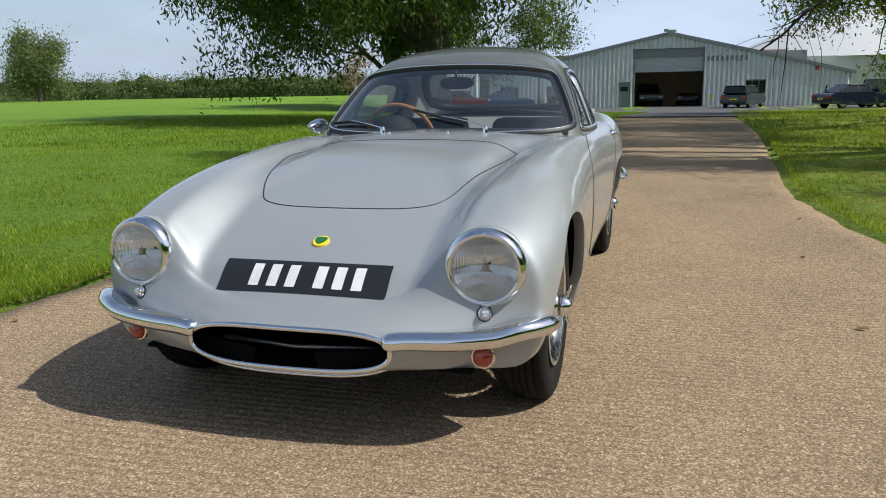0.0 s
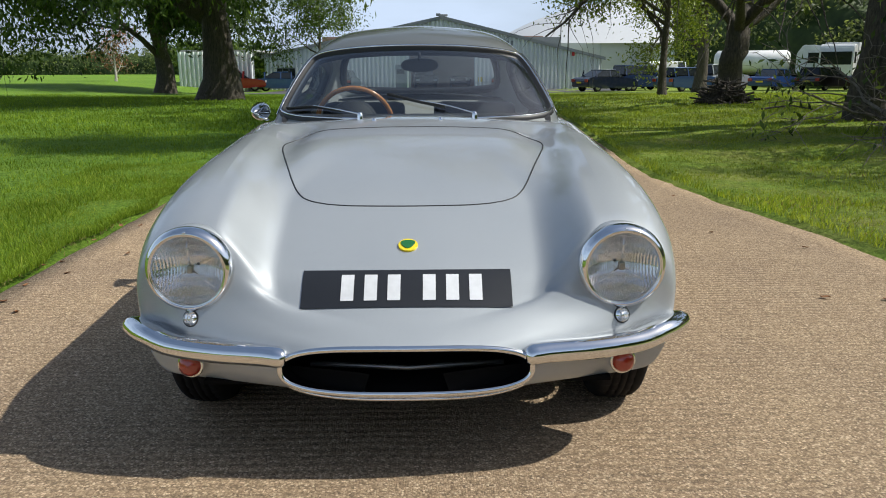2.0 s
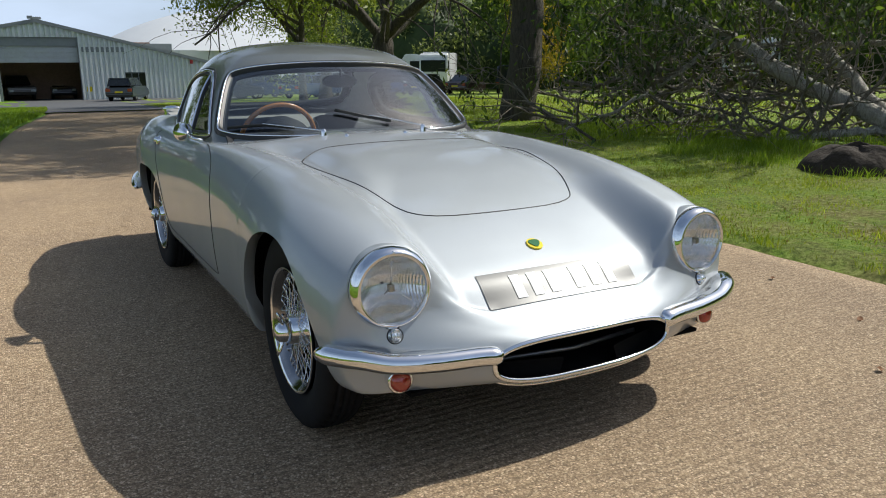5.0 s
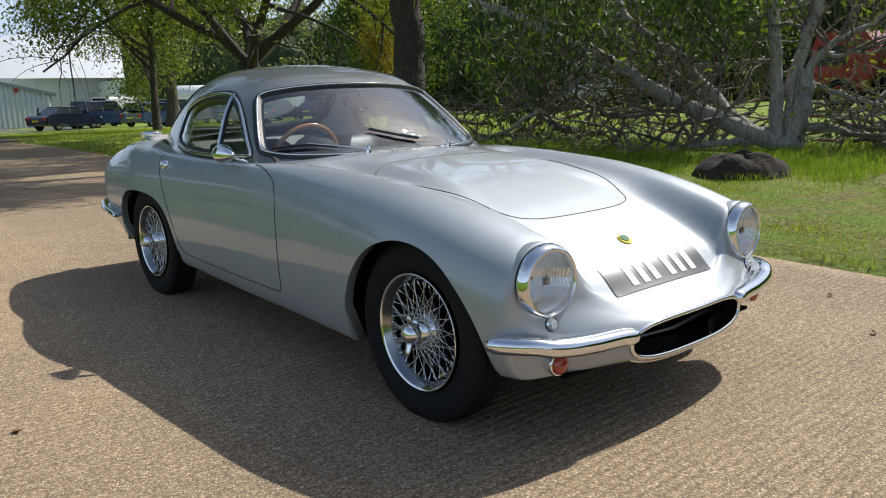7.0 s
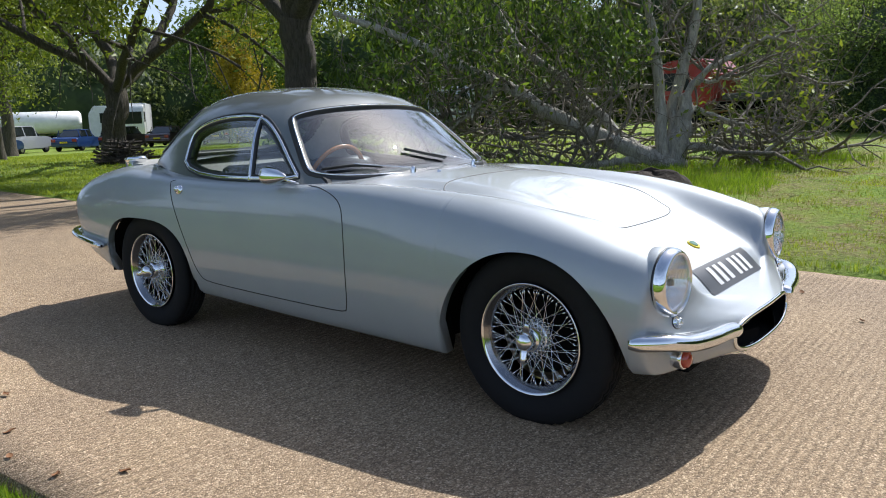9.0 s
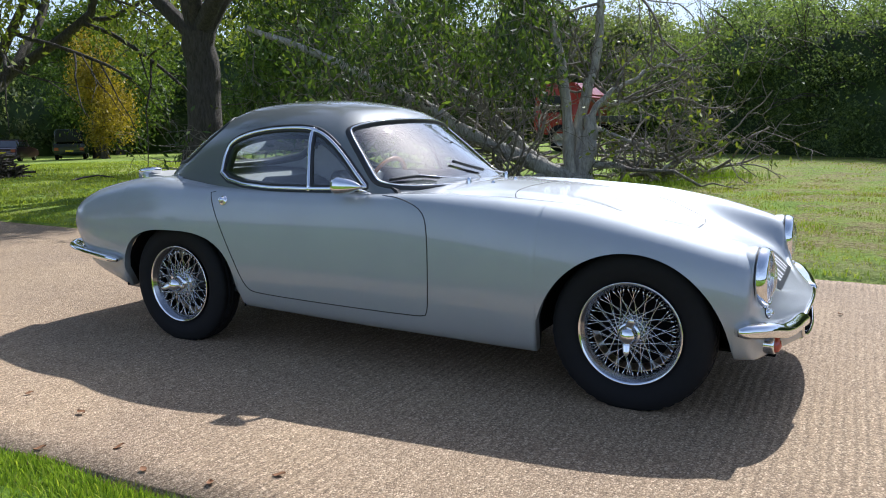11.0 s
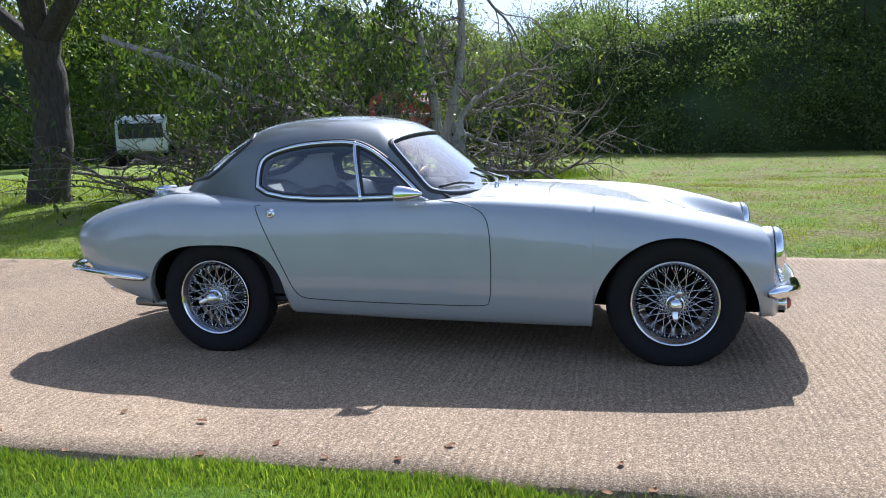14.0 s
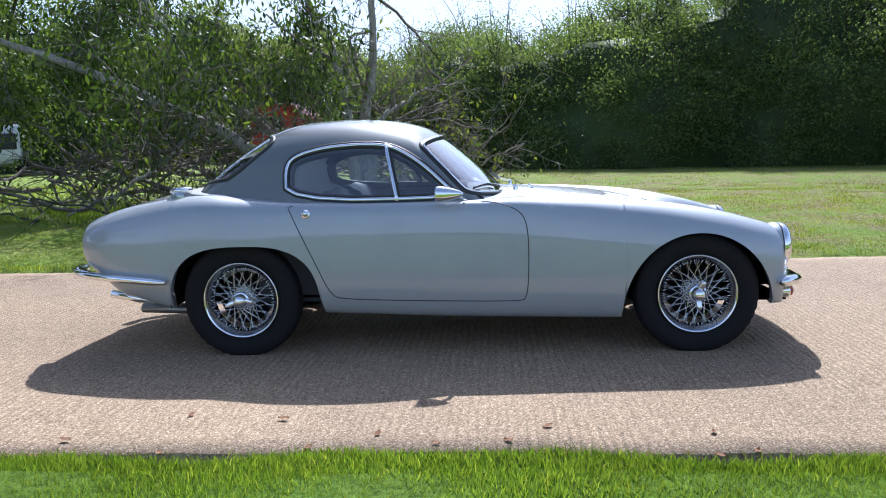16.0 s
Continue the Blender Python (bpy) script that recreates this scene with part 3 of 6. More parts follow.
crown_y = curve_of([(-2.035, 0.20), (-1.99, 0.36), (-1.7, 0.47), (-1.4, 0.52), (-1.1, 0.58), (-0.85, 0.625), (0.0, 0.628), (0.3, 0.585), (0.5, 0.555), (0.9, 0.535),
                    (1.25, 0.525), (1.5, 0.515), (1.58, 0.48), (1.62, 0.40), (1.65, 0.30), (1.69, 0.16)])
middle_z = curve_of([(-2.035, 0.642), (-2.02, 0.668), (-1.95, 0.708), (-1.8, 0.758), (-1.6, 0.805), (-1.45, 0.828), (-1.2, 0.832), (0.0, 0.785), (0.28, 0.787), (0.5, 0.772), (0.7, 0.748),
                     (0.9, 0.707), (1.1, 0.650), (1.235, 0.603), (1.42, 0.524), (1.52, 0.472), (1.59, 0.412), (1.65, 0.368), (1.69, 0.342)])
bottom_z = curve_of([(-2.035, 0.47), (-2.0, 0.445), (-1.93, 0.415), (-1.83, 0.37), (-1.775, 0.335), (-1.62, 0.285), (-1.45, 0.24), (-0.72, 0.213), (0.0, 0.183), (0.76, 0.17), (1.45, 0.225), (1.6, 0.225), (1.69, 0.225)])
arch_f = (1.122, 0.358, 0.18, 0.405, 2.05)
arch_r = (-1.093, 0.380, 0.228, 0.335, 2.8)


def arch_z(x):
    top = np.zeros_like(x)
    for cx, rx, cz, rz, n in (arch_f, arch_r):
        u = np.clip(np.abs(x - cx) / rx, 0, 1)
        top = np.where(u < 1, np.maximum(top, cz + rz * (1 - u**n) ** (1 / n)), top)
    return top


LOW, HIGH = 46, 44


def body_section(x):
    """One half of the shell at x, from its lower edge over the crown of the wing to the middle: y, z."""
    w, zw, yf, zc, zb = (float(f(x)) for f in (half_width, wide_z, crown_y, middle_z, bottom_z))
    zf = float(crown_front(x)) if x > 0.6 else float(crown_z(x))
    tuck = 0.075 * float(step(1.69, 1.5, x)) + 0.0
    yb = w - tuck - 0.55 * w * float(step(1.6, 1.69, x)) - 0.12 * w * float(step(-1.8, -2.035, x))
    a = np.linspace(0, math.pi / 2, 60)
    lower = np.stack([yb + (w - yb) * np.sin(a) ** 0.8, zb + (zw - zb) * (1 - np.cos(a))], 1)
    n = 2.7 - 0.45 * float(step(0.3, 1.0, x)) - 0.3 * float(step(-1.2, -1.9, x))
    upper = np.stack([yf + (w - yf) * np.cos(a) ** (2 / n), zw + (zf - zw) * np.sin(a) ** (2 / n)], 1)
    side = np.concatenate([lower, upper[1:]])
    cut = float(arch_z(np.array([x]))[0])
    if cut > zb:
        keep = side[:, 1] > cut
        i = int(np.argmax(keep))
        f = (cut - side[i - 1, 1]) / (side[i, 1] - side[i - 1, 1] + 1e-9)
        side = np.concatenate([[side[i - 1] + f * (side[i] - side[i - 1])], side[i:]])
    side = resample(side, LOW)
    t = np.linspace(1, 0, HIGH + 1)[1:]
    t = np.sign(t) * t
    flat = 0.54 * float(step(0.6, 1.25, x)) * float(step(1.66, 1.57, x)) + 0.1
    s = step(flat, 1.0 - 0.07 * float(step(0.8, 1.25, x)), t)
    dip = 0.030 * float(step(0.25, 0.5, x)) * float(step(1.35, 0.9, x))
    z = zc + (zf - zc) * s - dip * np.exp(-((t - 0.80) / 0.13) ** 2)
    top = np.stack([yf * t, z], 1)
    return np.concatenate([side, top]), cut > zb


def arc_steps(a, b, n):
    return (a + b) / 2 + (a - b) / 2 * np.cos(np.linspace(0, math.pi, n))


STATIONS = np.unique(np.round(np.concatenate([
    1.69 - 0.24 * np.linspace(0, 1, 72) ** 1.25, arc_steps(1.45, 0.78, 70), np.linspace(0.78, 0.07, 40), [0.062, 0.055],
    np.linspace(0.05, -0.717, 40), arc_steps(-0.715, -1.451, 64), [-1.212, -1.205], -2.035 + 0.6 * np.linspace(0, 1, 56) ** 1.4]), 4))[::-1]


def nose_bow(v):
    """The nose runs back a little towards its sides, and the tail too."""
    x, y = v[..., 0], v[..., 1]
    out = v.copy()
    out[..., 0] = x - 0.22 * y**2 * step(1.50, 1.66, x) + 0.10 * y**2 * step(-1.7, -2.0, x)
    return out


half = np.array([np.concatenate([np.full((LOW + HIGH, 1), x), body_section(x)[0]], 1) for x in STATIONS])
right = half * [1, -1, 1]
SHELL = nose_bow(np.concatenate([right, half[:, -2::-1]], 1))
ROWS, COLS = SHELL.shape[:2]
SV, SF = SHELL.reshape(-1, 3), grid_faces(ROWS, COLS)
e1, e2 = SV[SF[:, 2]] - SV[SF[:, 0]], SV[SF[:, 3]] - SV[SF[:, 1]]
face_n = np.cross(e1, e2)
SN = np.zeros_like(SV)
for k in range(4):
    np.add.at(SN, SF[:, k], face_n)
SN /= np.linalg.norm(SN, axis=1, keepdims=True) + 1e-12
if SN[(ROWS // 2) * COLS + COLS // 2, 2] < 0:
    SF, SN = SF[:, ::-1], -SN
from mathutils.bvhtree import BVHTree
BVH = BVHTree.FromPolygons([tuple(v) for v in SV], [tuple(int(i) for i in f) for f in SF])


def on_body(origin, way, lift=0.0):
    """Where a ray meets the shell, lifted off it, and the normal there."""
    place, normal, _, _ = BVH.ray_cast(Vector(origin), Vector(way))
    if place is None:
        place, normal, _, _ = BVH.find_nearest(Vector(origin))
    if normal.dot(Vector(way)) > 0:
        normal = -normal
    return np.array(place + normal * lift), np.array(normal)


def on_side(points, sign, lift):
    r = [on_body((x, sign * 2.0, z), (0, -sign, 0), lift) for x, z in points]
    return np.array([a for a, _ in r]), np.array([b for _, b in r])


def on_top(points, lift):
    r = [on_body((x, y, 3.0), (0, 0, -1), lift) for x, y in points]
    return np.array([a for a, _ in r]), np.array([b for _, b in r])


centre = SV[SF].mean(1)
DOOR = resample(rounded([(-0.872, 0.775), (-0.83, 0.70), (-0.72, 0.46), (-0.66, 0.315), (-0.60, 0.285), (0.27, 0.262), (0.305, 0.28), (0.315, 0.45), (0.312, 0.62), (0.285, 0.70), (0.20, 0.738), (0.09, 0.76)], 2), 120, True)
BONNET = resample(rounded([(0.53, 0), (0.535, 0.25), (0.56, 0.41), (0.68, 0.465), (0.95, 0.40), (1.14, 0.345), (1.235, 0.28), (1.245, 0.0), (1.235, -0.28), (1.14, -0.345), (0.95, -0.40), (0.68, -0.465), (0.56, -0.41), (0.535, -0.25)], 2), 160, True)
row_of, col_of = np.arange(len(SF)) // (COLS - 1), np.arange(len(SF)) % (COLS - 1)
upward = np.abs(col_of - (COLS - 1) / 2) < HIGH - 1
is_tub = upward & (centre[:, 0] < 0.06) & (centre[:, 0] > -1.205)
is_door_r = (centre[:, 1] < -0.55) & inside(centre[:, 0], centre[:, 2], DOOR) & ~upward
is_door_l = (centre[:, 1] > 0.55) & inside(centre[:, 0], centre[:, 2], DOOR) & ~upward
lamp_hole = (np.hypot(np.abs(centre[:, 1]) - 0.534, centre[:, 2] - 0.503) < 0.093) & (centre[:, 0] > 1.38)
is_bonnet = upward & inside(centre[:, 0], centre[:, 1], BONNET) & (centre[:, 0] > 0.4)


def shell_part(name, mask, mat, label="", v=SV, f=SF, nrm=SN):
    used, inv = np.unique(f[mask], return_inverse=True)
    return part(name, mesh_of(name, v[used], inv.reshape(-1, 4), mat, normals=nrm[used]), car, label)


body = shell_part("body", ~(is_tub | is_door_r | is_door_l | is_bonnet | lamp_hole), SILVER, "silver metallic painted body")
door_r = shell_part("door", is_door_r, SILVER)
door_l = shell_part("door", is_door_l, SILVER)
bonnet = shell_part("bonnet", is_bonnet, SILVER)

# shut lines, thin dark gaps
gap = ring_profile(0.0016, 0.0024, 6)
for sign, dr in ((-1, door_r), (1, door_l)):
    low_edge = DOOR[(DOOR[:, 1] < 0.757)]
    start = int(np.argmax(np.linalg.norm(np.diff(np.concatenate([low_edge, low_edge[:1]]), axis=0), axis=1))) + 1
    low_edge = np.roll(low_edge, -start, 0)
    p, nn = on_side(low_edge, sign, 0.0004)
    part("shut_line", swept("shut_line", SEAL, p, nn, gap), dr)
p, nn = on_top(BONNET, 0.0004)
part("shut_line", swept("shut_line", SEAL, p, nn, gap, closed=True), bonnet)
bead_line = [q for q in BONNET if q[0] > 1.18]

# turned-in edges of the arches and sills
edge = SHELL[:, 0]
for sign in (0, -1):
    e = SHELL[:, sign]
    s = np.sign(e[:, 1:2])
    inner = np.concatenate([e[:, :1], e[:, 1:2] - s * 0.035, e[:, 2:] + 0.004], 1)
    deep = np.concatenate([e[:, :1], e[:, 1:2] - s * 0.05, e[:, 2:] + 0.05], 1)
    v = np.stack([e, inner, deep], 1).reshape(-1, 3)
    part("arch_lip", mesh_of("arch_lip", v, grid_faces(ROWS, 3), [SILVER, BLACK], index=np.tile([0, 1], ROWS - 1)), car)


# floor, inner arches and bulkheads, all dark
def wheel_well(x0, sign):
    a = np.linspace(math.radians(10 if x0 > 0 else -12), math.radians(192 if x0 > 0 else 186), 30)
    r = 0.395 if x0 > 0 else 0.400
    ring = np.stack([x0 + r * np.cos(a), 0 * a, HUB_Z + 0.0 + r * 0.84 * np.sin(a)], 1)
    outer, inner_ = ring.copy(), ring.copy()
    inner_[:, 2] = np.minimum(inner_[:, 2], 0.50)
    outer[:, 2] = np.minimum(outer[:, 2], 0.60)
    outer[:, 1], inner_[:, 1] = sign * (0.670 if x0 > 0 else 0.678), sign * 0.40
    cap = np.repeat([[x0, sign * 0.40, HUB_Z - 0.08]], len(a), 0)
    return mesh_of("wheel_well", np.stack([outer, inner_, cap], 1).reshape(-1, 3), grid_faces(len(a), 3), BLACK)


for wx in (FRONT_X, REAR_X):
    for sign in (-1, 1):
        part("wheel_well", wheel_well(wx if wx > 0 else wx + 0.04, sign), car)
part("floor_pan", block("floor_pan", BLACK, (2.9, 0.66, 0.05), (0.0, 0, 0.225), 0.01), car)
# added black tray and side pans that block light under the car
part("light_block_tray", block("light_block_tray", BLACK, (0.36, 1.02, 0.012), (1.42, 0, 0.222), 0.003), car)
for sign in (-1, 1):
    part("light_block_pan", block("light_block_pan", BLACK, (1.40, 0.30, 0.03), (0.0, sign * 0.47, 0.215), 0.005), car)
part("sill_floor", block("sill_floor", BLACK, (1.36, 1.2, 0.05), (0.03, 0, 0.235), 0.01), car)
for sx in (1.43, -1.50):
    part("closing_panel", block("closing_panel", BLACK, (0.02, 1.02, 0.20), (sx, 0, 0.36), 0.004), car)

# air intake
m_y = np.linspace(0, 2 * math.pi, 72, endpoint=False)
mouth = np.stack([np.full(72, 1.69), 0.302 * np.sign(np.cos(m_y)) * np.abs(np.cos(m_y)) ** 0.52, 0.283 + 0.057 * np.sign(np.sin(m_y)) * np.abs(np.sin(m_y)) ** 0.80], 1)
mouth[:, 0] -= 0.22 * mouth[:, 1] ** 2
out_m = mouth - [0, 0, 0.283]
out_m[:, 0] = 0
part("intake_trim", swept("intake_trim", CHROME, mouth + [0.002, 0, 0], np.array([1.0, 0, 0]), ring_profile(0.008, 0.008, 8), closed=True), car, "bright chrome ring")
deep_m = [mouth + [0.004, 0, 0]]
for dx, k in ((-0.02, 0.96), (-0.10, 0.92), (-0.24, 0.9), (-0.241, 0.0)):
    q = mouth.copy()
    q[:, 1:] = (q[:, 1:] - [0, 0.283]) * k + [0, 0.283]
    q[:, 0] += dx
    deep_m.append(q)
part("intake", mesh_of("intake", np.stack(deep_m).reshape(-1, 3), grid_faces(5, 72, close_cols=True), BLACK), car, "dark air intake")
part("intake_bar", swept("intake_bar", DULL_METAL, np.array([[1.60, -0.24, 0.27], [1.615, 0, 0.262], [1.60, 0.24, 0.27]]), (0, 0, 1), ring_profile(0.007, 0.007, 6)), car)
# bright bead round the lower lip
a = np.linspace(math.radians(-186), math.radians(6), 60)
lip = np.stack([np.full(60, 1.672), 0.338 * np.sign(np.cos(a)) * np.abs(np.cos(a)) ** 0.55, 0.292 + 0.088 * np.sin(a)], 1)
lip[:, 0] -= 0.25 * lip[:, 1] ** 2
lip_in = mouth[(mouth[:, 2] < 0.295)]
rows_lip = [lip]
for k in (0.55, 0.12):
    q = lip.copy()
    q[:, 1] *= 1 - 0.11 * (1 - k)
    q[:, 2] = 0.287 + (lip[:, 2] - 0.287) * (0.66 + 0.34 * k)
    q[:, 0] += 0.018 * (1 - k)
    rows_lip.append(q)
part("intake_surround", mesh_of("intake_surround", np.stack(rows_lip).reshape(-1, 3), grid_faces(3, 60), CHROME), car, "polished surround of the air intake")
part("lip_bead", swept("lip_bead", CHROME, lip, np.array([1.0, 0, 0]), ring_profile(0.005, 0.005, 6)), car)


# headlamps
def headlamp(sign):
    x0, y0, z0 = 1.517, sign * 0.534, 0.500
    m = pose(x0, y0, z0, 0, -1.0, sign * 2.5) @ Matrix.Diagonal((1, 0.985, 0.955, 1))
    v, f = lathe([(0.022, 0.104), (0.022, 0.1115), (0.027, 0.1132), (0.034, 0.1130), (0.043, 0.1105), (0.052, 0.1055), (0.057, 0.1000), (0.0585, 0.0965), (0.0565, 0.0945), (0.0555, 0.0942), (0.0565, 0.0925), (0.055, 0.0908), (0.044, 0.0900)], 64, "x")
    lamp = part("headlamp", mesh_of("headlamp", v, f, CHROME), car, "round headlamp in a chrome bezel", m)
    v, f = lathe([(0.012, 0.1105), (0.0218, 0.1110), (0.0218, 0.103)], 64, "x")
    part("seal", mesh_of("seal", v, f, SEAL), lamp)
    v, f = lathe([(-0.03, 0.110), (-0.01, 0.113), (0.012, 0.1135), (0.0165, 0.112), (0.0165, 0.105)], 64, "x")
    part("lamp_bowl", mesh_of("lamp_bowl", v, f, SILVER), lamp, "silver painted lamp bowl")
    r = np.linspace(0.0, 0.0915, 44)
    v, f = lathe([(0.077 - 0.024 * (q / 0.0915) ** 2.2, q) for q in r], 260, "x")
    part("lens", mesh_of("lens", v, f, LENS), lamp, "fluted glass lens").visible_shadow = False
    v, f = lathe([(0.046 - 0.075 * (1 - (q / 0.0912) ** 2), q) for q in np.linspace(0.004, 0.0912, 14)], 48, "x")
    part("reflector", mesh_of("reflector", v, f, REFLECTOR), lamp)
    part("bulb_shield", block("bulb_shield", DULL_METAL, (0.018, 0.016, 0.022), (0.030, 0, 0), 0.005), lamp)
    for ang in (90, 215, 325):
        c, s_ = math.cos(math.radians(ang)), math.sin(math.radians(ang))
        part("shield_arm", swept("shield_arm", CHROME, np.array([[0.03, 0.01 * c, 0.01 * s_], [0.040, 0.045 * c, 0.045 * s_], [0.042, 0.086 * c, 0.086 * s_]]), (1, 0, 0), ring_profile(0.0018, 0.0024, 6)), lamp)
    part("trim_screw", mesh_of("trim_screw", *lathe([(0.0, 0.0045), (0.003, 0.004), (0.004, 0.0005)], 10, "x"), CHROME), lamp, m=pose(0.054, 0, 0.1005))


for sign in (-1, 1):
    headlamp(sign)
    # side lamp
    p0, n0 = on_body((2.3, sign * 0.537, 0.380), (-1, 0, 0), 0.0)
    q = Vector(n0).to_track_quat("X", "Z").to_matrix().to_4x4()
    v, f = lathe([(-0.004, 0.019), (0.004, 0.0185), (0.006, 0.015), (0.012, 0.0125), (0.018, 0.008), (0.02, 0.001)], 24, "x")
    sl = part("side_lamp", mesh_of("side_lamp", v, f, CHROME), car, "small round chrome side lamp", Matrix.Translation(p0) @ q)
    part("gasket", mesh_of("gasket", *lathe([(-0.006, 0.022), (0.002, 0.0215), (0.003, 0.018)], 24, "x"), SEAL), sl)
    part("lens", mesh_of("lens", *lathe([(0.0065, 0.0142), (0.013, 0.0128), (0.0195, 0.008), (0.0215, 0.0005)], 24, "x"), REFLECTOR), sl, "clear glass lens")
    # indicator under the bumper
    v, f = lathe([(-0.05, 0.031), (0.004, 0.033), (0.012, 0.0335), (0.016, 0.0315), (0.016, 0.027)], 32, "x")
    ind = part("indicator", mesh_of("indicator", v, f, CHROME), car, "red-orange indicator lamp in a chrome ring", pose(1.585, sign * 0.537, 0.268, 0, -2, sign * 6))
    v, f = lathe([(0.006, 0.0285), (0.018, 0.028), (0.028, 0.024), (0.034, 0.014), (0.036, 0.0005)], 32, "x")
    part("lens", mesh_of("lens", v, f, AMBER), ind)
    # front bumper blade
    line = smooth_line([(1.680, sign * 0.285, 0.312), (1.670, sign * 0.34, 0.317), (1.657, sign * 0.45, 0.321), (1.630, sign * 0.57, 0.329), (1.588, sign * 0.652, 0.345), (1.537, sign * 0.697, 0.346), (1.497, sign * 0.722, 0.344)], 48)
    side_n = np.gradient(line, axis=0)
    outn = np.stack([np.abs(side_n[:, 1]), -side_n[:, 0] * np.sign(side_n[:, 1]), 0 * side_n[:, 0]], 1)
    outn[:, 1] = sign * np.abs(outn[:, 1])
    taper = np.minimum(1, 0.72 + np.linspace(0, 1, 48) * 8) * np.minimum(1, 0.55 + (1 - np.linspace(0, 1, 48)) * 8)
    prof = np.array([(-0.050, -0.020), (-0.006, -0.0265), (0.010, -0.021), (0.0175, -0.010), (0.019, 0.002), (0.0165, 0.012), (0.008, 0.021), (-0.006, 0.0255), (-0.050, 0.016)])
    part("front_bumper", swept("front_bumper", CHROME, line, outn, prof * [1.08, 1.02], scale=taper), car, "chrome front quarter bumper")
    # rear bumper blade
    line = smooth_line([(-1.475, sign * 0.742, 0.392), (-1.62, sign * 0.728, 0.404), (-1.80, sign * 0.695, 0.416), (-1.94, sign * 0.64, 0.424), (-2.03, sign * 0.55, 0.428), (-2.075, sign * 0.42, 0.43)], 48)
    side_n = np.gradient(line, axis=0)
    outn = np.stack([-np.abs(side_n[:, 1]), sign * np.abs(side_n[:, 0]), 0 * side_n[:, 0]], 1)
    part("rear_bumper", swept("rear_bumper", CHROME, line, outn, prof * [0.9, 0.75], scale=np.minimum(1, 0.5 + np.linspace(0, 1, 48) * 6)), car, "chrome rear quarter bumper")

# plate with plain bars, badge
def decal(name, mat, outline_yz, lift, n=28, parent=None, label=""):
    ys = np.linspace(outline_yz[0], outline_yz[1], n)
    ts = np.linspace(0, 1, 8)
    v = []
    for y in ys:
        for t in ts:
            x = PLATE_TOP + (PLATE_LOW - PLATE_TOP) * (outline_yz[2] + (outline_yz[3] - outline_yz[2]) * t)
            v.append(on_body((x + 0.6, y, float(middle_z(x)) + 0.6), (-1, 0, -1), lift)[0])
    return part(name, mesh_of(name, v, grid_faces(n, 8), mat), parent or car, label)


PLATE_TOP, PLATE_LOW = 1.505, 1.592
plate = decal("number_plate", PLATE_BLACK, (-0.262, 0.262, 0.0, 1.0), 0.0025, label="black number plate with plain silver bars")
for y0 in (-0.170, -0.112, -0.054, 0.034, 0.092, 0.150):
    decal("bar", PLATE_SILVER, (y0 + 0.006, y0 + 0.038, 0.17, 0.83), 0.0042, 6, plate)
c0, n0 = on_body((1.418, 0, 2.0), (0, 0, -1), 0.001)
q = Matrix.Translation(c0) @ Vector(n0).to_track_quat("Z", "Y").to_matrix().to_4x4()
a = np.linspace(0, 2 * math.pi, 40, endpoint=False)
badge = part("badge", prism("badge", YELLOW, np.stack([0.026 * np.cos(a), 0.026 * np.sin(a)], 1), -0.004, 0.004, "z", 0.001), car, "round yellow and green enamel badge", q)
tri = rounded([(0.027, -0.0), (-0.017, 0.028), (-0.017, -0.028)], 3) @ np.array([[math.cos(1.57), -math.sin(1.57)], [math.sin(1.57), math.cos(1.57)]])
part("badge_centre", prism("badge_centre", GREEN, tri, 0.0045, 0.0062, "z"), badge)


# wheels
def tyre_mesh():
    prof = [(-0.045, 0.184), (-0.058, 0.198), (-0.068, 0.225), (-0.0715, 0.245), (-0.068, 0.268), (-0.060, 0.283), (-0.050, 0.2905),
            (-0.034, 0.2935), (-0.033, 0.2875), (-0.029, 0.2875), (-0.028, 0.2945), (-0.012, 0.2955), (-0.011, 0.289), (-0.007, 0.289), (-0.006, 0.2955)]
    prof = prof + [(-a_, r_) for a_, r_ in prof[::-1]]
    prof = [(p_, 0.196 + (r_ - 0.196) * 1.05) for p_, r_ in prof]
    v, f = lathe(prof, 120, "y")
    ang = np.arctan2(v[:, 0], v[:, 2])
    rad = np.hypot(v[:, 0], v[:, 2])
    blocks = (rad > 0.288) & (np.abs(v[:, 1]) > 0.010)
    k = np.where(blocks & (np.floor(ang / (2 * math.pi) * 120 + 0.5 + np.abs(v[:, 1]) * 60) % 3 == 0), 0.982, 1.0)
    v[:, 0] *= k
    v[:, 2] *= k
    low = v[:, 2] < -0.2845
    v[low, 2] = -0.2845
    return mesh_of("tyre", v, f, RUBBER)


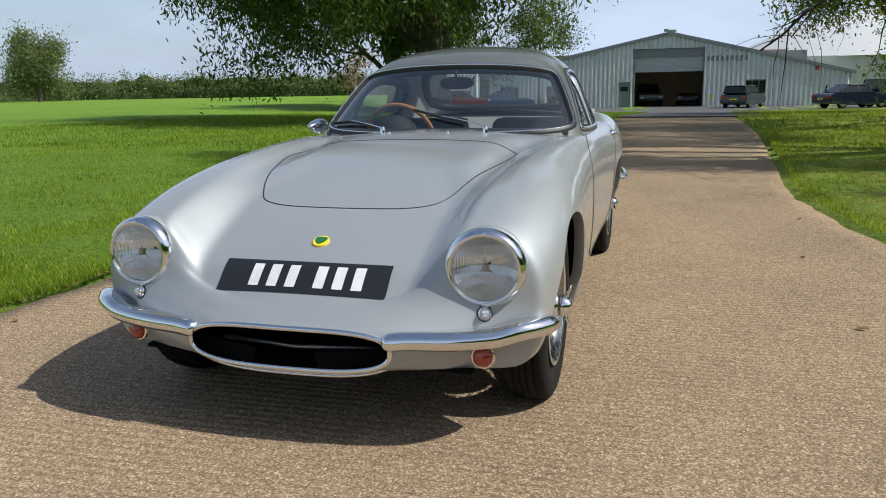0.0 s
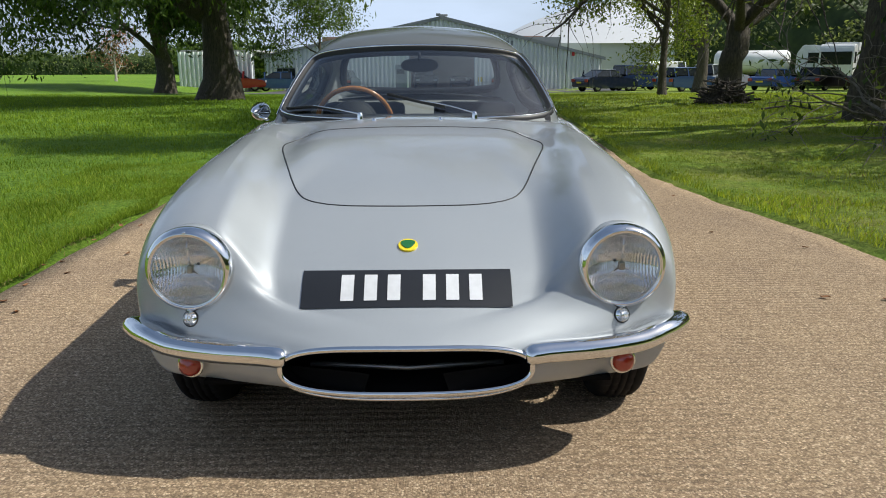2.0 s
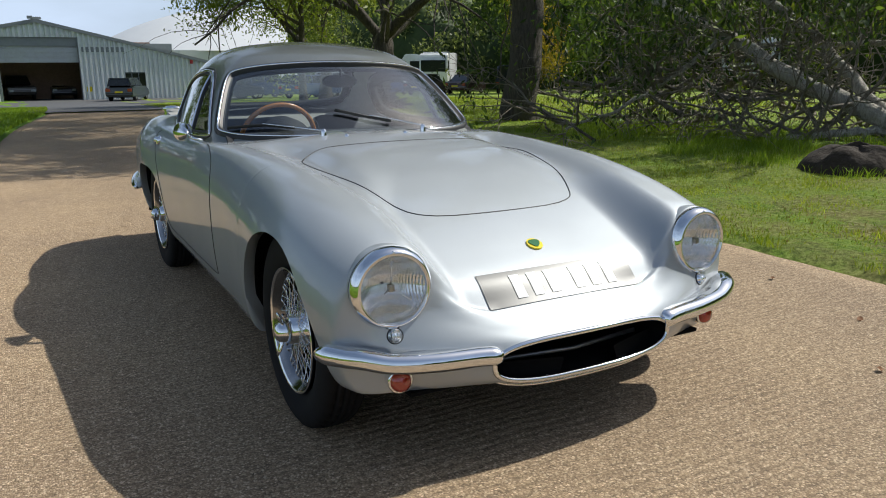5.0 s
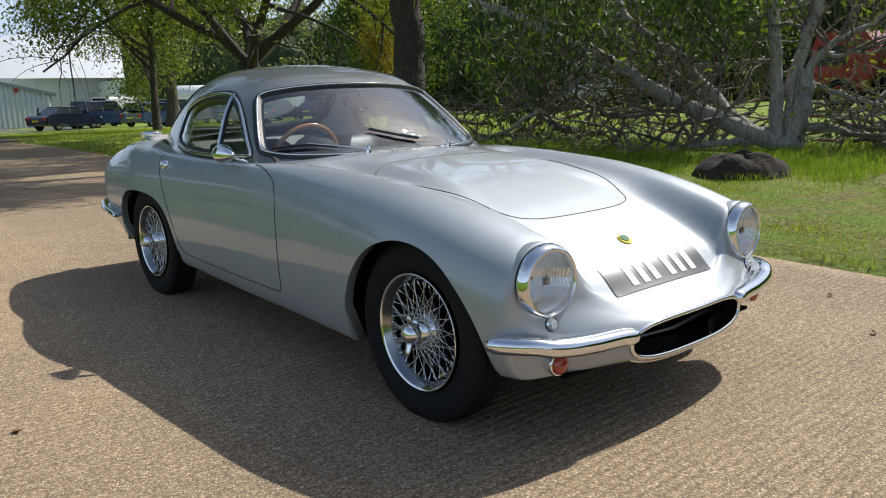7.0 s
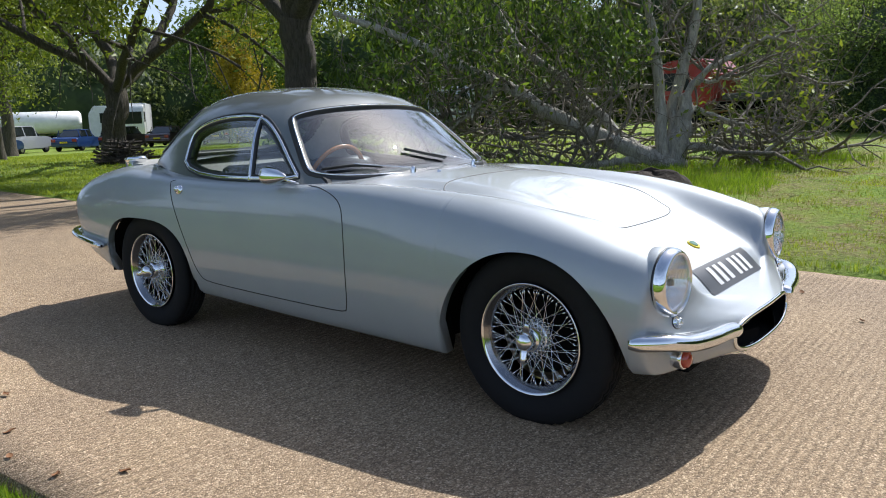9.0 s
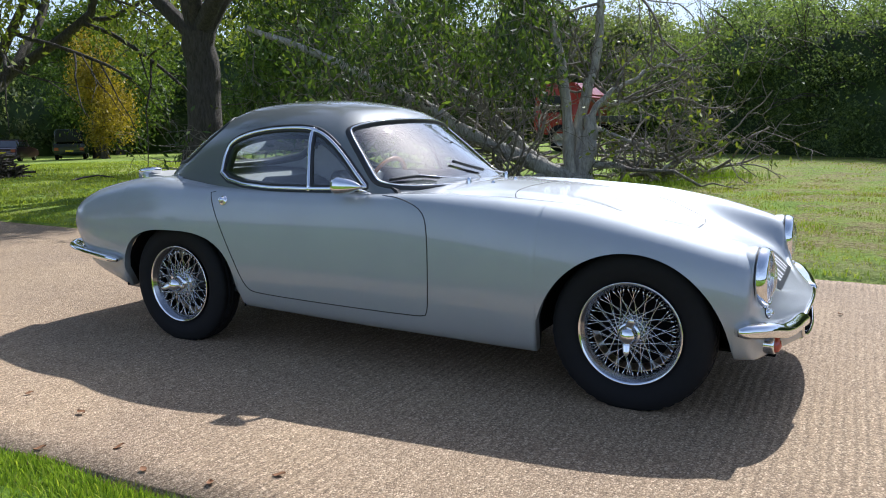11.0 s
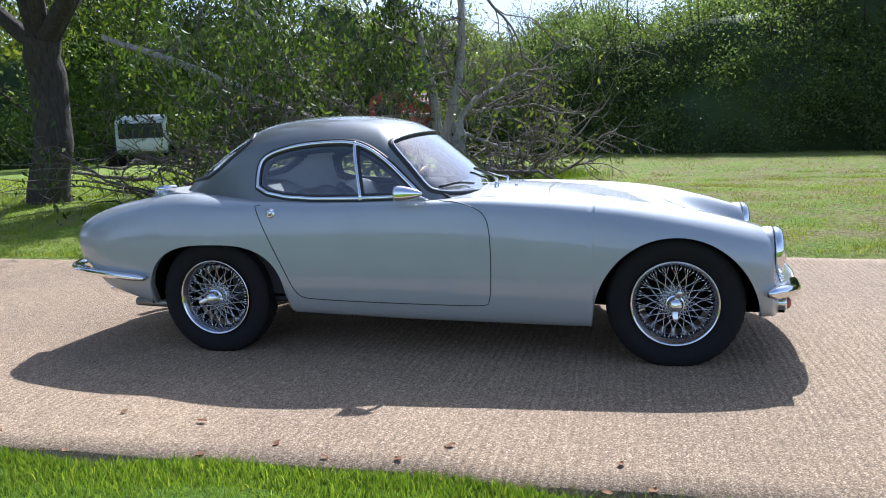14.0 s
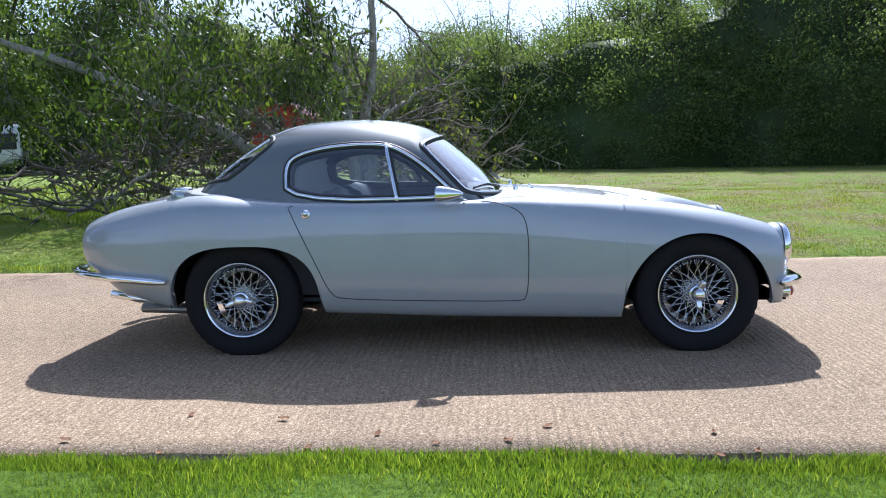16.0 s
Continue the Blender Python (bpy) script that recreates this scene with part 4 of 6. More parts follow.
def wheel_parts():
    """Meshes of a wire wheel whose outer face looks to -y."""
    rim = [(0.050, 0.176), (0.054, 0.196), (0.050, 0.199), (0.044, 0.190), (0.034, 0.180), (0.012, 0.174), (-0.012, 0.172), (-0.034, 0.178), (-0.046, 0.190),
           (-0.054, 0.1985), (-0.0595, 0.1995), (-0.060, 0.196), (-0.055, 0.191), (-0.046, 0.183), (-0.034, 0.1715), (-0.014, 0.165), (0.02, 0.166), (0.05, 0.176)]
    v, f = lathe(rim, 96, "y")
    rim_me = mesh_of("wheel", v, f, [CHROME, RIM_WELL], index=np.tile([0, 0, 0, 1, 1, 1, 1, 1, 0, 0, 0, 0, 1, 1, 1, 1, 1], 96))
    hub = [(0.06, 0.05), (0.02, 0.056), (-0.005, 0.058), (-0.020, 0.057), (-0.026, 0.050), (-0.030, 0.046), (-0.060, 0.044), (-0.063, 0.040), (-0.064, 0.0)]
    v, f = lathe(hub, 48, "y")
    hub_me = mesh_of("hub", v, f, CHROME)
    spin = [(-0.060, 0.036), (-0.072, 0.037), (-0.078, 0.036), (-0.092, 0.031), (-0.101, 0.024), (-0.106, 0.013), (-0.107, 0.0)]
    v, f = lathe(spin, 32, "y")
    ears = []
    for s in (-1, 1):
        pts = np.array([[s * 0.022, -0.083, 0], [s * 0.040, -0.087, 0.004], [s * 0.058, -0.094, 0.009], [s * 0.072, -0.100, 0.012]])
        ev, ef = sweep(pts, (0, -1, 0), ring_profile(0.0065, 0.015, 10), scale=[1, 1, 0.9, 0.5])
        ears.append((ev, ef))
    vs, quads, tris = [v], [f], []
    base = len(v)
    for ev, ef in ears:
        vs.append(ev)
        quads.append(ef[0] + base)
        tris.append(ef[1] + base)
        base += len(ev)
    spin_me = mesh_of("spinner", np.concatenate(vs), [np.concatenate(quads), np.concatenate(tris)], CHROME)
    # disc coloured black to give the shade behind the spokes
    drum = mesh_of("brake_disc", *lathe([(0.03, 0.14), (0.045, 0.14), (0.045, 0.02)], 40, "y"), BLACK)
    return rim_me, hub_me, spin_me, drum


def spoke_mesh(r0, y0, r1, y1, twist):
    p0 = np.array([0, y0, r0])
    p1 = np.array([r1 * math.sin(twist), y1, r1 * math.cos(twist)])
    v, f = tube_lines([(np.array([p0, p0 + (p1 - p0) * 0.90, p0 + (p1 - p0) * 0.92, p0 + (p1 - p0) * 0.99, p1]), [0.0011, 0.0011, 0.0028, 0.0033, 0.0008])], 5)
    return mesh_of("spoke", v, f, CHROME)


TYRE = tyre_mesh()
RIM, HUB, SPIN, DRUM = wheel_parts()
SPOKES = [spoke_mesh(0.045, -0.045, 0.168, -0.022, t) for t in (0.785, -0.785)] + [spoke_mesh(0.057, -0.008, 0.170, -0.034, t) for t in (1.0036, -1.0036)]
for wx, turn in ((FRONT_X, 98), (REAR_X, 172)):
    for sign in (-1, 1):
        m = pose(wx, sign * TRACK, HUB_Z) @ pose(0, 0, 0, 0, 0, 0 if sign < 0 else 180)
        wheel = part("wheel", RIM, car, "chrome wire wheel", m @ Matrix.Diagonal((0.955, 1, 0.955, 1)) @ Matrix.Translation((0, -0.008, 0)))
        part("tyre", TYRE, wheel, "black rubber tyre", pose(0, 0.008, 0) @ Matrix.Diagonal((1 / 0.955, 1, 1 / 0.955, 1)))
        part("hub", HUB, wheel)
        part("brake_disc", DRUM, wheel)
        part("spinner", SPIN, wheel, "two-eared chrome spinner", pose(0, 0, 0, 0, turn, 0))
        for i in range(18):
            for j, sp in enumerate(SPOKES):
                part("spoke", sp, wheel, m=pose(0, 0, 0, 0, 20 * i + (0, 5, 12.5, 12.5)[j], 0))


# ---- greenhouse ----
def smax(a, b, k):
    h = np.maximum(k - np.abs(a - b), 0) / k
    return np.maximum(a, b) + h * h * k / 4


def cabin(x, y, z):
    """Negative inside the cabin's glass and roof."""
    screen = (x - (0.245 - 1.27 * (z - 0.785)) + 0.56 * y**2) / 1.6
    side = (np.abs(y) - (0.640 - 0.40 * (z - 0.757) - 0.13 * np.maximum(z - 0.757, 0) ** 2 - np.where(x > -0.45, 0.10, 0.20) * (x + 0.45) ** 2)) / 1.08
    roof = (z - (1.181 - 0.22 * (x + 0.64) ** 2 - 0.5 * (x + 0.64) ** 4 - 0.26 * y**2)) / 1.03
    rear = (z - (1.045 + 0.68 * (x + 1.17)) + 0.16 * y**2) / 1.21
    return smax(smax(smax(roof, side, 0.15), screen, 0.035), rear, 0.07)


def cabin_root(origin, way, far=2.5):
    """Vectorised: where rays from inside leave the cabin."""
    o, w = np.broadcast_arrays(np.asarray(origin, dtype=float), np.asarray(way, dtype=float))
    lo, hi = np.zeros(len(w)), np.full(len(w), far)
    for _ in range(46):
        mid = (lo + hi) / 2
        p = o + mid[:, None] * w
        out = cabin(p[:, 0], p[:, 1], p[:, 2]) > 0
        hi, lo = np.where(out, mid, hi), np.where(out, lo, mid)
    return o + lo[:, None] * w


def cabin_normal(p):
    e = 1e-4
    g = np.stack([cabin(*(p + d).T) - cabin(*(p - d).T) for d in np.eye(3) * e], 1)
    return g / (np.linalg.norm(g, axis=1, keepdims=True) + 1e-12)


NA, NE = 400, 150
az = np.linspace(0, 2 * math.pi, NA, endpoint=False)
el = np.linspace(-0.06, math.pi / 2 - 0.004, NE)
A, E_ = np.meshgrid(az, el, indexing="ij")
ways = np.stack([np.cos(A) * np.cos(E_), np.sin(A) * np.cos(E_), np.sin(E_)], -1).reshape(-1, 3)
CV = cabin_root(np.array([[-0.5, 0, 0.78]]), ways)
CF = grid_faces(NA, NE, close_rows=True)
CN = cabin_normal(CV)
if (np.cross(CV[CF[5, 2]] - CV[CF[5, 0]], CV[CF[5, 3]] - CV[CF[5, 1]]) @ CN[CF[5, 0]]) < 0:
    CF = CF[:, ::-1]
cc = CV[CF].mean(1)

SIDE_OUT = resample(rounded([(-0.885, 0.772), (-0.905, 0.93), (-0.865, 0.995), (-0.70, 1.038), (-0.47, 1.050), (-0.34, 1.030), (-0.20, 0.945), (-0.06, 0.815), (-0.005, 0.768)], 2), 140, True)
SCREEN_OUT = resample(rounded([(-0.590, 0.782), (-0.30, 0.772), (0.0, 0.768), (0.30, 0.772), (0.590, 0.782), (0.576, 0.84), (0.490, 1.010), (0.438, 1.046), (0.25, 1.068), (0.0, 1.075),
                               (-0.25, 1.068), (-0.438, 1.046), (-0.490, 1.010), (-0.576, 0.84)], 2), 200, True)
REAR_OUT = resample(rounded([(-0.46, 0.85), (0.46, 0.85), (0.47, 0.93), (0.42, 1.07), (0.30, 1.105), (-0.30, 1.105), (-0.42, 1.07), (-0.47, 0.93)], 2), 140, True)


def shrink(o, d):
    """The outline moved inwards by d."""
    t = np.roll(o, -1, 0) - np.roll(o, 1, 0)
    t /= np.linalg.norm(t, axis=1, keepdims=True)
    nrm = np.stack([-t[:, 1], t[:, 0]], 1)
    area = np.sum(o[:, 0] * np.roll(o[:, 1], -1) - np.roll(o[:, 0], -1) * o[:, 1])
    return o + nrm * d * np.sign(area)


SIDE_IN, SCREEN_IN, REAR_IN = shrink(SIDE_OUT, 0.007), shrink(SCREEN_OUT, 0.002), shrink(REAR_OUT, 0.002)
g_side_r = (cc[:, 1] < -0.38) & inside(cc[:, 0], cc[:, 2], SIDE_IN)
g_side_l = (cc[:, 1] > 0.38) & inside(cc[:, 0], cc[:, 2], SIDE_IN)
g_screen = (cc[:, 0] > -0.30) & inside(cc[:, 1], cc[:, 2], SCREEN_IN) & ~(g_side_r | g_side_l) & (CN[CF].mean(1)[:, 0] > 0.3)
g_rear = (cc[:, 0] < -0.85) & inside(cc[:, 1], cc[:, 2], REAR_IN) & ~(g_side_r | g_side_l)
glassy = g_side_r | g_side_l | g_screen | g_rear
shell_part("roof", ~glassy, ROOF_GREY, "dark grey metallic painted roof", CV, CF, CN)
inner_v = CV - CN * 0.022
o_side, o_screen, o_rear = shrink(SIDE_OUT, -0.016), shrink(SCREEN_OUT, -0.016), shrink(REAR_OUT, -0.014)
opening = ((np.abs(cc[:, 1]) > 0.36) & inside(cc[:, 0], cc[:, 2], o_side)) | ((cc[:, 0] > -0.34) & inside(cc[:, 1], cc[:, 2], o_screen) & (CN[CF].mean(1)[:, 0] > 0.25))
opening |= (cc[:, 0] < -0.82) & inside(cc[:, 1], cc[:, 2], o_rear)
shell_part("headlining", ~(glassy | opening), LINER, "grey headlining", inner_v, CF[:, ::-1], -CN)
for nm, mask in (("windscreen", g_screen), ("rear_window", g_rear), ("side_window", g_side_r), ("side_window", g_side_l)):
    shell_part(nm, mask, GLASS, "clear glass", CV - CN * 0.004, CF, CN)


def along_side(o, sign):
    p = cabin_root(np.stack([o[:, 0], 0 * o[:, 0], o[:, 1]], 1), np.array([[0, sign, 0]]))
    return p, cabin_normal(p)


def along_front(o, sign):
    p = cabin_root(np.stack([np.full(len(o), -0.5), o[:, 0], o[:, 1]], 1), np.array([[sign, 0, 0]]))
    return p, cabin_normal(p)


flat_trim = np.array([(-0.010, -0.0085), (0.003, -0.0085), (0.006, -0.005), (0.007, 0.0), (0.006, 0.005), (0.003, 0.0085), (-0.010, 0.0085)])
thin_seal = np.array([(-0.010, -0.006), (0.002, -0.006), (0.004, 0.0), (0.002, 0.006), (-0.010, 0.006)])
for sign in (-1, 1):
    p, nn = along_side(shrink(SIDE_OUT, 0.004), sign)
    fr = part("window_frame", swept("window_frame", CHROME, p, nn, flat_trim, closed=True), car, "chrome side window frame")
    p, nn = along_side(shrink(SIDE_OUT, 0.016), sign)
    part("seal", swept("seal", SEAL, p, nn, thin_seal * [1, 0.8], closed=True), fr)
    p, nn = along_side(shrink(SIDE_OUT, 0.012), sign)
    part("inner_seal", swept("inner_seal", SEAL, p, nn, np.array([(-0.038, -0.030), (-0.007, -0.018), (-0.007, 0.018), (-0.038, 0.024)]), closed=True), fr)
    p, nn = along_side(shrink(SIDE_OUT, -0.008), sign)
    part("outer_seal", swept("outer_seal", SEAL, p, nn, thin_seal * [0.8, 0.8], closed=True), fr)
    div = np.stack([np.linspace(-0.322, -0.388, 12), np.linspace(0.762, 1.040, 12)], 1)
    p, nn = along_side(div, sign)
    part("divider", swept("divider", CHROME, p, nn, flat_trim * [1, 1.05]), fr)
    p, nn = along_side(div + [0.016, 0], sign)
    part("divider_seal", swept("divider_seal", SEAL, p, nn, thin_seal), fr)
p, nn = along_front(REAR_OUT, -1)
part("rear_seal", swept("rear_seal", SEAL, p, nn, np.array([(-0.034, -0.018), (-0.006, -0.018), (-0.006, 0.018), (-0.034, 0.018)]), closed=True), car, "black rubber rear window seal")
p, nn = along_front(SCREEN_OUT, 1)
sc_frame = part("windscreen_seal", swept("windscreen_seal", SEAL, p, nn, np.array([(-0.034, -0.021), (-0.006, -0.021), (-0.003, -0.013), (0.005, -0.013), (0.009, -0.005), (0.009, 0.006), (0.004, 0.013), (-0.003, 0.021), (-0.034, 0.021)]), closed=True), car, "black rubber windscreen seal")
p, nn = along_front(shrink(SCREEN_OUT, 0.002), 1)
part("bright_strip", swept("bright_strip", CHROME, p, nn, np.array([(0.004, -0.0035), (0.0115, -0.003), (0.0115, 0.003), (0.004, 0.0035)]), closed=True), sc_frame, "thin bright strip")
p, nn = along_front(REAR_OUT, -1)
part("rear_window_seal", swept("rear_window_seal", SEAL, p, nn, thin_seal * [1.3, 2.0], closed=True), car, "black rubber rear window seal")


# ---- car fittings ----
def seat(sign):
    out = rounded([(-0.10, 0.30), (0.36, 0.30), (0.40, 0.38), (0.30, 0.43), (-0.02, 0.42), (-0.14, 0.60), (-0.25, 0.84), (-0.34, 0.87), (-0.36, 0.78), (-0.24, 0.50)], 3)
    ys = np.array([-0.21, -0.20, -0.16, -0.08, 0.0, 0.08, 0.16, 0.20, 0.21])
    k = np.array([0.80, 0.93, 1.0, 0.985, 0.975, 0.985, 1.0, 0.93, 0.80])
    mid = out.mean(0)
    v = np.stack([np.stack([mid[0] + (out[:, 0] - mid[0]) * q, np.full(len(out), y), mid[1] + (out[:, 1] - mid[1]) * (0.6 + 0.4 * q)], 1) for y, q in zip(ys, k)])
    f = grid_faces(len(ys), len(out), close_cols=True)
    n = len(out)
    caps = [np.arange(n)[None, :], (np.arange(n) + (len(ys) - 1) * n)[None, ::-1]]
    return part("seat", mesh_of("seat", v.reshape(-1, 3), [f] + caps, LEATHER), car, "dark leather bucket seat", pose(-0.40, sign * 0.285, -0.05))


for sign in (-1, 1):
    seat(sign)
# cabin floor, sides, rear shelf, dashboard
part("cabin_floor", block("cabin_floor", TRIM, (1.30, 1.20, 0.02), (-0.55, 0, 0.27)), car)
part("rear_bulkhead", prism("rear_bulkhead", SHELF, [(-1.25, 0.26), (-0.97, 0.26), (-1.10, 0.72), (-1.22, 0.80), (-1.50, 0.825), (-1.50, 0.80), (-1.25, 0.77)], -0.54, 0.54, "y"), car, "light grey rear shelf and bulkhead")
for sign in (-1, 1):
    part("door_trim", block("door_trim", TRIM, (1.20, 0.02, 0.46), (-0.45, sign * 0.60, 0.525), 0.006), car)
dash = prism("dashboard", TRIM, rounded([(0.10, 0.79), (-0.04, 0.785), (-0.09, 0.755), (-0.085, 0.56), (0.05, 0.55), (0.12, 0.70)], 2), -0.57, 0.57, "y", 0.0)
part("dashboard", dash, car, "dark dashboard")
part("instrument_hood", mesh_of("instrument_hood", *lathe([(-0.06, 0.10), (-0.05, 0.112), (0.06, 0.105), (0.07, 0.0)], 28, "x", 2 * math.pi), TRIM), car, m=pose(-0.05, -0.285, 0.735))
col = part("steering_column", swept("steering_column", BLACK, np.array([[0.06, -0.285, 0.66], [-0.15, -0.285, 0.745]]), (0, 1, 0), ring_profile(0.022, 0.022, 10)), car)
tm = pose(-0.15, -0.285, 0.737, 0, 22, 0)
a = np.linspace(0, 2 * math.pi, 56, endpoint=False)
ringl = np.stack([0 * a, 0.170 * np.cos(a), 0.170 * np.sin(a)], 1)
sw = part("steering_wheel", swept("steering_wheel", WOOD, ringl, (1, 0, 0), ring_profile(0.0095, 0.011, 10), closed=True), car, "wood-rimmed steering wheel", tm)
for ang in (0, 180, 270):
    c, s_ = math.cos(math.radians(ang)), math.sin(math.radians(ang))
    part("wheel_spoke", swept("wheel_spoke", CHROME, np.array([[0.03, 0.02 * c, 0.02 * s_], [0.0, 0.166 * c, 0.166 * s_]]), (1, 0, 0), np.array([(-0.002, -0.012), (0.002, -0.012), (0.002, 0.012), (-0.002, 0.012)])), sw)
part("horn_boss", mesh_of("horn_boss", *lathe([(0.04, 0.03), (0.02, 0.034), (0.012, 0.03), (0.01, 0.001)], 24, "x"), BLACK), sw)
# rear-view mirror
oval = np.linspace(0, 2 * math.pi, 40, endpoint=False)
oval = np.stack([0.083 * np.sign(np.cos(oval)) * np.abs(np.cos(oval)) ** 0.8, 0.029 * np.sign(np.sin(oval)) * np.abs(np.sin(oval)) ** 0.8], 1)
rv = part("rear_view_mirror", prism("rear_view_mirror", SEAL, oval, -0.010, 0.010, "x", 0.003), car, "dark rear-view mirror", pose(-0.13, 0.012, 0.992, 0, 8, 0))
part("mirror_stem", swept("mirror_stem", SEAL, np.array([[0.006, 0, 0.02], [0.010, 0, 0.055]]), (0, 1, 0), ring_profile(0.006, 0.006, 8)), rv)
part("mirror_glass", prism("mirror_glass", CHROME, oval * 0.9, -0.0135, -0.0105, "x"), rv)

# wipers
def wiper(pivot, ends, blade):
    p = np.array(pivot)
    post = part("wiper", mesh_of("wiper", *lathe([(-0.02, 0.013), (0.004, 0.012), (0.016, 0.010), (0.022, 0.006), (0.024, 0.0005)], 18, "z"), CHROME), car, "wiper with chrome pivot and black blade", pose(*pivot))
    arm = [np.zeros(3) + [0, 0, 0.016]]
    for y, z in ends:
        q = cabin_root(np.array([[-0.5, y, z]]), np.array([[1.0, 0, 0]]))[0] + np.array([0.022, 0, 0.012])
        arm.append(q - p)
    part("arm", swept("arm", CHROME, smooth_line(arm, 14), (0, 0, 1), ring_profile(0.0025, 0.0045, 8), scale=np.linspace(1.2, 0.8, 14)), post)
    bl = []
    for y, z in blade:
        q = cabin_root(np.array([[-0.5, y, z]]), np.array([[1.0, 0, 0]]))[0] + np.array([0.009, 0, 0.007])
        bl.append(q - p)
    part("blade", swept("blade", SEAL, smooth_line(bl, 12), (1, 0, 1), np.array([(-0.006, -0.002), (0.006, -0.004), (0.009, 0.0), (0.006, 0.004), (-0.006, 0.002)])), post)


wiper((0.268, -0.223, 0.786), [(-0.34, 0.806), (-0.43, 0.818)], [(-0.555, 0.806), (-0.43, 0.815), (-0.31, 0.803)])
wiper((0.252, 0.238, 0.787), [(0.13, 0.818), (0.02, 0.838)], [(-0.12, 0.868), (0.02, 0.835), (0.12, 0.815)])

# chrome door mirror, handles, filler cap, washer jets, exhaust
mir = part("door_mirror", mesh_of("door_mirror", *lathe([(-0.066, 0.0), (-0.066, 0.036), (-0.060, 0.040), (-0.045, 0.0405), (-0.015, 0.036), (0.020, 0.027), (0.050, 0.016), (0.066, 0.006), (0.069, 0.0)], 36, "x"), CHROME), car, "chrome bullet door mirror", pose(-0.062, -0.705, 0.795, 0, 0, -4))
part("mirror_foot", swept("mirror_foot", CHROME, np.array([[0.035, 0.01, -0.01], [0.055, 0.03, -0.022], [0.068, 0.062, -0.030]]), (0, 0, 1), ring_profile(0.006, 0.011, 8)), mir)
for sign in (-1, 1):
    p0, n0 = on_body((-0.766, sign * 2, 0.712), (0, -sign, 0), 0.0)
    q = Matrix.Translation(p0) @ Vector(n0).to_track_quat("Y", "Z").to_matrix().to_4x4()
    hd = part("door_handle", mesh_of("door_handle", *lathe([(-0.003, 0.023), (0.006, 0.0235), (0.010, 0.020), (0.012, 0.014), (0.022, 0.013), (0.026, 0.010), (0.027, 0.0)], 28, "y"), CHROME), door_r if sign < 0 else door_l, "round chrome push-button handle", q)
capp, capn = on_body((-1.455, -0.50, 2), (0, 0, -1), 0.006)
fc = part("filler_cap", mesh_of("filler_cap", *lathe([(-0.01, 0.048), (0.012, 0.050), (0.022, 0.058), (0.030, 0.059), (0.037, 0.052), (0.042, 0.030), (0.044, 0.0)], 36, "z"), CHROME), car, "chrome flip-up fuel filler cap", Matrix.Translation(capp) @ Vector(capn).to_track_quat("Z", "Y").to_matrix().to_4x4())
part("cap_lever", block("cap_lever", CHROME, (0.03, 0.014, 0.007), (-0.050, 0, 0.030), 0.003, True), fc)
for y in (-0.16, 0.10):
    p0, n0 = on_body((0.36, y, 2), (0, 0, -1), 0)
    part("washer_jet", mesh_of("washer_jet", *lathe([(0, 0.009), (0.006, 0.008), (0.010, 0.004), (0.011, 0.0)], 14, "z"), CHROME), car, m=pose(*p0))
part("tailpipe", swept("tailpipe", CHROME, np.array([[-1.925, -0.40, 0.278], [-1.78, -0.40, 0.250], [-1.62, -0.40, 0.225]]), (0, 1, 0), ring_profile(0.022, 0.022, 16)), car, "bright steel exhaust pipe")
part("silencer", swept("silencer", DULL_METAL, np.array([[-1.74, -0.42, 0.205], [-1.55, -0.42, 0.197], [-1.36, -0.42, 0.190]]), (0, 1, 0), ring_profile(0.045, 0.028, 16)), car, "dull grey silencer")
# tail lamps
for sign in (-1, 1):
    p0, n0 = on_body((-3, sign * 0.44, 0.60), (1, 0, 0), 0)
    part("tail_lamp", mesh_of("tail_lamp", *lathe([(-0.003, 0.036), (0.006, 0.034), (0.014, 0.022), (0.017, 0.0)], 24, "x"), AMBER), car, "round red tail lamp", Matrix.Translation(p0) @ Vector(n0).to_track_quat("X", "Z").to_matrix().to_4x4())


# ---- trees ----
def unit(v):
    v = np.asarray(v, dtype=float)
    return v / (np.linalg.norm(v) + 1e-12)


def grow(rng, start, way, length, radius, level, out, tips, spread=0.7, up=0.12, droop=0.0, kids=(4, 4, 4), wob=0.16, last=3):
    """Adds a limb and its branches to out; keeps the twigs' points in tips."""
    n = 7 if level < 2 else 5
    p, d = [np.array(start, dtype=float)], unit(way)
    for i in range(n):
        d = unit(d + rng.normal(0, wob, 3) + np.array([0, 0, up if level < 2 else -droop]))
        p.append(p[-1] + d * length / n)
    p = np.array(p)
    r = radius * np.linspace(1, 0.42 if level < last else 0.2, n + 1)
    out.append((p, r))
    if level >= last:
        tips.append(p[1:])
        return
    for k in range(kids[min(level, len(kids) - 1)]):
        f = rng.uniform(0.35, 1.0) if level else rng.uniform(0.45, 1.0)
        i = min(n - 1, int(f * n))
        q = p[i] + (p[i + 1] - p[i]) * (f * n - i)
        along = unit(p[min(n, i + 1)] - p[i])
        side = unit(np.cross(along, rng.normal(0, 1, 3)))
        grow(rng, q, unit(along * (1 - spread * 0.5) + side * spread), length * rng.uniform(0.48, 0.72), max(0.006, r[i] * rng.uniform(0.42, 0.62)),
             level + 1, out, tips, spread, up, droop, kids, wob, last)


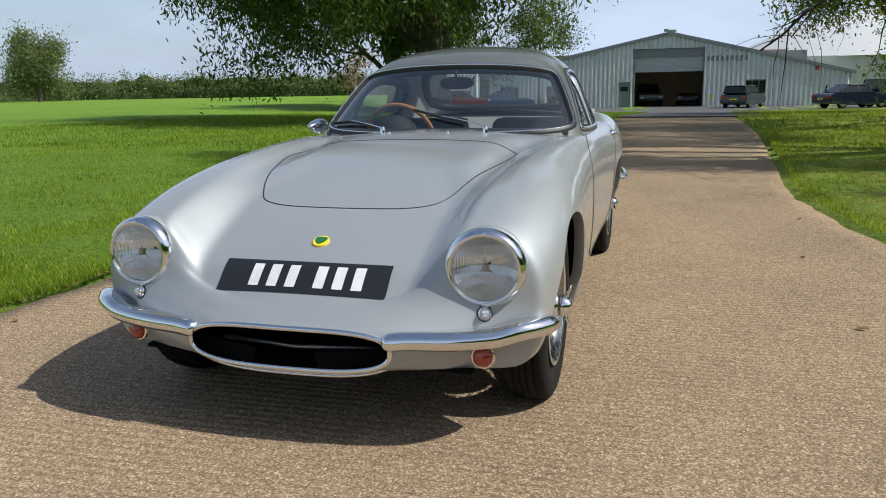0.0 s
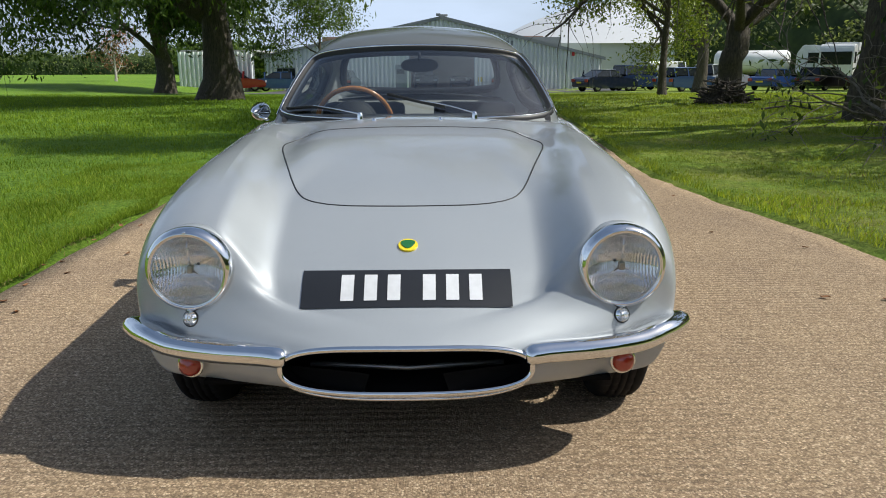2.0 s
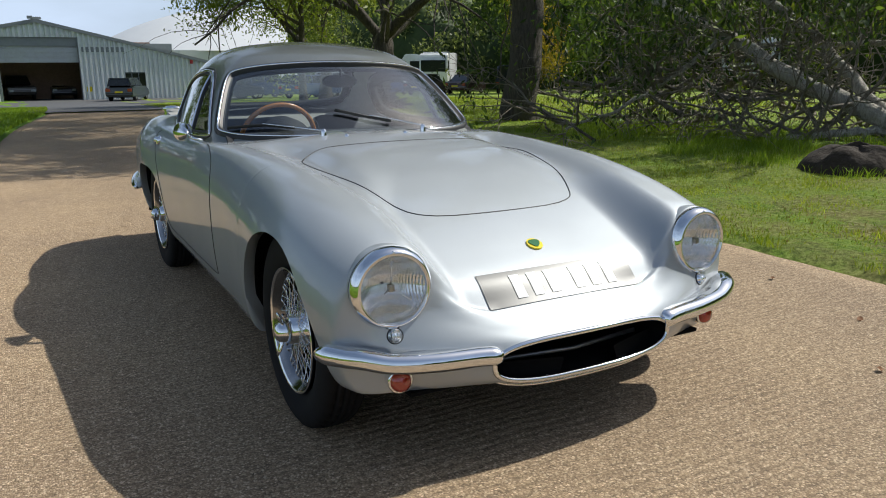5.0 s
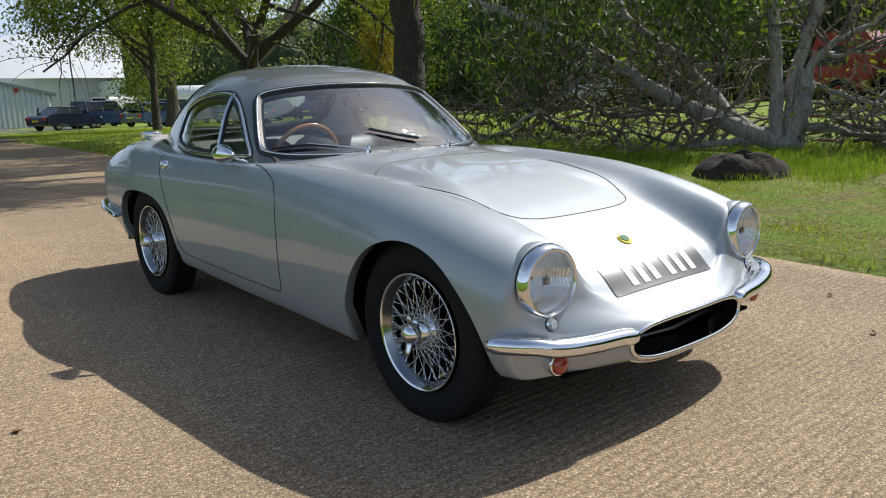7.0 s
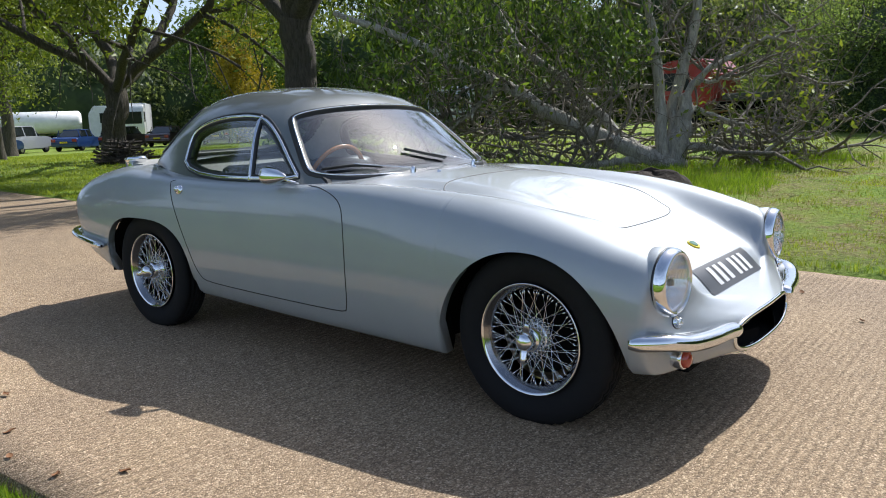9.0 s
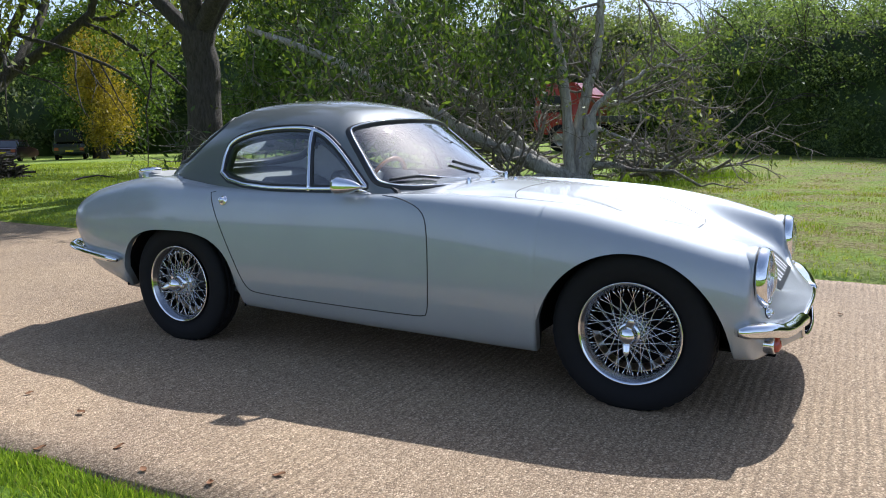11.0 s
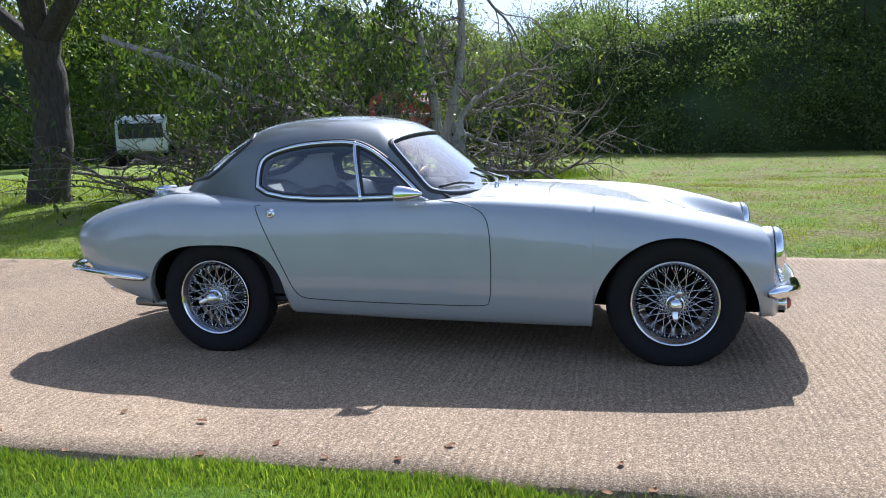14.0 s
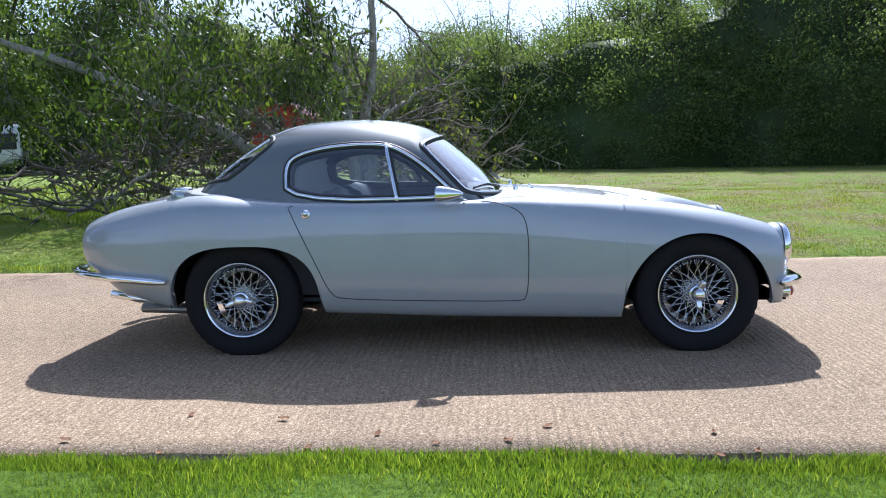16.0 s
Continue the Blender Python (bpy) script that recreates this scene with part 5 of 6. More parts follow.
def leaf_cloud(rng, centres, size, hang=0.3, narrow=0.42, spread=0.25):
    """Leaves as small bent blades round the given points."""
    n = len(centres)
    c = centres + rng.normal(0, spread, (n, 3))
    d = rng.normal(0, 1, (n, 3))
    d[:, 2] -= hang * 2
    d /= np.linalg.norm(d, axis=1, keepdims=True)
    w = np.cross(d, rng.normal(0, 1, (n, 3)))
    w /= np.linalg.norm(w, axis=1, keepdims=True) + 1e-9
    s = size * rng.uniform(0.6, 1.35, (n, 1))
    nrm = np.cross(d, w)
    v = np.stack([c, c + d * s * 0.5 + w * s * narrow * 0.5 + nrm * s * 0.08, c + d * s, c + d * s * 0.5 - w * s * narrow * 0.5 + nrm * s * 0.08], 1)
    return v.reshape(-1, 3), np.arange(4 * n).reshape(n, 4)


def twig_points(rng, tips, n):
    i = rng.integers(0, len(tips), n)
    cat = [t for t in tips]
    lens = np.array([len(t) for t in cat])
    flat = np.concatenate(cat)
    start = np.concatenate([[0], np.cumsum(lens)[:-1]])
    j = start[i] + (rng.random(n) * lens[i]).astype(int)
    return flat[j]


def tree(name, label, at, height, radius, leaves, size, mats, seed, limbs=6, clear=0.3, reach=0.5, lean=(0, 0), spread=0.75, droop=0.05, hang=0.3,
         fork=None, kids=(4, 4, 4), puff=0.3, narrow=0.42, keep=None, flare=1.5, stout=(0.36, 0.58), rise=(0.9, 1.7), prune=None):
    """A tree: a tapered trunk, its limbs and twigs, and a crown of leaves."""
    rng = np.random.default_rng(seed)
    base = np.array([at[0], at[1], float(lie(at[0], at[1]))])
    t = thing(name, label, "tree", pose(*base))
    tips = []
    top = height * (fork if fork else 0.75)
    n = 10
    tr = [np.array([0, 0, -0.15])]
    for i in range(n):
        tr.append(tr[-1] + np.array([lean[0] / n, lean[1] / n, (top + 0.15) / n]) + np.append(rng.normal(0, radius * 0.16, 2), 0))
    tr = np.array(tr)
    fr = np.linspace(0, 1, n + 1)
    r = radius * (1 - (0.12 if fork else 0.45) * fr) * (1 + (flare - 1) * np.exp(-fr * 9))
    trunk, boughs = (resample(tr, 22), np.interp(np.linspace(0, 1, 22), fr, r)), []
    for k in range(limbs):
        f = 1.0 if fork else clear + (1 - clear) * (k + rng.random()) / limbs
        if fork:
            f = 1.0 - 0.12 * rng.random()
        i = min(n - 1, int(f * n))
        q = tr[i] + (tr[i + 1] - tr[i]) * (f * n - i)
        ang = 2 * math.pi * (k / limbs + rng.random() * 0.5 / limbs) + seed
        lift = rng.uniform(0.35, 0.95) if not fork else rng.uniform(*rise)
        way = (math.cos(ang), math.sin(ang), lift)
        grow(rng, q, way, height * reach * rng.uniform(0.75, 1.1) * (1.1 - 0.4 * (f if not fork else 0.3)), radius * rng.uniform(*stout), 1, boughs, tips, spread, 0.08, droop, kids)
    if not fork:
        grow(rng, tr[-1], (0, 0, 1), height * 0.3, radius * 0.5, 1, boughs, tips, spread, 0.1, droop, kids)
    v, f = tube_lines([trunk], 12)
    part("trunk", mesh_of("trunk", v, f, mats[0]), t, "rough bark trunk")
    lines = boughs
    if prune is not None:
        cut = [(pts, rad, int(np.argmax(np.append(prune(pts), True)))) for pts, rad in lines]
        lines = [(pts[:k], rad[:k]) for pts, rad, k in cut if k > 1]
    v, f = tube_lines(lines, 7)
    tagged(part("branches", mesh_of("branches", v, f, mats[0]), t, "spreading limbs and twigs"), kind="stuff")
    c = twig_points(rng, tips, leaves)
    if keep is not None:
        c = c[keep(c)]
    v, f = leaf_cloud(rng, c, size, hang, narrow, puff)
    part("crown", mesh_of("crown", v, f, mats[1]), t, "loose leafy crown")
    return t


def bare_below(low, high=99.0, thin=1.0, seed=1):
    """Leaves kept above a wavy height, thinned out above another."""
    def keep(c):
        rng = np.random.default_rng(seed)
        wave = 0.35 * np.sin(c[:, 0] * 1.7 + c[:, 1] * 1.1)
        return (c[:, 2] > low + wave) & ((c[:, 2] < high) | (rng.random(len(c)) < thin))
    return keep


def boughs_one_side(c):
    """Leaves high round the trunk, and on low boughs that hang to one side away from the drive."""
    wave = 0.35 * np.sin(c[:, 0] * 1.7 + c[:, 1] * 1.1)
    near = (np.hypot(c[:, 0], c[:, 1]) < 4.0) & (c[:, 2] > 3.2 + wave) & (c[:, 0] < 3.0)
    low = (c[:, 0] > 0.7) & (c[:, 0] < 4.6) & (c[:, 1] > -1.8) & (c[:, 2] > 1.7 + wave) & (c[:, 2] < 4.4)
    return near | low | ((c[:, 2] > 5.0) & (c[:, 0] < 3.3))


tree("tree", "large dark-barked tree with dense hanging foliage on grass", (-22.6, -6.95), 11.5, 0.46, 350000, 0.21, (BARK, LEAF_MID), 11, 22, 0.26, 0.66, droop=0.12, hang=0.7, kids=(4, 6, 6), puff=0.42, narrow=0.32, flare=1.9, keep=bare_below(1.6, 4.6, 0.4))
tree("tree", "broad dark tree with low shady crown in the field", (-44, -16.0), 10.0, 0.5, 45000, 0.32, (BARK, LEAF_DARK), 12, 14, 0.22, 0.62, droop=0.12, hang=0.6, puff=0.6)
tree("tree", "tall dark trunk with ivy and hanging leaves beside the drive", (-8.6, 6.9), 14.0, 0.31, 115000, 0.15, (BARK, LEAF_DARK), 13, 6, 0.36, 0.55, droop=0.16, hang=0.8, puff=0.34, narrow=0.36, flare=1.35, fork=0.19, stout=(0.36, 0.60), keep=boughs_one_side, prune=lambda q: (q[:, 0] > 3.4) & (q[:, 2] > 4.2))
tree("tree", "forked tree with spreading bare limbs and light green leaves", (-16.3, 7.7), 13.0, 0.30, 60000, 0.14, (BARK, LEAF_LIGHT), 14, 6, 0.3, 0.50, fork=0.145, kids=(4, 5, 5), puff=0.36, stout=(0.40, 0.60), rise=(0.6, 1.15), keep=bare_below(3.2))
tree("tree", "slim tree with a low yellow-green crown beside the drive", (-26.2, 8.8), 7.4, 0.14, 34000, 0.15, (BARK, LEAF_LIGHT), 15, 12, 0.24, 0.56, kids=(4, 5, 5), puff=0.34)
tree("tree", "slim tree with yellow-green leaves among the parked vehicles", (-42.0, 15.6), 9.5, 0.33, 16000, 0.17, (BARK, LEAF_LIGHT), 16, 8, 0.30, 0.42, puff=0.4)
tree("tree", "thin young tree before the workshop wall", (-44.0, -6.6), 7.0, 0.10, 9000, 0.17, (BARK, LEAF_MID), 17, 8, 0.42, 0.34, puff=0.35)
tree("tree", "bright yellow-leaved tree at the edge of the field", (-40.8, 30.5), 7.0, 0.2, 12000, 0.20, (BARK, LEAF_YELLOW), 18, 9, 0.2, 0.30, puff=0.42)
for x, y, h, s in ((-46, 34, 10, 1), (-33, 42, 12, 2), (-57, 45, 11, 4), (-38, 52, 13, 5), (-27, 33, 9, 6), (-22, 41, 10, 7)):
    tree("tree", "dense dark green tree at the far edge of the field", (x, y), h, 0.3, 17000, 0.30, (BARK, LEAF_MID), 30 + s, 11, 0.12, 0.46, puff=0.7)
tree("tree", "half-dead tree with bare grey twigs before the thicket", (9.0, 11.2), 8.0, 0.15, 500, 0.14, (BARK_GREY, LEAF_LIGHT), 23, 9, 0.35, 0.5, puff=0.1)
tree("tree", "small bare tree with reddish dry leaves in the field", (-58, -24.5), 3.6, 0.10, 1500, 0.2, (BARK_GREY, DEAD_LEAF), 21, 7, 0.2, 0.5, puff=0.3)
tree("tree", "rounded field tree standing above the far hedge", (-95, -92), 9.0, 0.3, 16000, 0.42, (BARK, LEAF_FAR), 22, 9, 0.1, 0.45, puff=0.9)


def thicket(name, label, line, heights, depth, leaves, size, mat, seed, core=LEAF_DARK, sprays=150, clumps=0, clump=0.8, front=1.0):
    """A long thick hedge or belt of trees: lumpy core, darkened for the shade inside, leaves in rounded clumps over it.
    """
    rng = np.random.default_rng(seed)
    p = smooth_line(np.column_stack([np.array(line, dtype=float), np.zeros(len(line))]), 90)
    hs = np.interp(np.linspace(0, 1, 90), np.linspace(0, 1, len(heights)), heights)
    t = np.gradient(p, axis=0)
    nrm = np.stack([-t[:, 1], t[:, 0], 0 * t[:, 0]], 1)
    nrm /= np.linalg.norm(nrm, axis=1, keepdims=True)
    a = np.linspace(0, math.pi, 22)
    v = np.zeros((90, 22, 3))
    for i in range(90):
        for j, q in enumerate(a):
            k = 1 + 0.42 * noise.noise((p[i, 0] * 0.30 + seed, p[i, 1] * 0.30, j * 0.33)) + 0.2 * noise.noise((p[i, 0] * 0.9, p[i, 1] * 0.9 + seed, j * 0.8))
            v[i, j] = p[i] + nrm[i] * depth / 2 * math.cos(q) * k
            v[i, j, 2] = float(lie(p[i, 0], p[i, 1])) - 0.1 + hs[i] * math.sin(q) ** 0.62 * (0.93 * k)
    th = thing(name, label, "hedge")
    # darker leaf colour of the core stands for shade deep in the hedge
    part("inner_shade_core", mesh_of("inner_shade_core", v.reshape(-1, 3), grid_faces(90, 22), core), th)

    share = np.linalg.norm(np.diff(v, axis=1), axis=2).mean(0) * np.where(np.arange(21) > 8, front, 1.0)

    def over(n):
        i, j = rng.integers(0, 89, n), rng.choice(21, n, p=share / share.sum())
        f, g = rng.random((n, 1)), rng.random((n, 1))
        c = (v[i, j] * (1 - f) + v[i + 1, j] * f) * (1 - g) + (v[i, j + 1] * (1 - f) + v[i + 1, j + 1] * f) * g
        o = nrm[i] * np.cos(a[j])[:, None] + np.array([0, 0, 1.0]) * (0.15 + np.sin(a[j]))[:, None]
        return c, o / np.linalg.norm(o, axis=1, keepdims=True)
    if clumps:
        c, o = over(clumps)
        r = clump * rng.uniform(0.45, 1.25, clumps)
        pick = rng.integers(0, clumps, leaves)
        d = rng.normal(0, 1, (leaves, 3))
        d /= np.linalg.norm(d, axis=1, keepdims=True)
        d[:, 2] = np.where(rng.random(leaves) < 0.6, np.abs(d[:, 2]), d[:, 2])
        c = c[pick] + o[pick] * (r[pick] * 0.55)[:, None] + d * (r[pick] * rng.random(leaves) ** 0.4)[:, None] * [1, 1, 0.8]
        lv, lf = leaf_cloud(rng, c, size, 0.1, 0.5, size * 0.6)
    else:
        lv, lf = leaf_cloud(rng, over(leaves)[0], size, 0.15, 0.5, size * 1.6)
    part("leaves", mesh_of("leaves", lv, lf, mat), th, "dense small leaves")
    # loose shoots above the outline
    lines = []
    for _ in range(sprays):
        k, h = rng.integers(0, 89), rng.integers(2, 20)
        b = v[k, h]
        o = nrm[k] * math.cos(a[h]) + np.array([0, 0, 0.25 + math.sin(a[h])])
        w = rng.normal(0, 0.28, 3)
        lines.append((np.array([b - o * 0.2, b + o * 0.6 + w, b + o * 1.15 + w * 2.2 - [0, 0, 0.15]]), [0.02, 0.014, 0.005]))
    sv, sf = tube_lines(lines, 4)
    tagged(part("shoot_growth", mesh_of("shoot_growth", sv, sf, BARK), th), kind="stuff")
    tips = [l[0][1:] for l in lines]
    lv, lf = leaf_cloud(rng, twig_points(rng, tips, sprays * 34), size * 0.8, 0.3, 0.45, 0.22)
    part("shoot_leaves", mesh_of("shoot_leaves", lv, lf, mat), th)
    return th


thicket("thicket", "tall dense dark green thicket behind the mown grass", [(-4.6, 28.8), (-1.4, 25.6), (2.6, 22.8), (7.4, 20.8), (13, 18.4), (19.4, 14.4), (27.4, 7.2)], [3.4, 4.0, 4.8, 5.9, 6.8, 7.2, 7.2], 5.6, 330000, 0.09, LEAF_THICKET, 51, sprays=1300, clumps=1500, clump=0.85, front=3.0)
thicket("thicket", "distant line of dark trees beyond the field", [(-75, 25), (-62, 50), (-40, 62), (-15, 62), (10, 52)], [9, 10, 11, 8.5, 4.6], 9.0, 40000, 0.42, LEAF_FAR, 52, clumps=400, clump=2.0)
thicket("thicket", "belt of haze-pale light green trees beyond the fallen tree", [(-24, 53), (-17, 50), (-11, 49), (-7, 48)], [8.5, 9.0, 7.6, 5.0], 5.0, 44000, 0.24, LEAF_FAR, 56, sprays=300, clumps=260, clump=1.4)
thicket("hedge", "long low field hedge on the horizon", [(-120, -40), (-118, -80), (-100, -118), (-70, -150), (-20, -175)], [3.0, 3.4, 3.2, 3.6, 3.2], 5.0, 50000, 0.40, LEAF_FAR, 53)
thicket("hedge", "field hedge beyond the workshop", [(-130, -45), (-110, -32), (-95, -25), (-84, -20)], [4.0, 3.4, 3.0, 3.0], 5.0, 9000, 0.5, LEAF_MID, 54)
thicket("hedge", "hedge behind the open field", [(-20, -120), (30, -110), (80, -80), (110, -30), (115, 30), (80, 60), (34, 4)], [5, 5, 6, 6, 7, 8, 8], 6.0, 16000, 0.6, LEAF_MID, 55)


# ---- the collapsed tree ----
def collapsed_tree():
    rng = np.random.default_rng(77)
    b = np.array([-2.0, 8.3, float(lie(-2.0, 8.3)) - 0.06])
    t = thing("collapsed_tree", "split fallen tree with grey limbs, tangled bare branches and leaves", "tree", pose(*b, 0, 0, 26))
    big = [([(0.1, 0, -0.15), (0.08, 0.02, 0.2), (0.14, 0.05, 0.62), (0.22, 0.08, 0.95), (0.16, 0.1, 1.15)], 0.27, 0.12),
           ([(0.05, -0.05, 0.10), (-0.3, -0.05, 0.24), (-0.85, -0.05, 0.48), (-1.56, -0.05, 0.82), (-2.1, -0.02, 1.16), (-2.6, 0, 1.42), (-3.7, 0.05, 2.0), (-5.2, 0.2, 2.6)], 0.18, 0.055),
           ([(-0.3, 0.1, 0.22), (-0.85, 0.3, 0.66), (-1.35, 0.6, 1.2), (-1.85, 0.8, 1.66), (-2.3, 1.0, 2.0), (-2.7, 1.1, 2.6), (-3.3, 1.2, 3.8), (-3.6, 1.2, 5.0)], 0.12, 0.04),
           ([(-0.10, -0.04, 0.10), (-0.16, 0.0, 0.9), (-0.22, 0.05, 1.7), (-0.36, 0.08, 2.4), (-0.75, 0.1, 3.2), (-1.2, 0.15, 4.6)], 0.125, 0.05),
           ([(0.05, 0.1, 0.30), (0.03, 0.15, 1.0), (0.2, 0.2, 1.65), (0.34, 0.25, 2.3), (0.36, 0.3, 3.3), (0.6, 0.3, 4.6)], 0.125, 0.05),
           ([(0.16, 0.1, 1.1), (0.40, 0.15, 1.4), (0.85, 0.25, 1.68), (1.3, 0.35, 1.9), (1.7, 0.4, 2.02)], 0.075, 0.02),
           ([(0.22, 0, 0.42), (0.6, -0.15, 0.36), (1.0, -0.2, 0.28), (1.6, -0.25, 0.46)], 0.085, 0.02),
           ([(-0.4, 0, 0.22), (-1.1, -0.35, 0.16), (-1.7, -0.55, 0.06), (-2.3, -0.7, 0.10)], 0.085, 0.03),
           ([(-2.5, 0, 1.38), (-3.0, -0.35, 0.95), (-3.5, -0.6, 0.55), (-4.4, -0.9, 0.15)], 0.06, 0.02),
           ([(-0.2, 0.3, 1.28), (-1.0, 0.5, 1.26), (-2.1, 0.7, 1.30), (-3.2, 0.9, 1.2)], 0.05, 0.02),
           ([(0.3, 0.2, 1.3), (0.9, 0.4, 1.36), (1.7, 0.6, 1.4)], 0.045, 0.012),
           ([(0.24, 0.1, 0.95), (0.9, 0.2, 0.72), (1.8, 0.4, 0.45)], 0.055, 0.014)]
    dry_limbs = (0, 5, 6, 10, 11)
    out = []
    for pts, r0, r1 in big:
        q = smooth_line(np.array(pts, dtype=float), 20)
        q[1:-1] += rng.normal(0, 0.016, (18, 3))
        out.append((q, 0.76 * np.linspace(r0, r1, 20) * (1 + rng.normal(0, 0.05, 20))))
    v, f = tube_lines(out, 10)
    part("split_trunk", mesh_of("split_trunk", v, f, BARK_GREY), t, "thick grey split limbs")
    fine, leafy_tips, dry = [], [], []
    for n in range(1, len(big)):
        q, _ = out[n]
        low = n in dry_limbs
        for _ in range(11 if low else 12):
            i = rng.integers(5, 20)
            way = rng.normal(0, 1, 3) + [0.35 if low else -0.3, -0.1, 0.3]
            tp = []
            grow(rng, q[i], way, rng.uniform(0.8, 2.0) * (0.62 if low else 1.0), rng.uniform(0.014, 0.032), 1, fine, tp, 0.75, 0.05, 0.06, (3, 4, 4), 0.22)
            (dry if low or rng.random() < 0.35 else leafy_tips).extend(tp)
    # tangle of fallen boughs by the ground
    for _ in range(125):
        x = rng.uniform(-5.2, 2.0)
        s = np.array([x, rng.uniform(-0.4, 2.4), rng.uniform(0.05, 0.85 if x < 0 else 0.6)])
        tp = []
        grow(rng, s, rng.normal(0, 1, 3) * [1, 0.7, 0.32], rng.uniform(0.8, 2.1), rng.uniform(0.014, 0.042), 1, fine, tp, 0.7, 0.02, 0.05, (3, 3, 3), 0.2)
        (leafy_tips if rng.random() < 0.35 and x < -2.5 else dry).extend(tp)
    v, f = tube_lines(fine, 4)
    v[:, 2] = np.maximum(v[:, 2], 0.0)
    part("branch_tangle", mesh_of("branch_tangle", v, f, TWIG), t, "tangle of thin brown branches")
    c = twig_points(rng, leafy_tips, 34000)
    luck = rng.random(len(c))
    c = c[(c[:, 2] > 0.1) & ((c[:, 2] > 1.25) | (rng.random(len(c)) < 0.22)) & ((c[:, 0] < -3.4 + 1.6 * luck) | ((c[:, 2] > 1.5) & (c[:, 0] < -0.4) & (luck < 0.9)) | ((c[:, 2] > 2.4) & (luck < 0.15)) | (luck < 0.03))]
    for mat, c in ((LEAF_DARK, c[::3]), (LEAF_MID, c[1::3])):
        v, f = leaf_cloud(rng, c, 0.115, 0.8, 0.34, 0.14)
        part("leaves", mesh_of("leaves", v, f, mat), t, "drooping green leaves")
    c = twig_points(rng, dry, 2600)
    v, f = leaf_cloud(rng, c, 0.10, 0.5, 0.4, 0.06)
    part("pale_leaves", mesh_of("pale_leaves", v, f, LEAF_LIGHT), t, "a few pale yellow-green leaves")
    return t


collapsed_tree()


# ---- small things on the ground ----
def stump():
    rng = np.random.default_rng(8)
    at = (-1.05, 5.4)
    a, r = np.meshgrid(np.linspace(0, 2 * math.pi, 40, endpoint=False), np.linspace(0, 1, 14), indexing="ij")
    k = np.array([1 + 0.22 * noise.noise((math.cos(q) * 1.7 + 5, math.sin(q) * 1.7, s * 2.0)) for q, s in zip(a.ravel(), r.ravel())]).reshape(a.shape)
    v = np.stack([0.56 * r * np.cos(a) * k, 0.40 * r * np.sin(a) * k, 0.39 * np.sqrt(np.clip(1 - r**2.6, 0, 1)) * k - 0.02], -1).reshape(-1, 3)
    soil = plain("brown_rotten_wood", (0.030, 0.021, 0.014), 0.95, grain=14, vary=0.6, relief=0.06)
    t = thing("stump", "rotten brown tree stump half sunk in the grass", "stump", pose(at[0], at[1], float(lie(*at)) - 0.10, 0, 0, 26) @ Matrix.Diagonal((0.9, 0.9, 0.95, 1)))
    part("wood", mesh_of("wood", v, grid_faces(40, 14, close_rows=True), soil), t)


stump()


def stick_pile(at, radius, height, n, seed):
    rng = np.random.default_rng(seed)
    lines = []
    for _ in range(n):
        a, q = rng.uniform(0, 2 * math.pi), rng.random() ** 0.6
        c = np.array([math.cos(a) * radius * q * 0.7, math.sin(a) * radius * q * 0.7, rng.uniform(0.04, 1) * height * (1 - q**1.6)])
        d = unit(rng.normal(0, 1, 3) * [1, 1, 0.35]) * rng.uniform(0.4, 0.9)
        lines.append((np.array([c - d / 2, c + rng.normal(0, 0.04, 3), c + d / 2]), rng.uniform(0.012, 0.035) * np.array([1, 0.9, 0.6])))
    v, f = tube_lines(lines, 5)
    v[:, 2] = np.maximum(v[:, 2], 0.0)
    ob = part("stick_pile", mesh_of("stick_pile", v, f, BARK), m=pose(at[0], at[1], float(lie(*at)) + 0.01))
    tagged(ob, "heap of cut brown branches on the grass", "wood pile", kind="stuff")


stick_pile((-14.6, 6.8), 0.74, 0.56, 220, 9)


def fallen_twig(at, turn, length, seed):
    rng = np.random.default_rng(seed)
    out, tips = [], []
    grow(rng, (0, 0, 0.05), (1, 0, 0.12), length, 0.022, 2, out, tips, 0.6, 0.0, 0.02, (2, 2, 3), 0.2)
    v, f = tube_lines(out, 5)
    tagged(part("fallen_branch", mesh_of("fallen_branch", v, f, BARK), m=pose(at[0], at[1], float(lie(*at)), 0, 0, turn)), "thin dead branch lying on the grass", "branch")


fallen_twig((-11.5, 6.4), 120, 1.6, 3)
fallen_twig((-4.6, 5.3), 200, 1.5, 4)
fallen_twig((-6.0, 5.6), 160, 1.3, 5)


def litter_leaf(seed):
    rng = np.random.default_rng(seed)
    n = 9
    u = np.linspace(0, 1, n)
    w = 0.30 * np.sin(u * math.pi) ** 0.8 * (1 + 0.15 * np.sin(u * 25))
    curl = 0.25 * (u - 0.5) ** 2 + 0.05 * np.sin(u * 6)
    v = np.stack([np.stack([u, w, curl + 0.12], 1), np.stack([u, 0 * u, curl], 1), np.stack([u, -w, curl + 0.10], 1)], 1).reshape(-1, 3)
    return mesh_of("dead_leaf", v * 0.042 * rng.uniform(0.7, 1.2), grid_faces(n, 3), DEAD_LEAF)


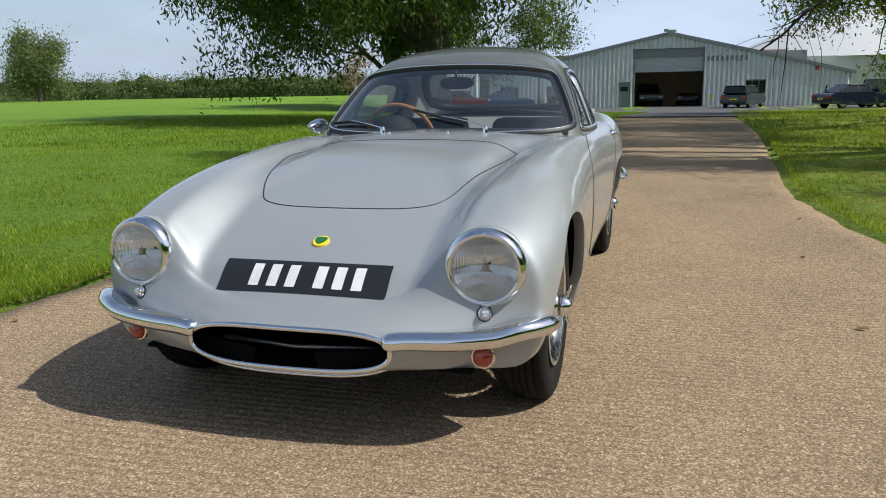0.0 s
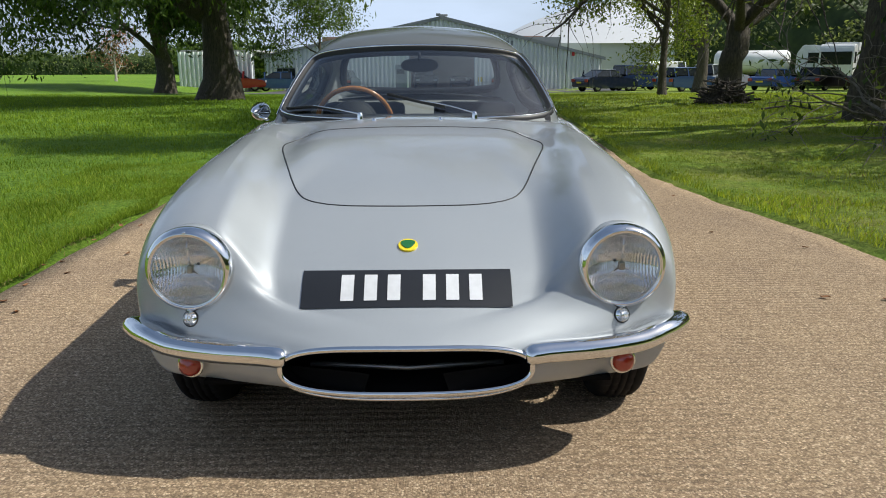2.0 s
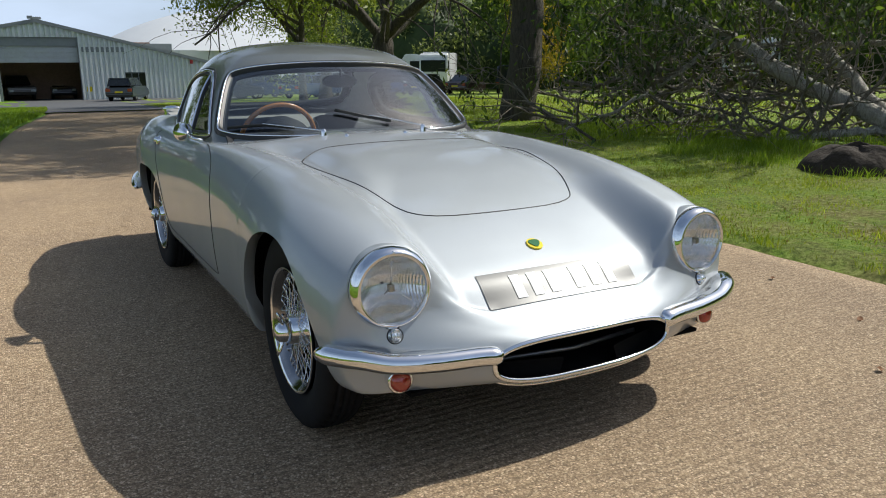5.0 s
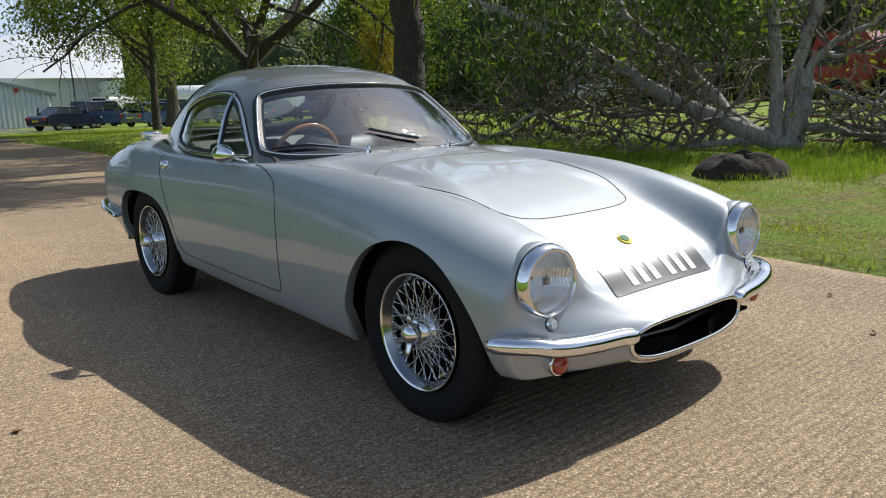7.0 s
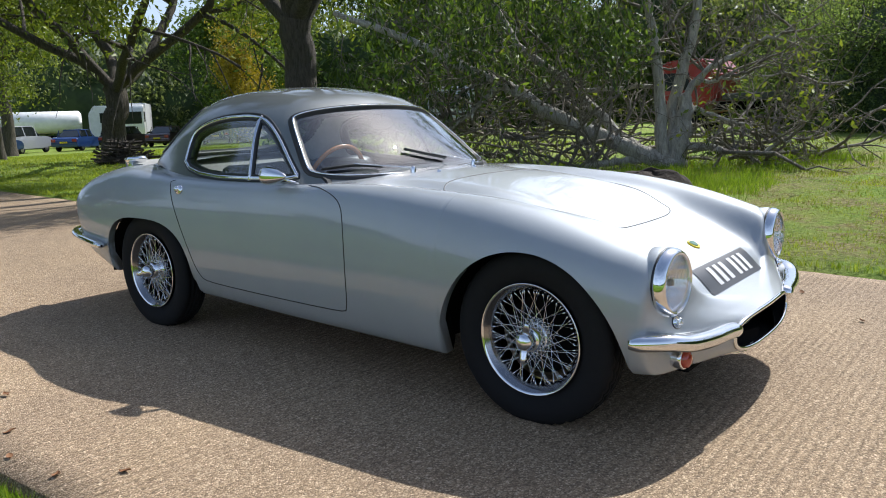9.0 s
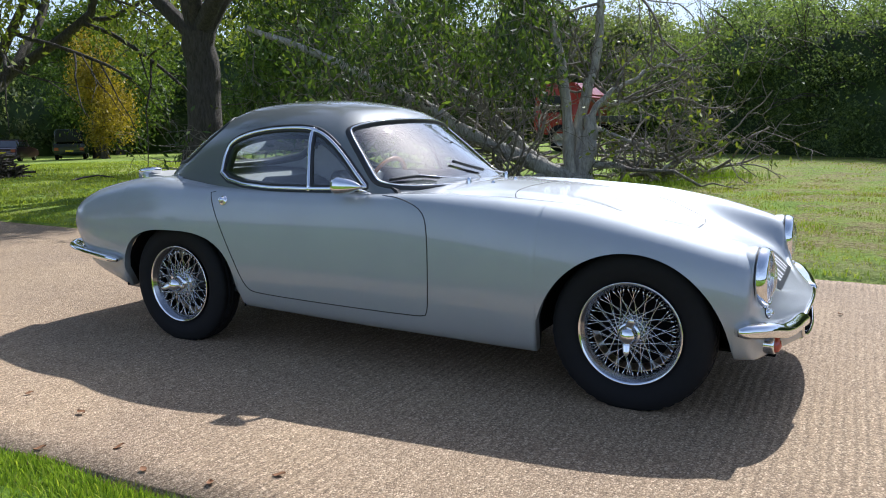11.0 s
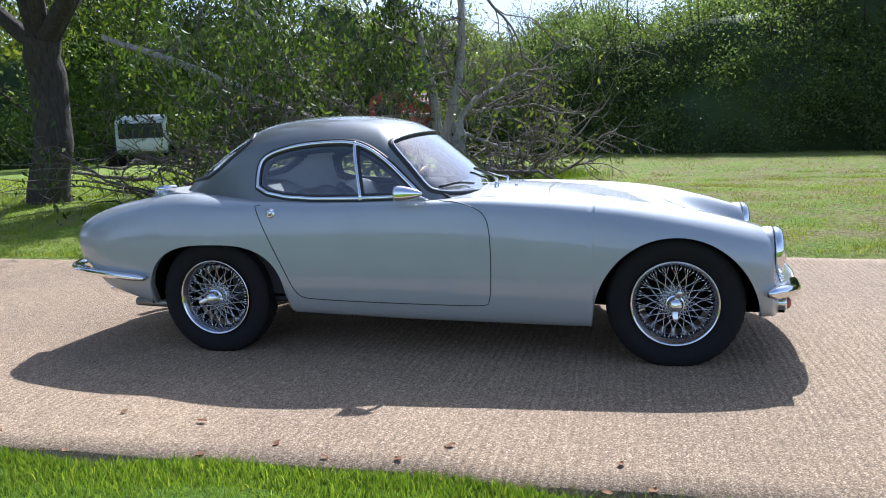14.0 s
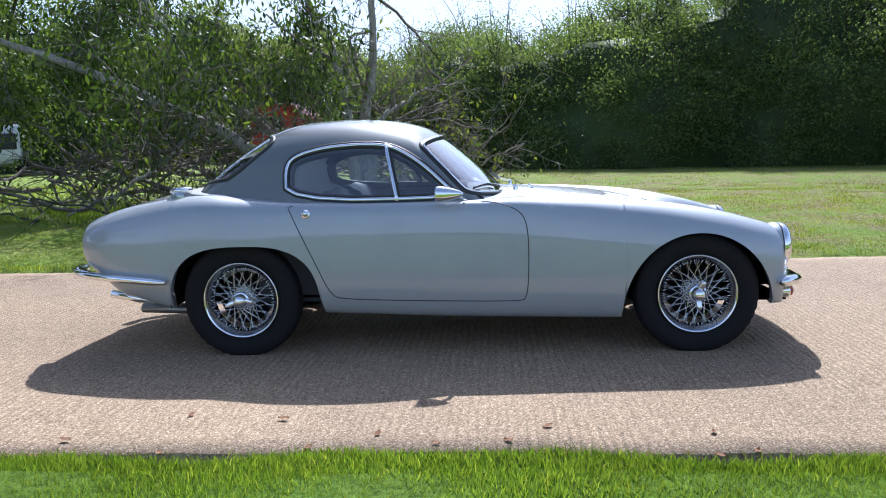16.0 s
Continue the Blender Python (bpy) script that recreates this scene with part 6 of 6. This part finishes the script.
LITTER = [litter_leaf(i) for i in range(3)]
rng = np.random.default_rng(3)
spots = [(-0.65, -1.59), (-0.28, -1.72), (-1.05, -1.52), (0.20, -1.82), (-0.5, -1.85), (0.9, -1.75), (-1.4, -1.80), (-1.09, 1.73), (-0.7, 2.1), (-2.4, 1.9), (1.8, 1.2), (2.2, -1.4), (0.35, -1.66), (1.4, 1.7)]
spots += [(rng.uniform(-6, 2.5), s * rng.uniform(1.75, 2.0)) for s in (-1, 1, -1, -1, 1, -1, -1, 1, -1, -1)]
spots += [(rng.uniform(-3.2, 2.6), -1.90 - 0.5 * rng.random() ** 2) for _ in range(30)]
for i, (x, y) in enumerate(spots):
    lf = part("dead_leaf", LITTER[i % 3], m=pose(x, y, 0.006, rng.uniform(-10, 10), rng.uniform(-10, 10), rng.uniform(0, 360)))
    tagged(lf, "small curled brown dead leaf on the ground", "leaf", "fallen leaves")


# ---- grass ----
def blades(name, label, n, x_lo, x_hi, y_of, tall, wide, mat, seed, clump=0.0):
    """Upright blades over a patch; y_of gives their y from x and a chance."""
    rng = np.random.default_rng(seed)
    x = rng.uniform(x_lo, x_hi, n)
    y = y_of(x, rng.random(n))
    if clump:
        k = np.array([noise.noise((a * clump, b * clump, 2.0)) for a, b in zip(x, y)])
        keepm = rng.random(n) < np.clip(0.5 + k * 1.4, 0.05, 1)
        x, y = x[keepm], y[keepm]
        n = len(x)
    z = lie(x, y) + 0.005
    h = tall * rng.uniform(0.45, 1.25, n)
    a = rng.uniform(0, 2 * math.pi, n)
    lean = rng.uniform(0.1, 0.75, n) * h
    la = rng.uniform(0, 2 * math.pi, n)
    wx, wy = np.cos(a) * wide * 0.5, np.sin(a) * wide * 0.5
    lx, ly = np.cos(la) * lean, np.sin(la) * lean
    v = np.stack([np.stack([x - wx, y - wy, z], 1), np.stack([x + wx, y + wy, z], 1), np.stack([x + wx * 0.8 + lx * 0.35, y + wy * 0.8 + ly * 0.35, z + h * 0.6], 1),
                  np.stack([x - wx * 0.8 + lx * 0.35, y - wy * 0.8 + ly * 0.35, z + h * 0.6], 1), np.stack([x + lx, y + ly, z + h * 0.97], 1)], 1).reshape(-1, 3)
    b = np.arange(n)[:, None] * 5
    me = mesh_of(name, v, [np.concatenate([b, b + 1, b + 2, b + 3], 1), np.concatenate([b + 3, b + 2, b + 4], 1)], mat)
    tagged(part(name, me), label, "grass", kind="stuff")


blades("grass", "bright green lawn grass along the concrete edge", 110000, -4.5, 4.2, lambda x, q: right_edge(x) + 0.03 + 0.05 * np.sin(x * 5.3) * np.sin(x * 2.1) - 1.3 * q**1.5, 0.040, 0.004, BLADE, 1)
blades("grass", "paler tufts in the lawn grass", 16000, -4.5, 4.2, lambda x, q: right_edge(x) + 0.02 - 1.2 * q, 0.052, 0.005, BLADE_PALE, 20, 5.0)
blades("dry_grass", "dry straw and dead blades along the concrete edge", 9000, -4.5, 4.2, lambda x, q: right_edge(x) + 0.09 - 0.42 * q, 0.022, 0.004, BLADE_DRY, 18, 2.2)
blades("grass", "bright green field grass", 90000, -14, 3.5, lambda x, q: right_edge(x) - 0.4 - 9 * q**1.4, 0.055, 0.008, BLADE, 2)
blades("grass", "rough green verge grass beyond the drive", 46000, -14, 7, lambda x, q: left_edge(x) + 0.0 + 5.0 * q**1.2, 0.04, 0.008, BLADE, 3, 1.5)
blades("grass", "dry straw in the mown verge", 66000, -2.5, 9, lambda x, q: left_edge(x) + 0.1 + 8 * q, 0.032, 0.008, BLADE_DRY, 4, 0.6)
blades("grass", "green verge grass beside the trees", 60000, -14, -0.5, lambda x, q: left_edge(x) + 0.0 + 5.5 * q**1.2, 0.045, 0.008, BLADE_PALE, 17)
blades("grass", "patchy verge grass in the sun", 60000, -2.5, 7, lambda x, q: left_edge(x) + 0.02 + 6.5 * q**1.1, 0.045, 0.008, BLADE_PALE, 19, 2.4)
blades("tall_grass", "long rough grass round the fallen tree", 15000, -6.8, -0.2, lambda x, q: 6.2 + 3.0 * q + 0.13 * x, 0.13, 0.007, BLADE, 5, 1.4)
blades("tall_grass", "long rough grass round the stump", 9000, -3.6, 0.1, lambda x, q: 5.0 + 1.6 * q, 0.11, 0.007, BLADE, 15, 1.6)
blades("tall_grass", "rough grass at the foot of the bare branches", 5000, -1.6, 0.6, lambda x, q: 9.0 + 1.6 * q, 0.20, 0.008, BLADE, 16, 0.9)
blades("grass", "field grass farther off", 60000, -34, -8, lambda x, q: right_edge(x) - 18 * q**1.2, 0.08, 0.02, BLADE, 6)
blades("grass", "grass under the trees", 40000, -34, -8, lambda x, q: left_edge(x) + 14 * q, 0.07, 0.022, BLADE_PALE, 7)
blades("grass", "mown grass before the thicket", 26000, -8, 14, lambda x, q: 6 + 20 * q, 0.045, 0.02, BLADE_PALE, 8, 0.4)
blades("grass", "dry mown grass before the thicket", 34000, -8, 16, lambda x, q: 3.2 + 22 * q, 0.035, 0.016, BLADE_DRY, 9, 0.35)


# ---- buildings ----
def sheet_material(name, colour, axis, pitch):
    """Painted profiled steel: the ribs are built, so only dirt and fading here."""
    return plain(name, colour, 0.55, grain=6, vary=0.10)


CLAD = sheet_material("grey_green_cladding", (0.66, 0.70, 0.69), "y", 0.3)
CLAD_DARK = plain("grey_trim", (0.22, 0.24, 0.25), 0.5)
ROOF_SHEET = plain("grey_roof_sheet", (0.34, 0.34, 0.33), 0.7)
SHUTTER = plain("pale_shutter", (0.46, 0.49, 0.51), 0.5)
FABRIC = plain("white_fabric", (0.54, 0.55, 0.56), 0.6, grain=2, vary=0.04)
DARK_GLASS = plain("dark_window_glass", (0.012, 0.015, 0.018), 0.12)
INNER = plain("dim_interior_wall", (0.30, 0.20, 0.15), 0.9, grain=8, vary=0.3)
G = -0.85


def ribbed(name, mat, y0, y1, top_of, x, z0, pitch=0.34, depth=0.12, holes=()):
    """A ribbed wall in the plane x, facing +x: one strip for each rib, left out where a hole is."""
    v, f = [], []
    n = int(round((y1 - y0) / pitch))
    for i in range(n):
        a = y0 + (y1 - y0) * i / n
        w = (y1 - y0) / n
        for q0, q1, da, db in ((0.0, 0.18, 0.0, depth), (0.18, 0.5, depth, depth), (0.5, 0.68, depth, 0.0), (0.68, 1.0, 0.0, 0.0)):
            ya, yb = a + q0 * w, a + q1 * w
            spans = [(z0, None)]
            for h0, h1, hz0, hz1 in holes:
                if ya >= h0 - 0.01 and yb <= h1 + 0.01:
                    spans = [s for s in ((z0, hz0), (hz1, None)) if s[1] is None or s[1] > s[0] + 0.02]
            for s0, s1 in spans:
                ta, tb = (top_of(ya), top_of(yb)) if s1 is None else (s1, s1)
                if ta <= s0:
                    continue
                b = len(v)
                v += [(x + da, ya, s0), (x + db, yb, s0), (x + db, yb, tb), (x + da, ya, ta), (x - 0.02, ya, s0), (x - 0.02, yb, s0), (x - 0.02, yb, tb), (x - 0.02, ya, ta)]
                f += [(b, b + 1, b + 2, b + 3), (b + 4, b, b + 3, b + 7), (b + 1, b + 5, b + 6, b + 2), (b + 5, b + 4, b + 7, b + 6), (b + 3, b + 2, b + 6, b + 7), (b + 1, b, b + 4, b + 5)]
    v, back = np.unique(np.round(np.array(v), 4), axis=0, return_inverse=True)
    return mesh_of(name, v, back.ravel()[np.array(f)], mat, smooth=False)


BX = -60.0


def gable(y):
    return 4.72 - 0.245 * abs(y - 0.9) if y > 0.9 else 4.72 - 0.205 * abs(y - 0.9)


shop = thing("workshop", "grey profiled-steel workshop with open roller door", "building")
holes = [(-1.7, 3.5, G, 3.62), (-2.95, -1.95, G, 1.12), (6.5, 7.95, 0.05, 1.15), (-8.6, -6.9, -0.1, 0.95), (-12.4, -10.9, -0.1, 0.95)]
part("wall", ribbed("wall", CLAD, -13.3, 13.7, gable, BX, G - 0.05, holes=holes), shop, "ribbed grey steel wall")
for y0, y1, nm in ((-13.6, 0.9, "a"), (0.9, 14.0, "b")):
    za, zb = gable(y0) + 0.12, gable(y1) + 0.12
    out = [(y0, za), (y1, zb), (y1, zb - 0.10), (y0, za - 0.10)]
    part("roof", prism("roof", ROOF_SHEET, out, BX - 34, BX + 0.12, "x"), shop, "low-pitched grey sheet roof")
    out = [(y0, za + 0.03), (y1, zb + 0.03), (y1, zb - 0.22), (y0, za - 0.22)]
    part("verge_trim", prism("verge_trim", CLAD_DARK, out, BX + 0.12, BX + 0.2, "x"), shop)
part("ridge_vent", block("ridge_vent", CLAD_DARK, (0.5, 0.7, 0.16), (BX - 0.6, 1.0, 4.95), 0.03), shop)
for y in (-13.3, 13.7):
    part("side_wall", block("side_wall", CLAD, (34, 0.1, gable(y) - G), (BX - 17, y, (gable(y) + G) / 2)), shop)
part("back_wall", block("back_wall", INNER, (0.1, 27, 6), (BX - 33.9, 0.2, G + 2.4)), shop)
part("partition", block("partition", INNER, (0.1, 11, 4.6), (BX - 4.6, 1, G + 2.2)), shop)
part("shop_floor", block("shop_floor", TARMAC, (33.8, 26.8, 0.06), (BX - 17, 0.2, G + 0.0)), shop)
door = part("roller_door", block("roller_door", CLAD_DARK, (0.14, 5.2, 0.62), (BX - 0.12, 0.9, 3.30), 0.02), shop, "half-raised pale roller shutter")
for i in range(13):
    part("slat", block("slat", SHUTTER, (0.05, 5.1, 0.082), (BX - 0.16, 0.9, 2.96 - 0.088 * i), 0.012), door)
for y in (-1.72, 3.52):
    part("door_jamb", block("door_jamb", CLAD_DARK, (0.16, 0.14, 4.5), (BX + 0.02, y, G + 2.25), 0.01), shop)
pd = part("side_door", block("side_door", CLAD_DARK, (0.06, 0.96, 1.95), (BX - 0.02, -2.45, G + 0.98), 0.01), shop, "grey steel side door")
part("door_pane", block("door_pane", DARK_GLASS, (0.02, 0.6, 0.35), (BX + 0.02, -2.45, G + 1.45)), pd)
for y0, y1, z0, z1 in holes[2:]:
    wn_ = part("window", block("window", CLAD_DARK, (0.10, y1 - y0, z1 - z0), (BX - 0.06, (y0 + y1) / 2, (z0 + z1) / 2)), shop, "dark workshop window")
    for k in range(3):
        w = (y1 - y0) / 3
        part("pane", block("pane", DARK_GLASS, (0.02, w * 0.86, (z1 - z0) * 0.84), (BX + 0.01, y0 + w * (k + 0.5), (z0 + z1) / 2)), wn_)
part("sign_board", block("sign_board", CLAD_DARK, (0.03, 3.0, 0.35), (BX + 0.08, 5.2, 2.78)), shop, "faded grey sign board")
part("alarm_box", block("alarm_box", plain("red_plastic", (0.45, 0.03, 0.03), 0.4), (0.12, 0.22, 0.30), (BX + 0.1, 11.4, 1.9), 0.02), shop, "small red alarm box")
part("flood_lamp", block("flood_lamp", CLAD_DARK, (0.3, 0.35, 0.2), (BX + 0.25, 0.6, 4.95), 0.03), shop)
part("notice", block("notice", YELLOW, (0.02, 0.36, 0.36), (BX + 0.08, 3.95, -0.05)), shop, "small yellow notice")
annex = thing("annex", "low grey profiled-steel annex beside the workshop", "building")
part("wall", ribbed("wall", CLAD, -19.2, -13.5, lambda y: 2.15, BX + 3, -0.75), annex)
part("roof", block("roof", ROOF_SHEET, (24, 5.9, 0.14), (BX - 9, -16.35, 2.22)), annex)
part("side_wall", block("side_wall", CLAD, (24, 0.1, 2.95), (BX - 9, -19.2, 0.7)), annex)

hall = thing("fabric_hall", "large white fabric-roofed hall behind the workshop", "building")
hy0, hy1, hz = 8.0, 52.0, 3.6
yc, xc = (hy0 + hy1) / 2, -112.0
gu, gv = np.meshgrid(np.linspace(0, 1, 16), np.linspace(0, 2 * math.pi, 64, endpoint=False), indexing="ij")
ex, ey = np.cos(gv), np.sin(gv)
flat_out = (np.abs(ex) ** 3 + np.abs(ey) ** 3) ** (-1 / 3)
scallop = 1 + 0.012 * np.cos(gv * 24)
dome = np.stack([xc + 21 * gu * ex * flat_out, yc + 22.3 * gu * ey * flat_out, hz + 6.4 * (1 - gu**2.2) * scallop], -1).reshape(-1, 3)
part("roof", mesh_of("roof", dome, grid_faces(16, 64, close_cols=True), FABRIC), hall, "taut white curved roof")
part("wall", block("wall", FABRIC, (40, hy1 - hy0 - 0.4, hz + 1.3), (xc, yc, (hz - 1.2) / 2)), hall)
for k in range(12):
    part("seam", block("seam", SHUTTER, (0.12, 0.16, hz + 1.2), (-91.94, hy0 + 1 + k * 3.8, (hz - 1.2) / 2)), hall)
part("lean_to", block("lean_to", CLAD_DARK, (8, 10, 2.2), (-86, 9.0, 2.9)), hall, "grey flat-roofed link")
for x0, y0, w, h, c in ((-88, 62, 30, 4.0, CLAD), (-90, 88, 18, 4.6, FABRIC)):
    b2 = thing("shed", "pale sheet-metal shed beyond the parked vehicles", "building")
    part("wall", block("wall", c, (14, w, h), (x0, y0 - 20, h / 2 - 0.9)), b2)
    part("roof", prism("roof", ROOF_SHEET, [(y0 - 20 - w / 2 - 0.3, h - 0.9), (y0 - 20, h + 0.6), (y0 - 20 + w / 2 + 0.3, h - 0.9)], x0 - 7.2, x0 + 7.2, "x"), b2)


# ---- parked vehicles ----
def vehicle(label, kind, colour, at, turn, group=""):
    """A parked car, estate or van built from its side outline; its nose points to +x before turning."""
    shapes = {
        "saloon": (4.5, 1.76, [(-2.2, 0.22), (2.2, 0.2), (2.25, 0.62), (2.05, 0.78), (1.1, 0.93), (-1.5, 0.98), (-2.15, 0.94), (-2.25, 0.6)], [(1.05, 0.92), (0.35, 1.40), (-0.75, 1.43), (-1.65, 0.96)]),
        "estate": (4.6, 1.80, [(-2.25, 0.22), (2.2, 0.2), (2.28, 0.65), (2.05, 0.85), (1.05, 1.0), (-2.2, 1.02), (-2.3, 0.6)], [(1.05, 0.98), (0.4, 1.50), (-1.9, 1.52), (-2.22, 1.0)]),
        "suv": (4.6, 1.9, [(-2.25, 0.28), (2.2, 0.26), (2.28, 0.8), (2.1, 1.02), (1.05, 1.12), (-2.2, 1.14), (-2.3, 0.7)], [(1.0, 1.10), (0.45, 1.74), (-1.95, 1.76), (-2.22, 1.12)]),
        "van": (5.2, 1.95, [(-2.55, 0.28), (2.5, 0.26), (2.58, 0.85), (2.35, 1.1), (1.75, 1.25), (-2.55, 1.25), (-2.6, 0.7)], [(1.75, 1.22), (1.05, 2.0), (-2.5, 2.05), (-2.57, 1.22)]),
    }
    length, width, low, top = shapes[kind]
    m = pose(at[0], at[1], float(lie(*at)) + 0.04, 0, 0, turn)
    t = thing("parked_" + ("van" if kind == "van" else "car"), label, "van" if kind == "van" else "car", m, group)
    shade = paint("vehicle_paint", colour, 0.3, 0.3)
    part("body", prism("body", shade, rounded(low, 1), -width / 2, width / 2, "y", 0.05), t)
    cab = np.array(top)
    mid = cab.mean(0)
    zt, zb = cab[:, 1].max(), cab[:, 1].min()

    def leaned(me):
        for q in me.vertices:
            q.co.y *= 1 - 0.20 * min(1.0, max(0.0, (q.co.z - zb) / (zt - zb)))
        return me
    part("glazing", leaned(prism("glazing", DARK_GLASS, cab, -width * 0.45, width * 0.45, "y", 0.06)), t)
    xs_ = cab[cab[:, 1] > zt - 0.2][:, 0]
    part("roof", leaned(block("roof", shade, (xs_.max() - xs_.min() + 0.04, width * 0.91, 0.07), (xs_.mean(), 0, zt + 0.0), 0.032, True)), t)
    for px in (cab[0, 0] - 0.45, (xs_.max() + xs_.min()) / 2, cab[-1, 0] + 0.25):
        for s in (-1, 1):
            part("pillar", leaned(block("pillar", shade, (0.09, 0.03, zt - zb), (px, s * width * 0.447, (zt + zb) / 2))), t)
    if kind == "van":
        part("load_side", block("load_side", shade, (2.9, width * 0.88, 0.78), (-1.02, 0, 1.62), 0.05, True), t)
    for wx in (length * 0.31, -length * 0.30):
        for s in (-1, 1):
            wv, wf = lathe([(-0.09, 0.20), (-0.10, 0.29), (-0.06, 0.32), (0.06, 0.32), (0.10, 0.29), (0.09, 0.20)], 20, "y")
            wh = part("wheel", mesh_of("wheel", wv, wf, RUBBER), t, m=pose(wx, s * (width / 2 - 0.10), 0.32))
            part("rim", mesh_of("rim", *lathe([(s * 0.07, 0.21), (s * 0.095, 0.19), (s * 0.09, 0.05), (s * 0.09, 0.0)], 16, "y"), DULL_METAL), wh)
    for s in (-1, 1):
        part("tail_lamp", block("tail_lamp", AMBER, (0.06, 0.28, 0.20), (-length / 2 - 0.01, s * (width / 2 - 0.18), 0.75), 0.02), t)
        part("head_lamp", block("head_lamp", SHUTTER, (0.06, 0.30, 0.16), (length / 2 - 0.05, s * (width / 2 - 0.22), 0.68), 0.02), t)
    part("rear_plate", block("rear_plate", YELLOW, (0.02, 0.5, 0.11), (-length / 2 - 0.05, 0, 0.62)), t, "plain yellow plate")
    return t


PARK = "parked vehicles by the yard"
vehicle("dark green estate car parked by the workshop wall", "estate", (0.012, 0.02, 0.016), (-56.0, 6.1), 158, PARK)
vehicle("dark grey-green estate car with red rear lamps", "estate", (0.03, 0.045, 0.04), (-56.5, -6.6), 176, PARK)
vehicle("dark red saloon car by the annex", "saloon", (0.20, 0.012, 0.016), (-55.5, -14.6), 100, PARK)
vehicle("blue saloon car by the annex", "saloon", (0.03, 0.07, 0.17), (-57.5, -11.4), 100, PARK)
vehicle("dark blue saloon car on the edge of the yard", "saloon", (0.012, 0.018, 0.035), (-50.5, 12.0), 118, PARK)
vehicle("dark blue people carrier in the row", "suv", (0.02, 0.04, 0.10), (-53.0, 15.2), 112, PARK)
vehicle("blue hatchback car in the row", "estate", (0.03, 0.06, 0.14), (-48.5, 17.0), 120, PARK)
vehicle("silver pick-up parked in the row", "suv", (0.35, 0.37, 0.40), (-51.5, 20.3), 125, PARK)
vehicle("plain white van in the row", "van", (0.72, 0.73, 0.74), (-60.0, 19.0), 115, PARK)
vehicle("bright blue saloon car in the row", "saloon", (0.02, 0.06, 0.22), (-51.5, 24.2), 130, PARK)
vehicle("black estate car in the row", "estate", (0.012, 0.012, 0.014), (-50.5, 27.2), 125, PARK)
vehicle("dark brown saloon car in the row", "saloon", (0.05, 0.02, 0.02), (-49.5, 30.0), 128, PARK)
vehicle("dark blue van under the trees", "van", (0.012, 0.018, 0.035), (-47.5, 33.0), 140, PARK)
vehicle("small dark car standing inside the workshop", "saloon", (0.02, 0.02, 0.022), (-65.5, 2.4), 2)
vehicle("old dark car standing inside the workshop", "suv", (0.05, 0.045, 0.04), (-64.5, -0.7), 8)


def lorry(label, at, turn, cab_colour, load, load_colour, tall=1.0):
    m = pose(at[0], at[1], float(lie(*at)) + 0.04, 0, 0, turn)
    t = thing("lorry", label, "lorry", m)
    c = plain("lorry_cab_paint", cab_colour, 0.35, coat=0.5, grain=4)
    l = plain("lorry_load_paint", load_colour, 0.4, grain=3)
    cab = part("cab", prism("cab", c, rounded([(3.2, 0.6), (5.2, 0.6), (5.3, 1.6 * tall), (5.15, 3.0 * tall), (4.9, 3.3 * tall), (3.2, 3.3 * tall)], 1), -1.2, 1.2, "y", 0.06), t, "driver's cab")
    part("windscreen", block("windscreen", DARK_GLASS, (0.06, 2.1, 0.95 * tall), (5.26, 0, 2.25 * tall)), cab)
    for s in (-1, 1):
        part("side_glass", block("side_glass", DARK_GLASS, (0.9, 0.05, 0.8 * tall), (4.5, s * 1.2, 2.3 * tall)), cab)
    part("chassis", block("chassis", BLACK, (9.6, 0.9, 0.28), (0.3, 0, 0.85)), t)
    if load == "tank":
        v, f = lathe([(-3.2, 0.0), (-3.2, 0.7), (-3.0, 0.9), (2.4, 0.9), (2.6, 0.7), (2.6, 0.0)], 28, "x")
        part("tank", mesh_of("tank", v, f, l), t, "rounded tank", pose(0, 0, 2.05))
    elif load == "box":
        part("box_body", block("box_body", l, (7.2, 2.4, 2.4), (-0.8, 0, 2.25), 0.05), t)
    else:
        part("flat_bed", block("flat_bed", l, (7.4, 2.4, 0.2), (-0.8, 0, 1.15), 0.02), t)
    for wx in (4.2, -2.2, -3.4):
        for s in (-1, 1):
            wv, wf = lathe([(-0.14, 0.28), (-0.15, 0.46), (-0.10, 0.50), (0.10, 0.50), (0.15, 0.46), (0.14, 0.28)], 24, "y")
            wh = part("wheel", mesh_of("wheel", wv, wf, RUBBER), t, m=pose(wx, s * 1.08, 0.50))
            part("rim", mesh_of("rim", *lathe([(s * 0.13, 0.28), (s * 0.05, 0.22), (s * 0.12, 0.12), (s * 0.12, 0.0)], 18, "y"), DULL_METAL), wh)
    return t


lorry("white tanker lorry beyond the parked cars", (-62.0, 27.0), 60, (0.75, 0.76, 0.77), "tank", (0.78, 0.78, 0.77))
lorry("white lorry with tall cab beyond the parked cars", (-60.0, 33.5), -35, (0.75, 0.76, 0.77), "box", (0.55, 0.56, 0.58))
lorry("white lorry parked behind the fallen tree", (-25.6, 34.6), -60, (0.50, 0.51, 0.53), "flat", (0.10, 0.10, 0.10), 0.78)
lorry("red-cabbed flat-bed lorry behind the fallen tree", (-3.3, 24.2), 176, (0.30, 0.018, 0.018), "flat", (0.05, 0.05, 0.05), 0.74)
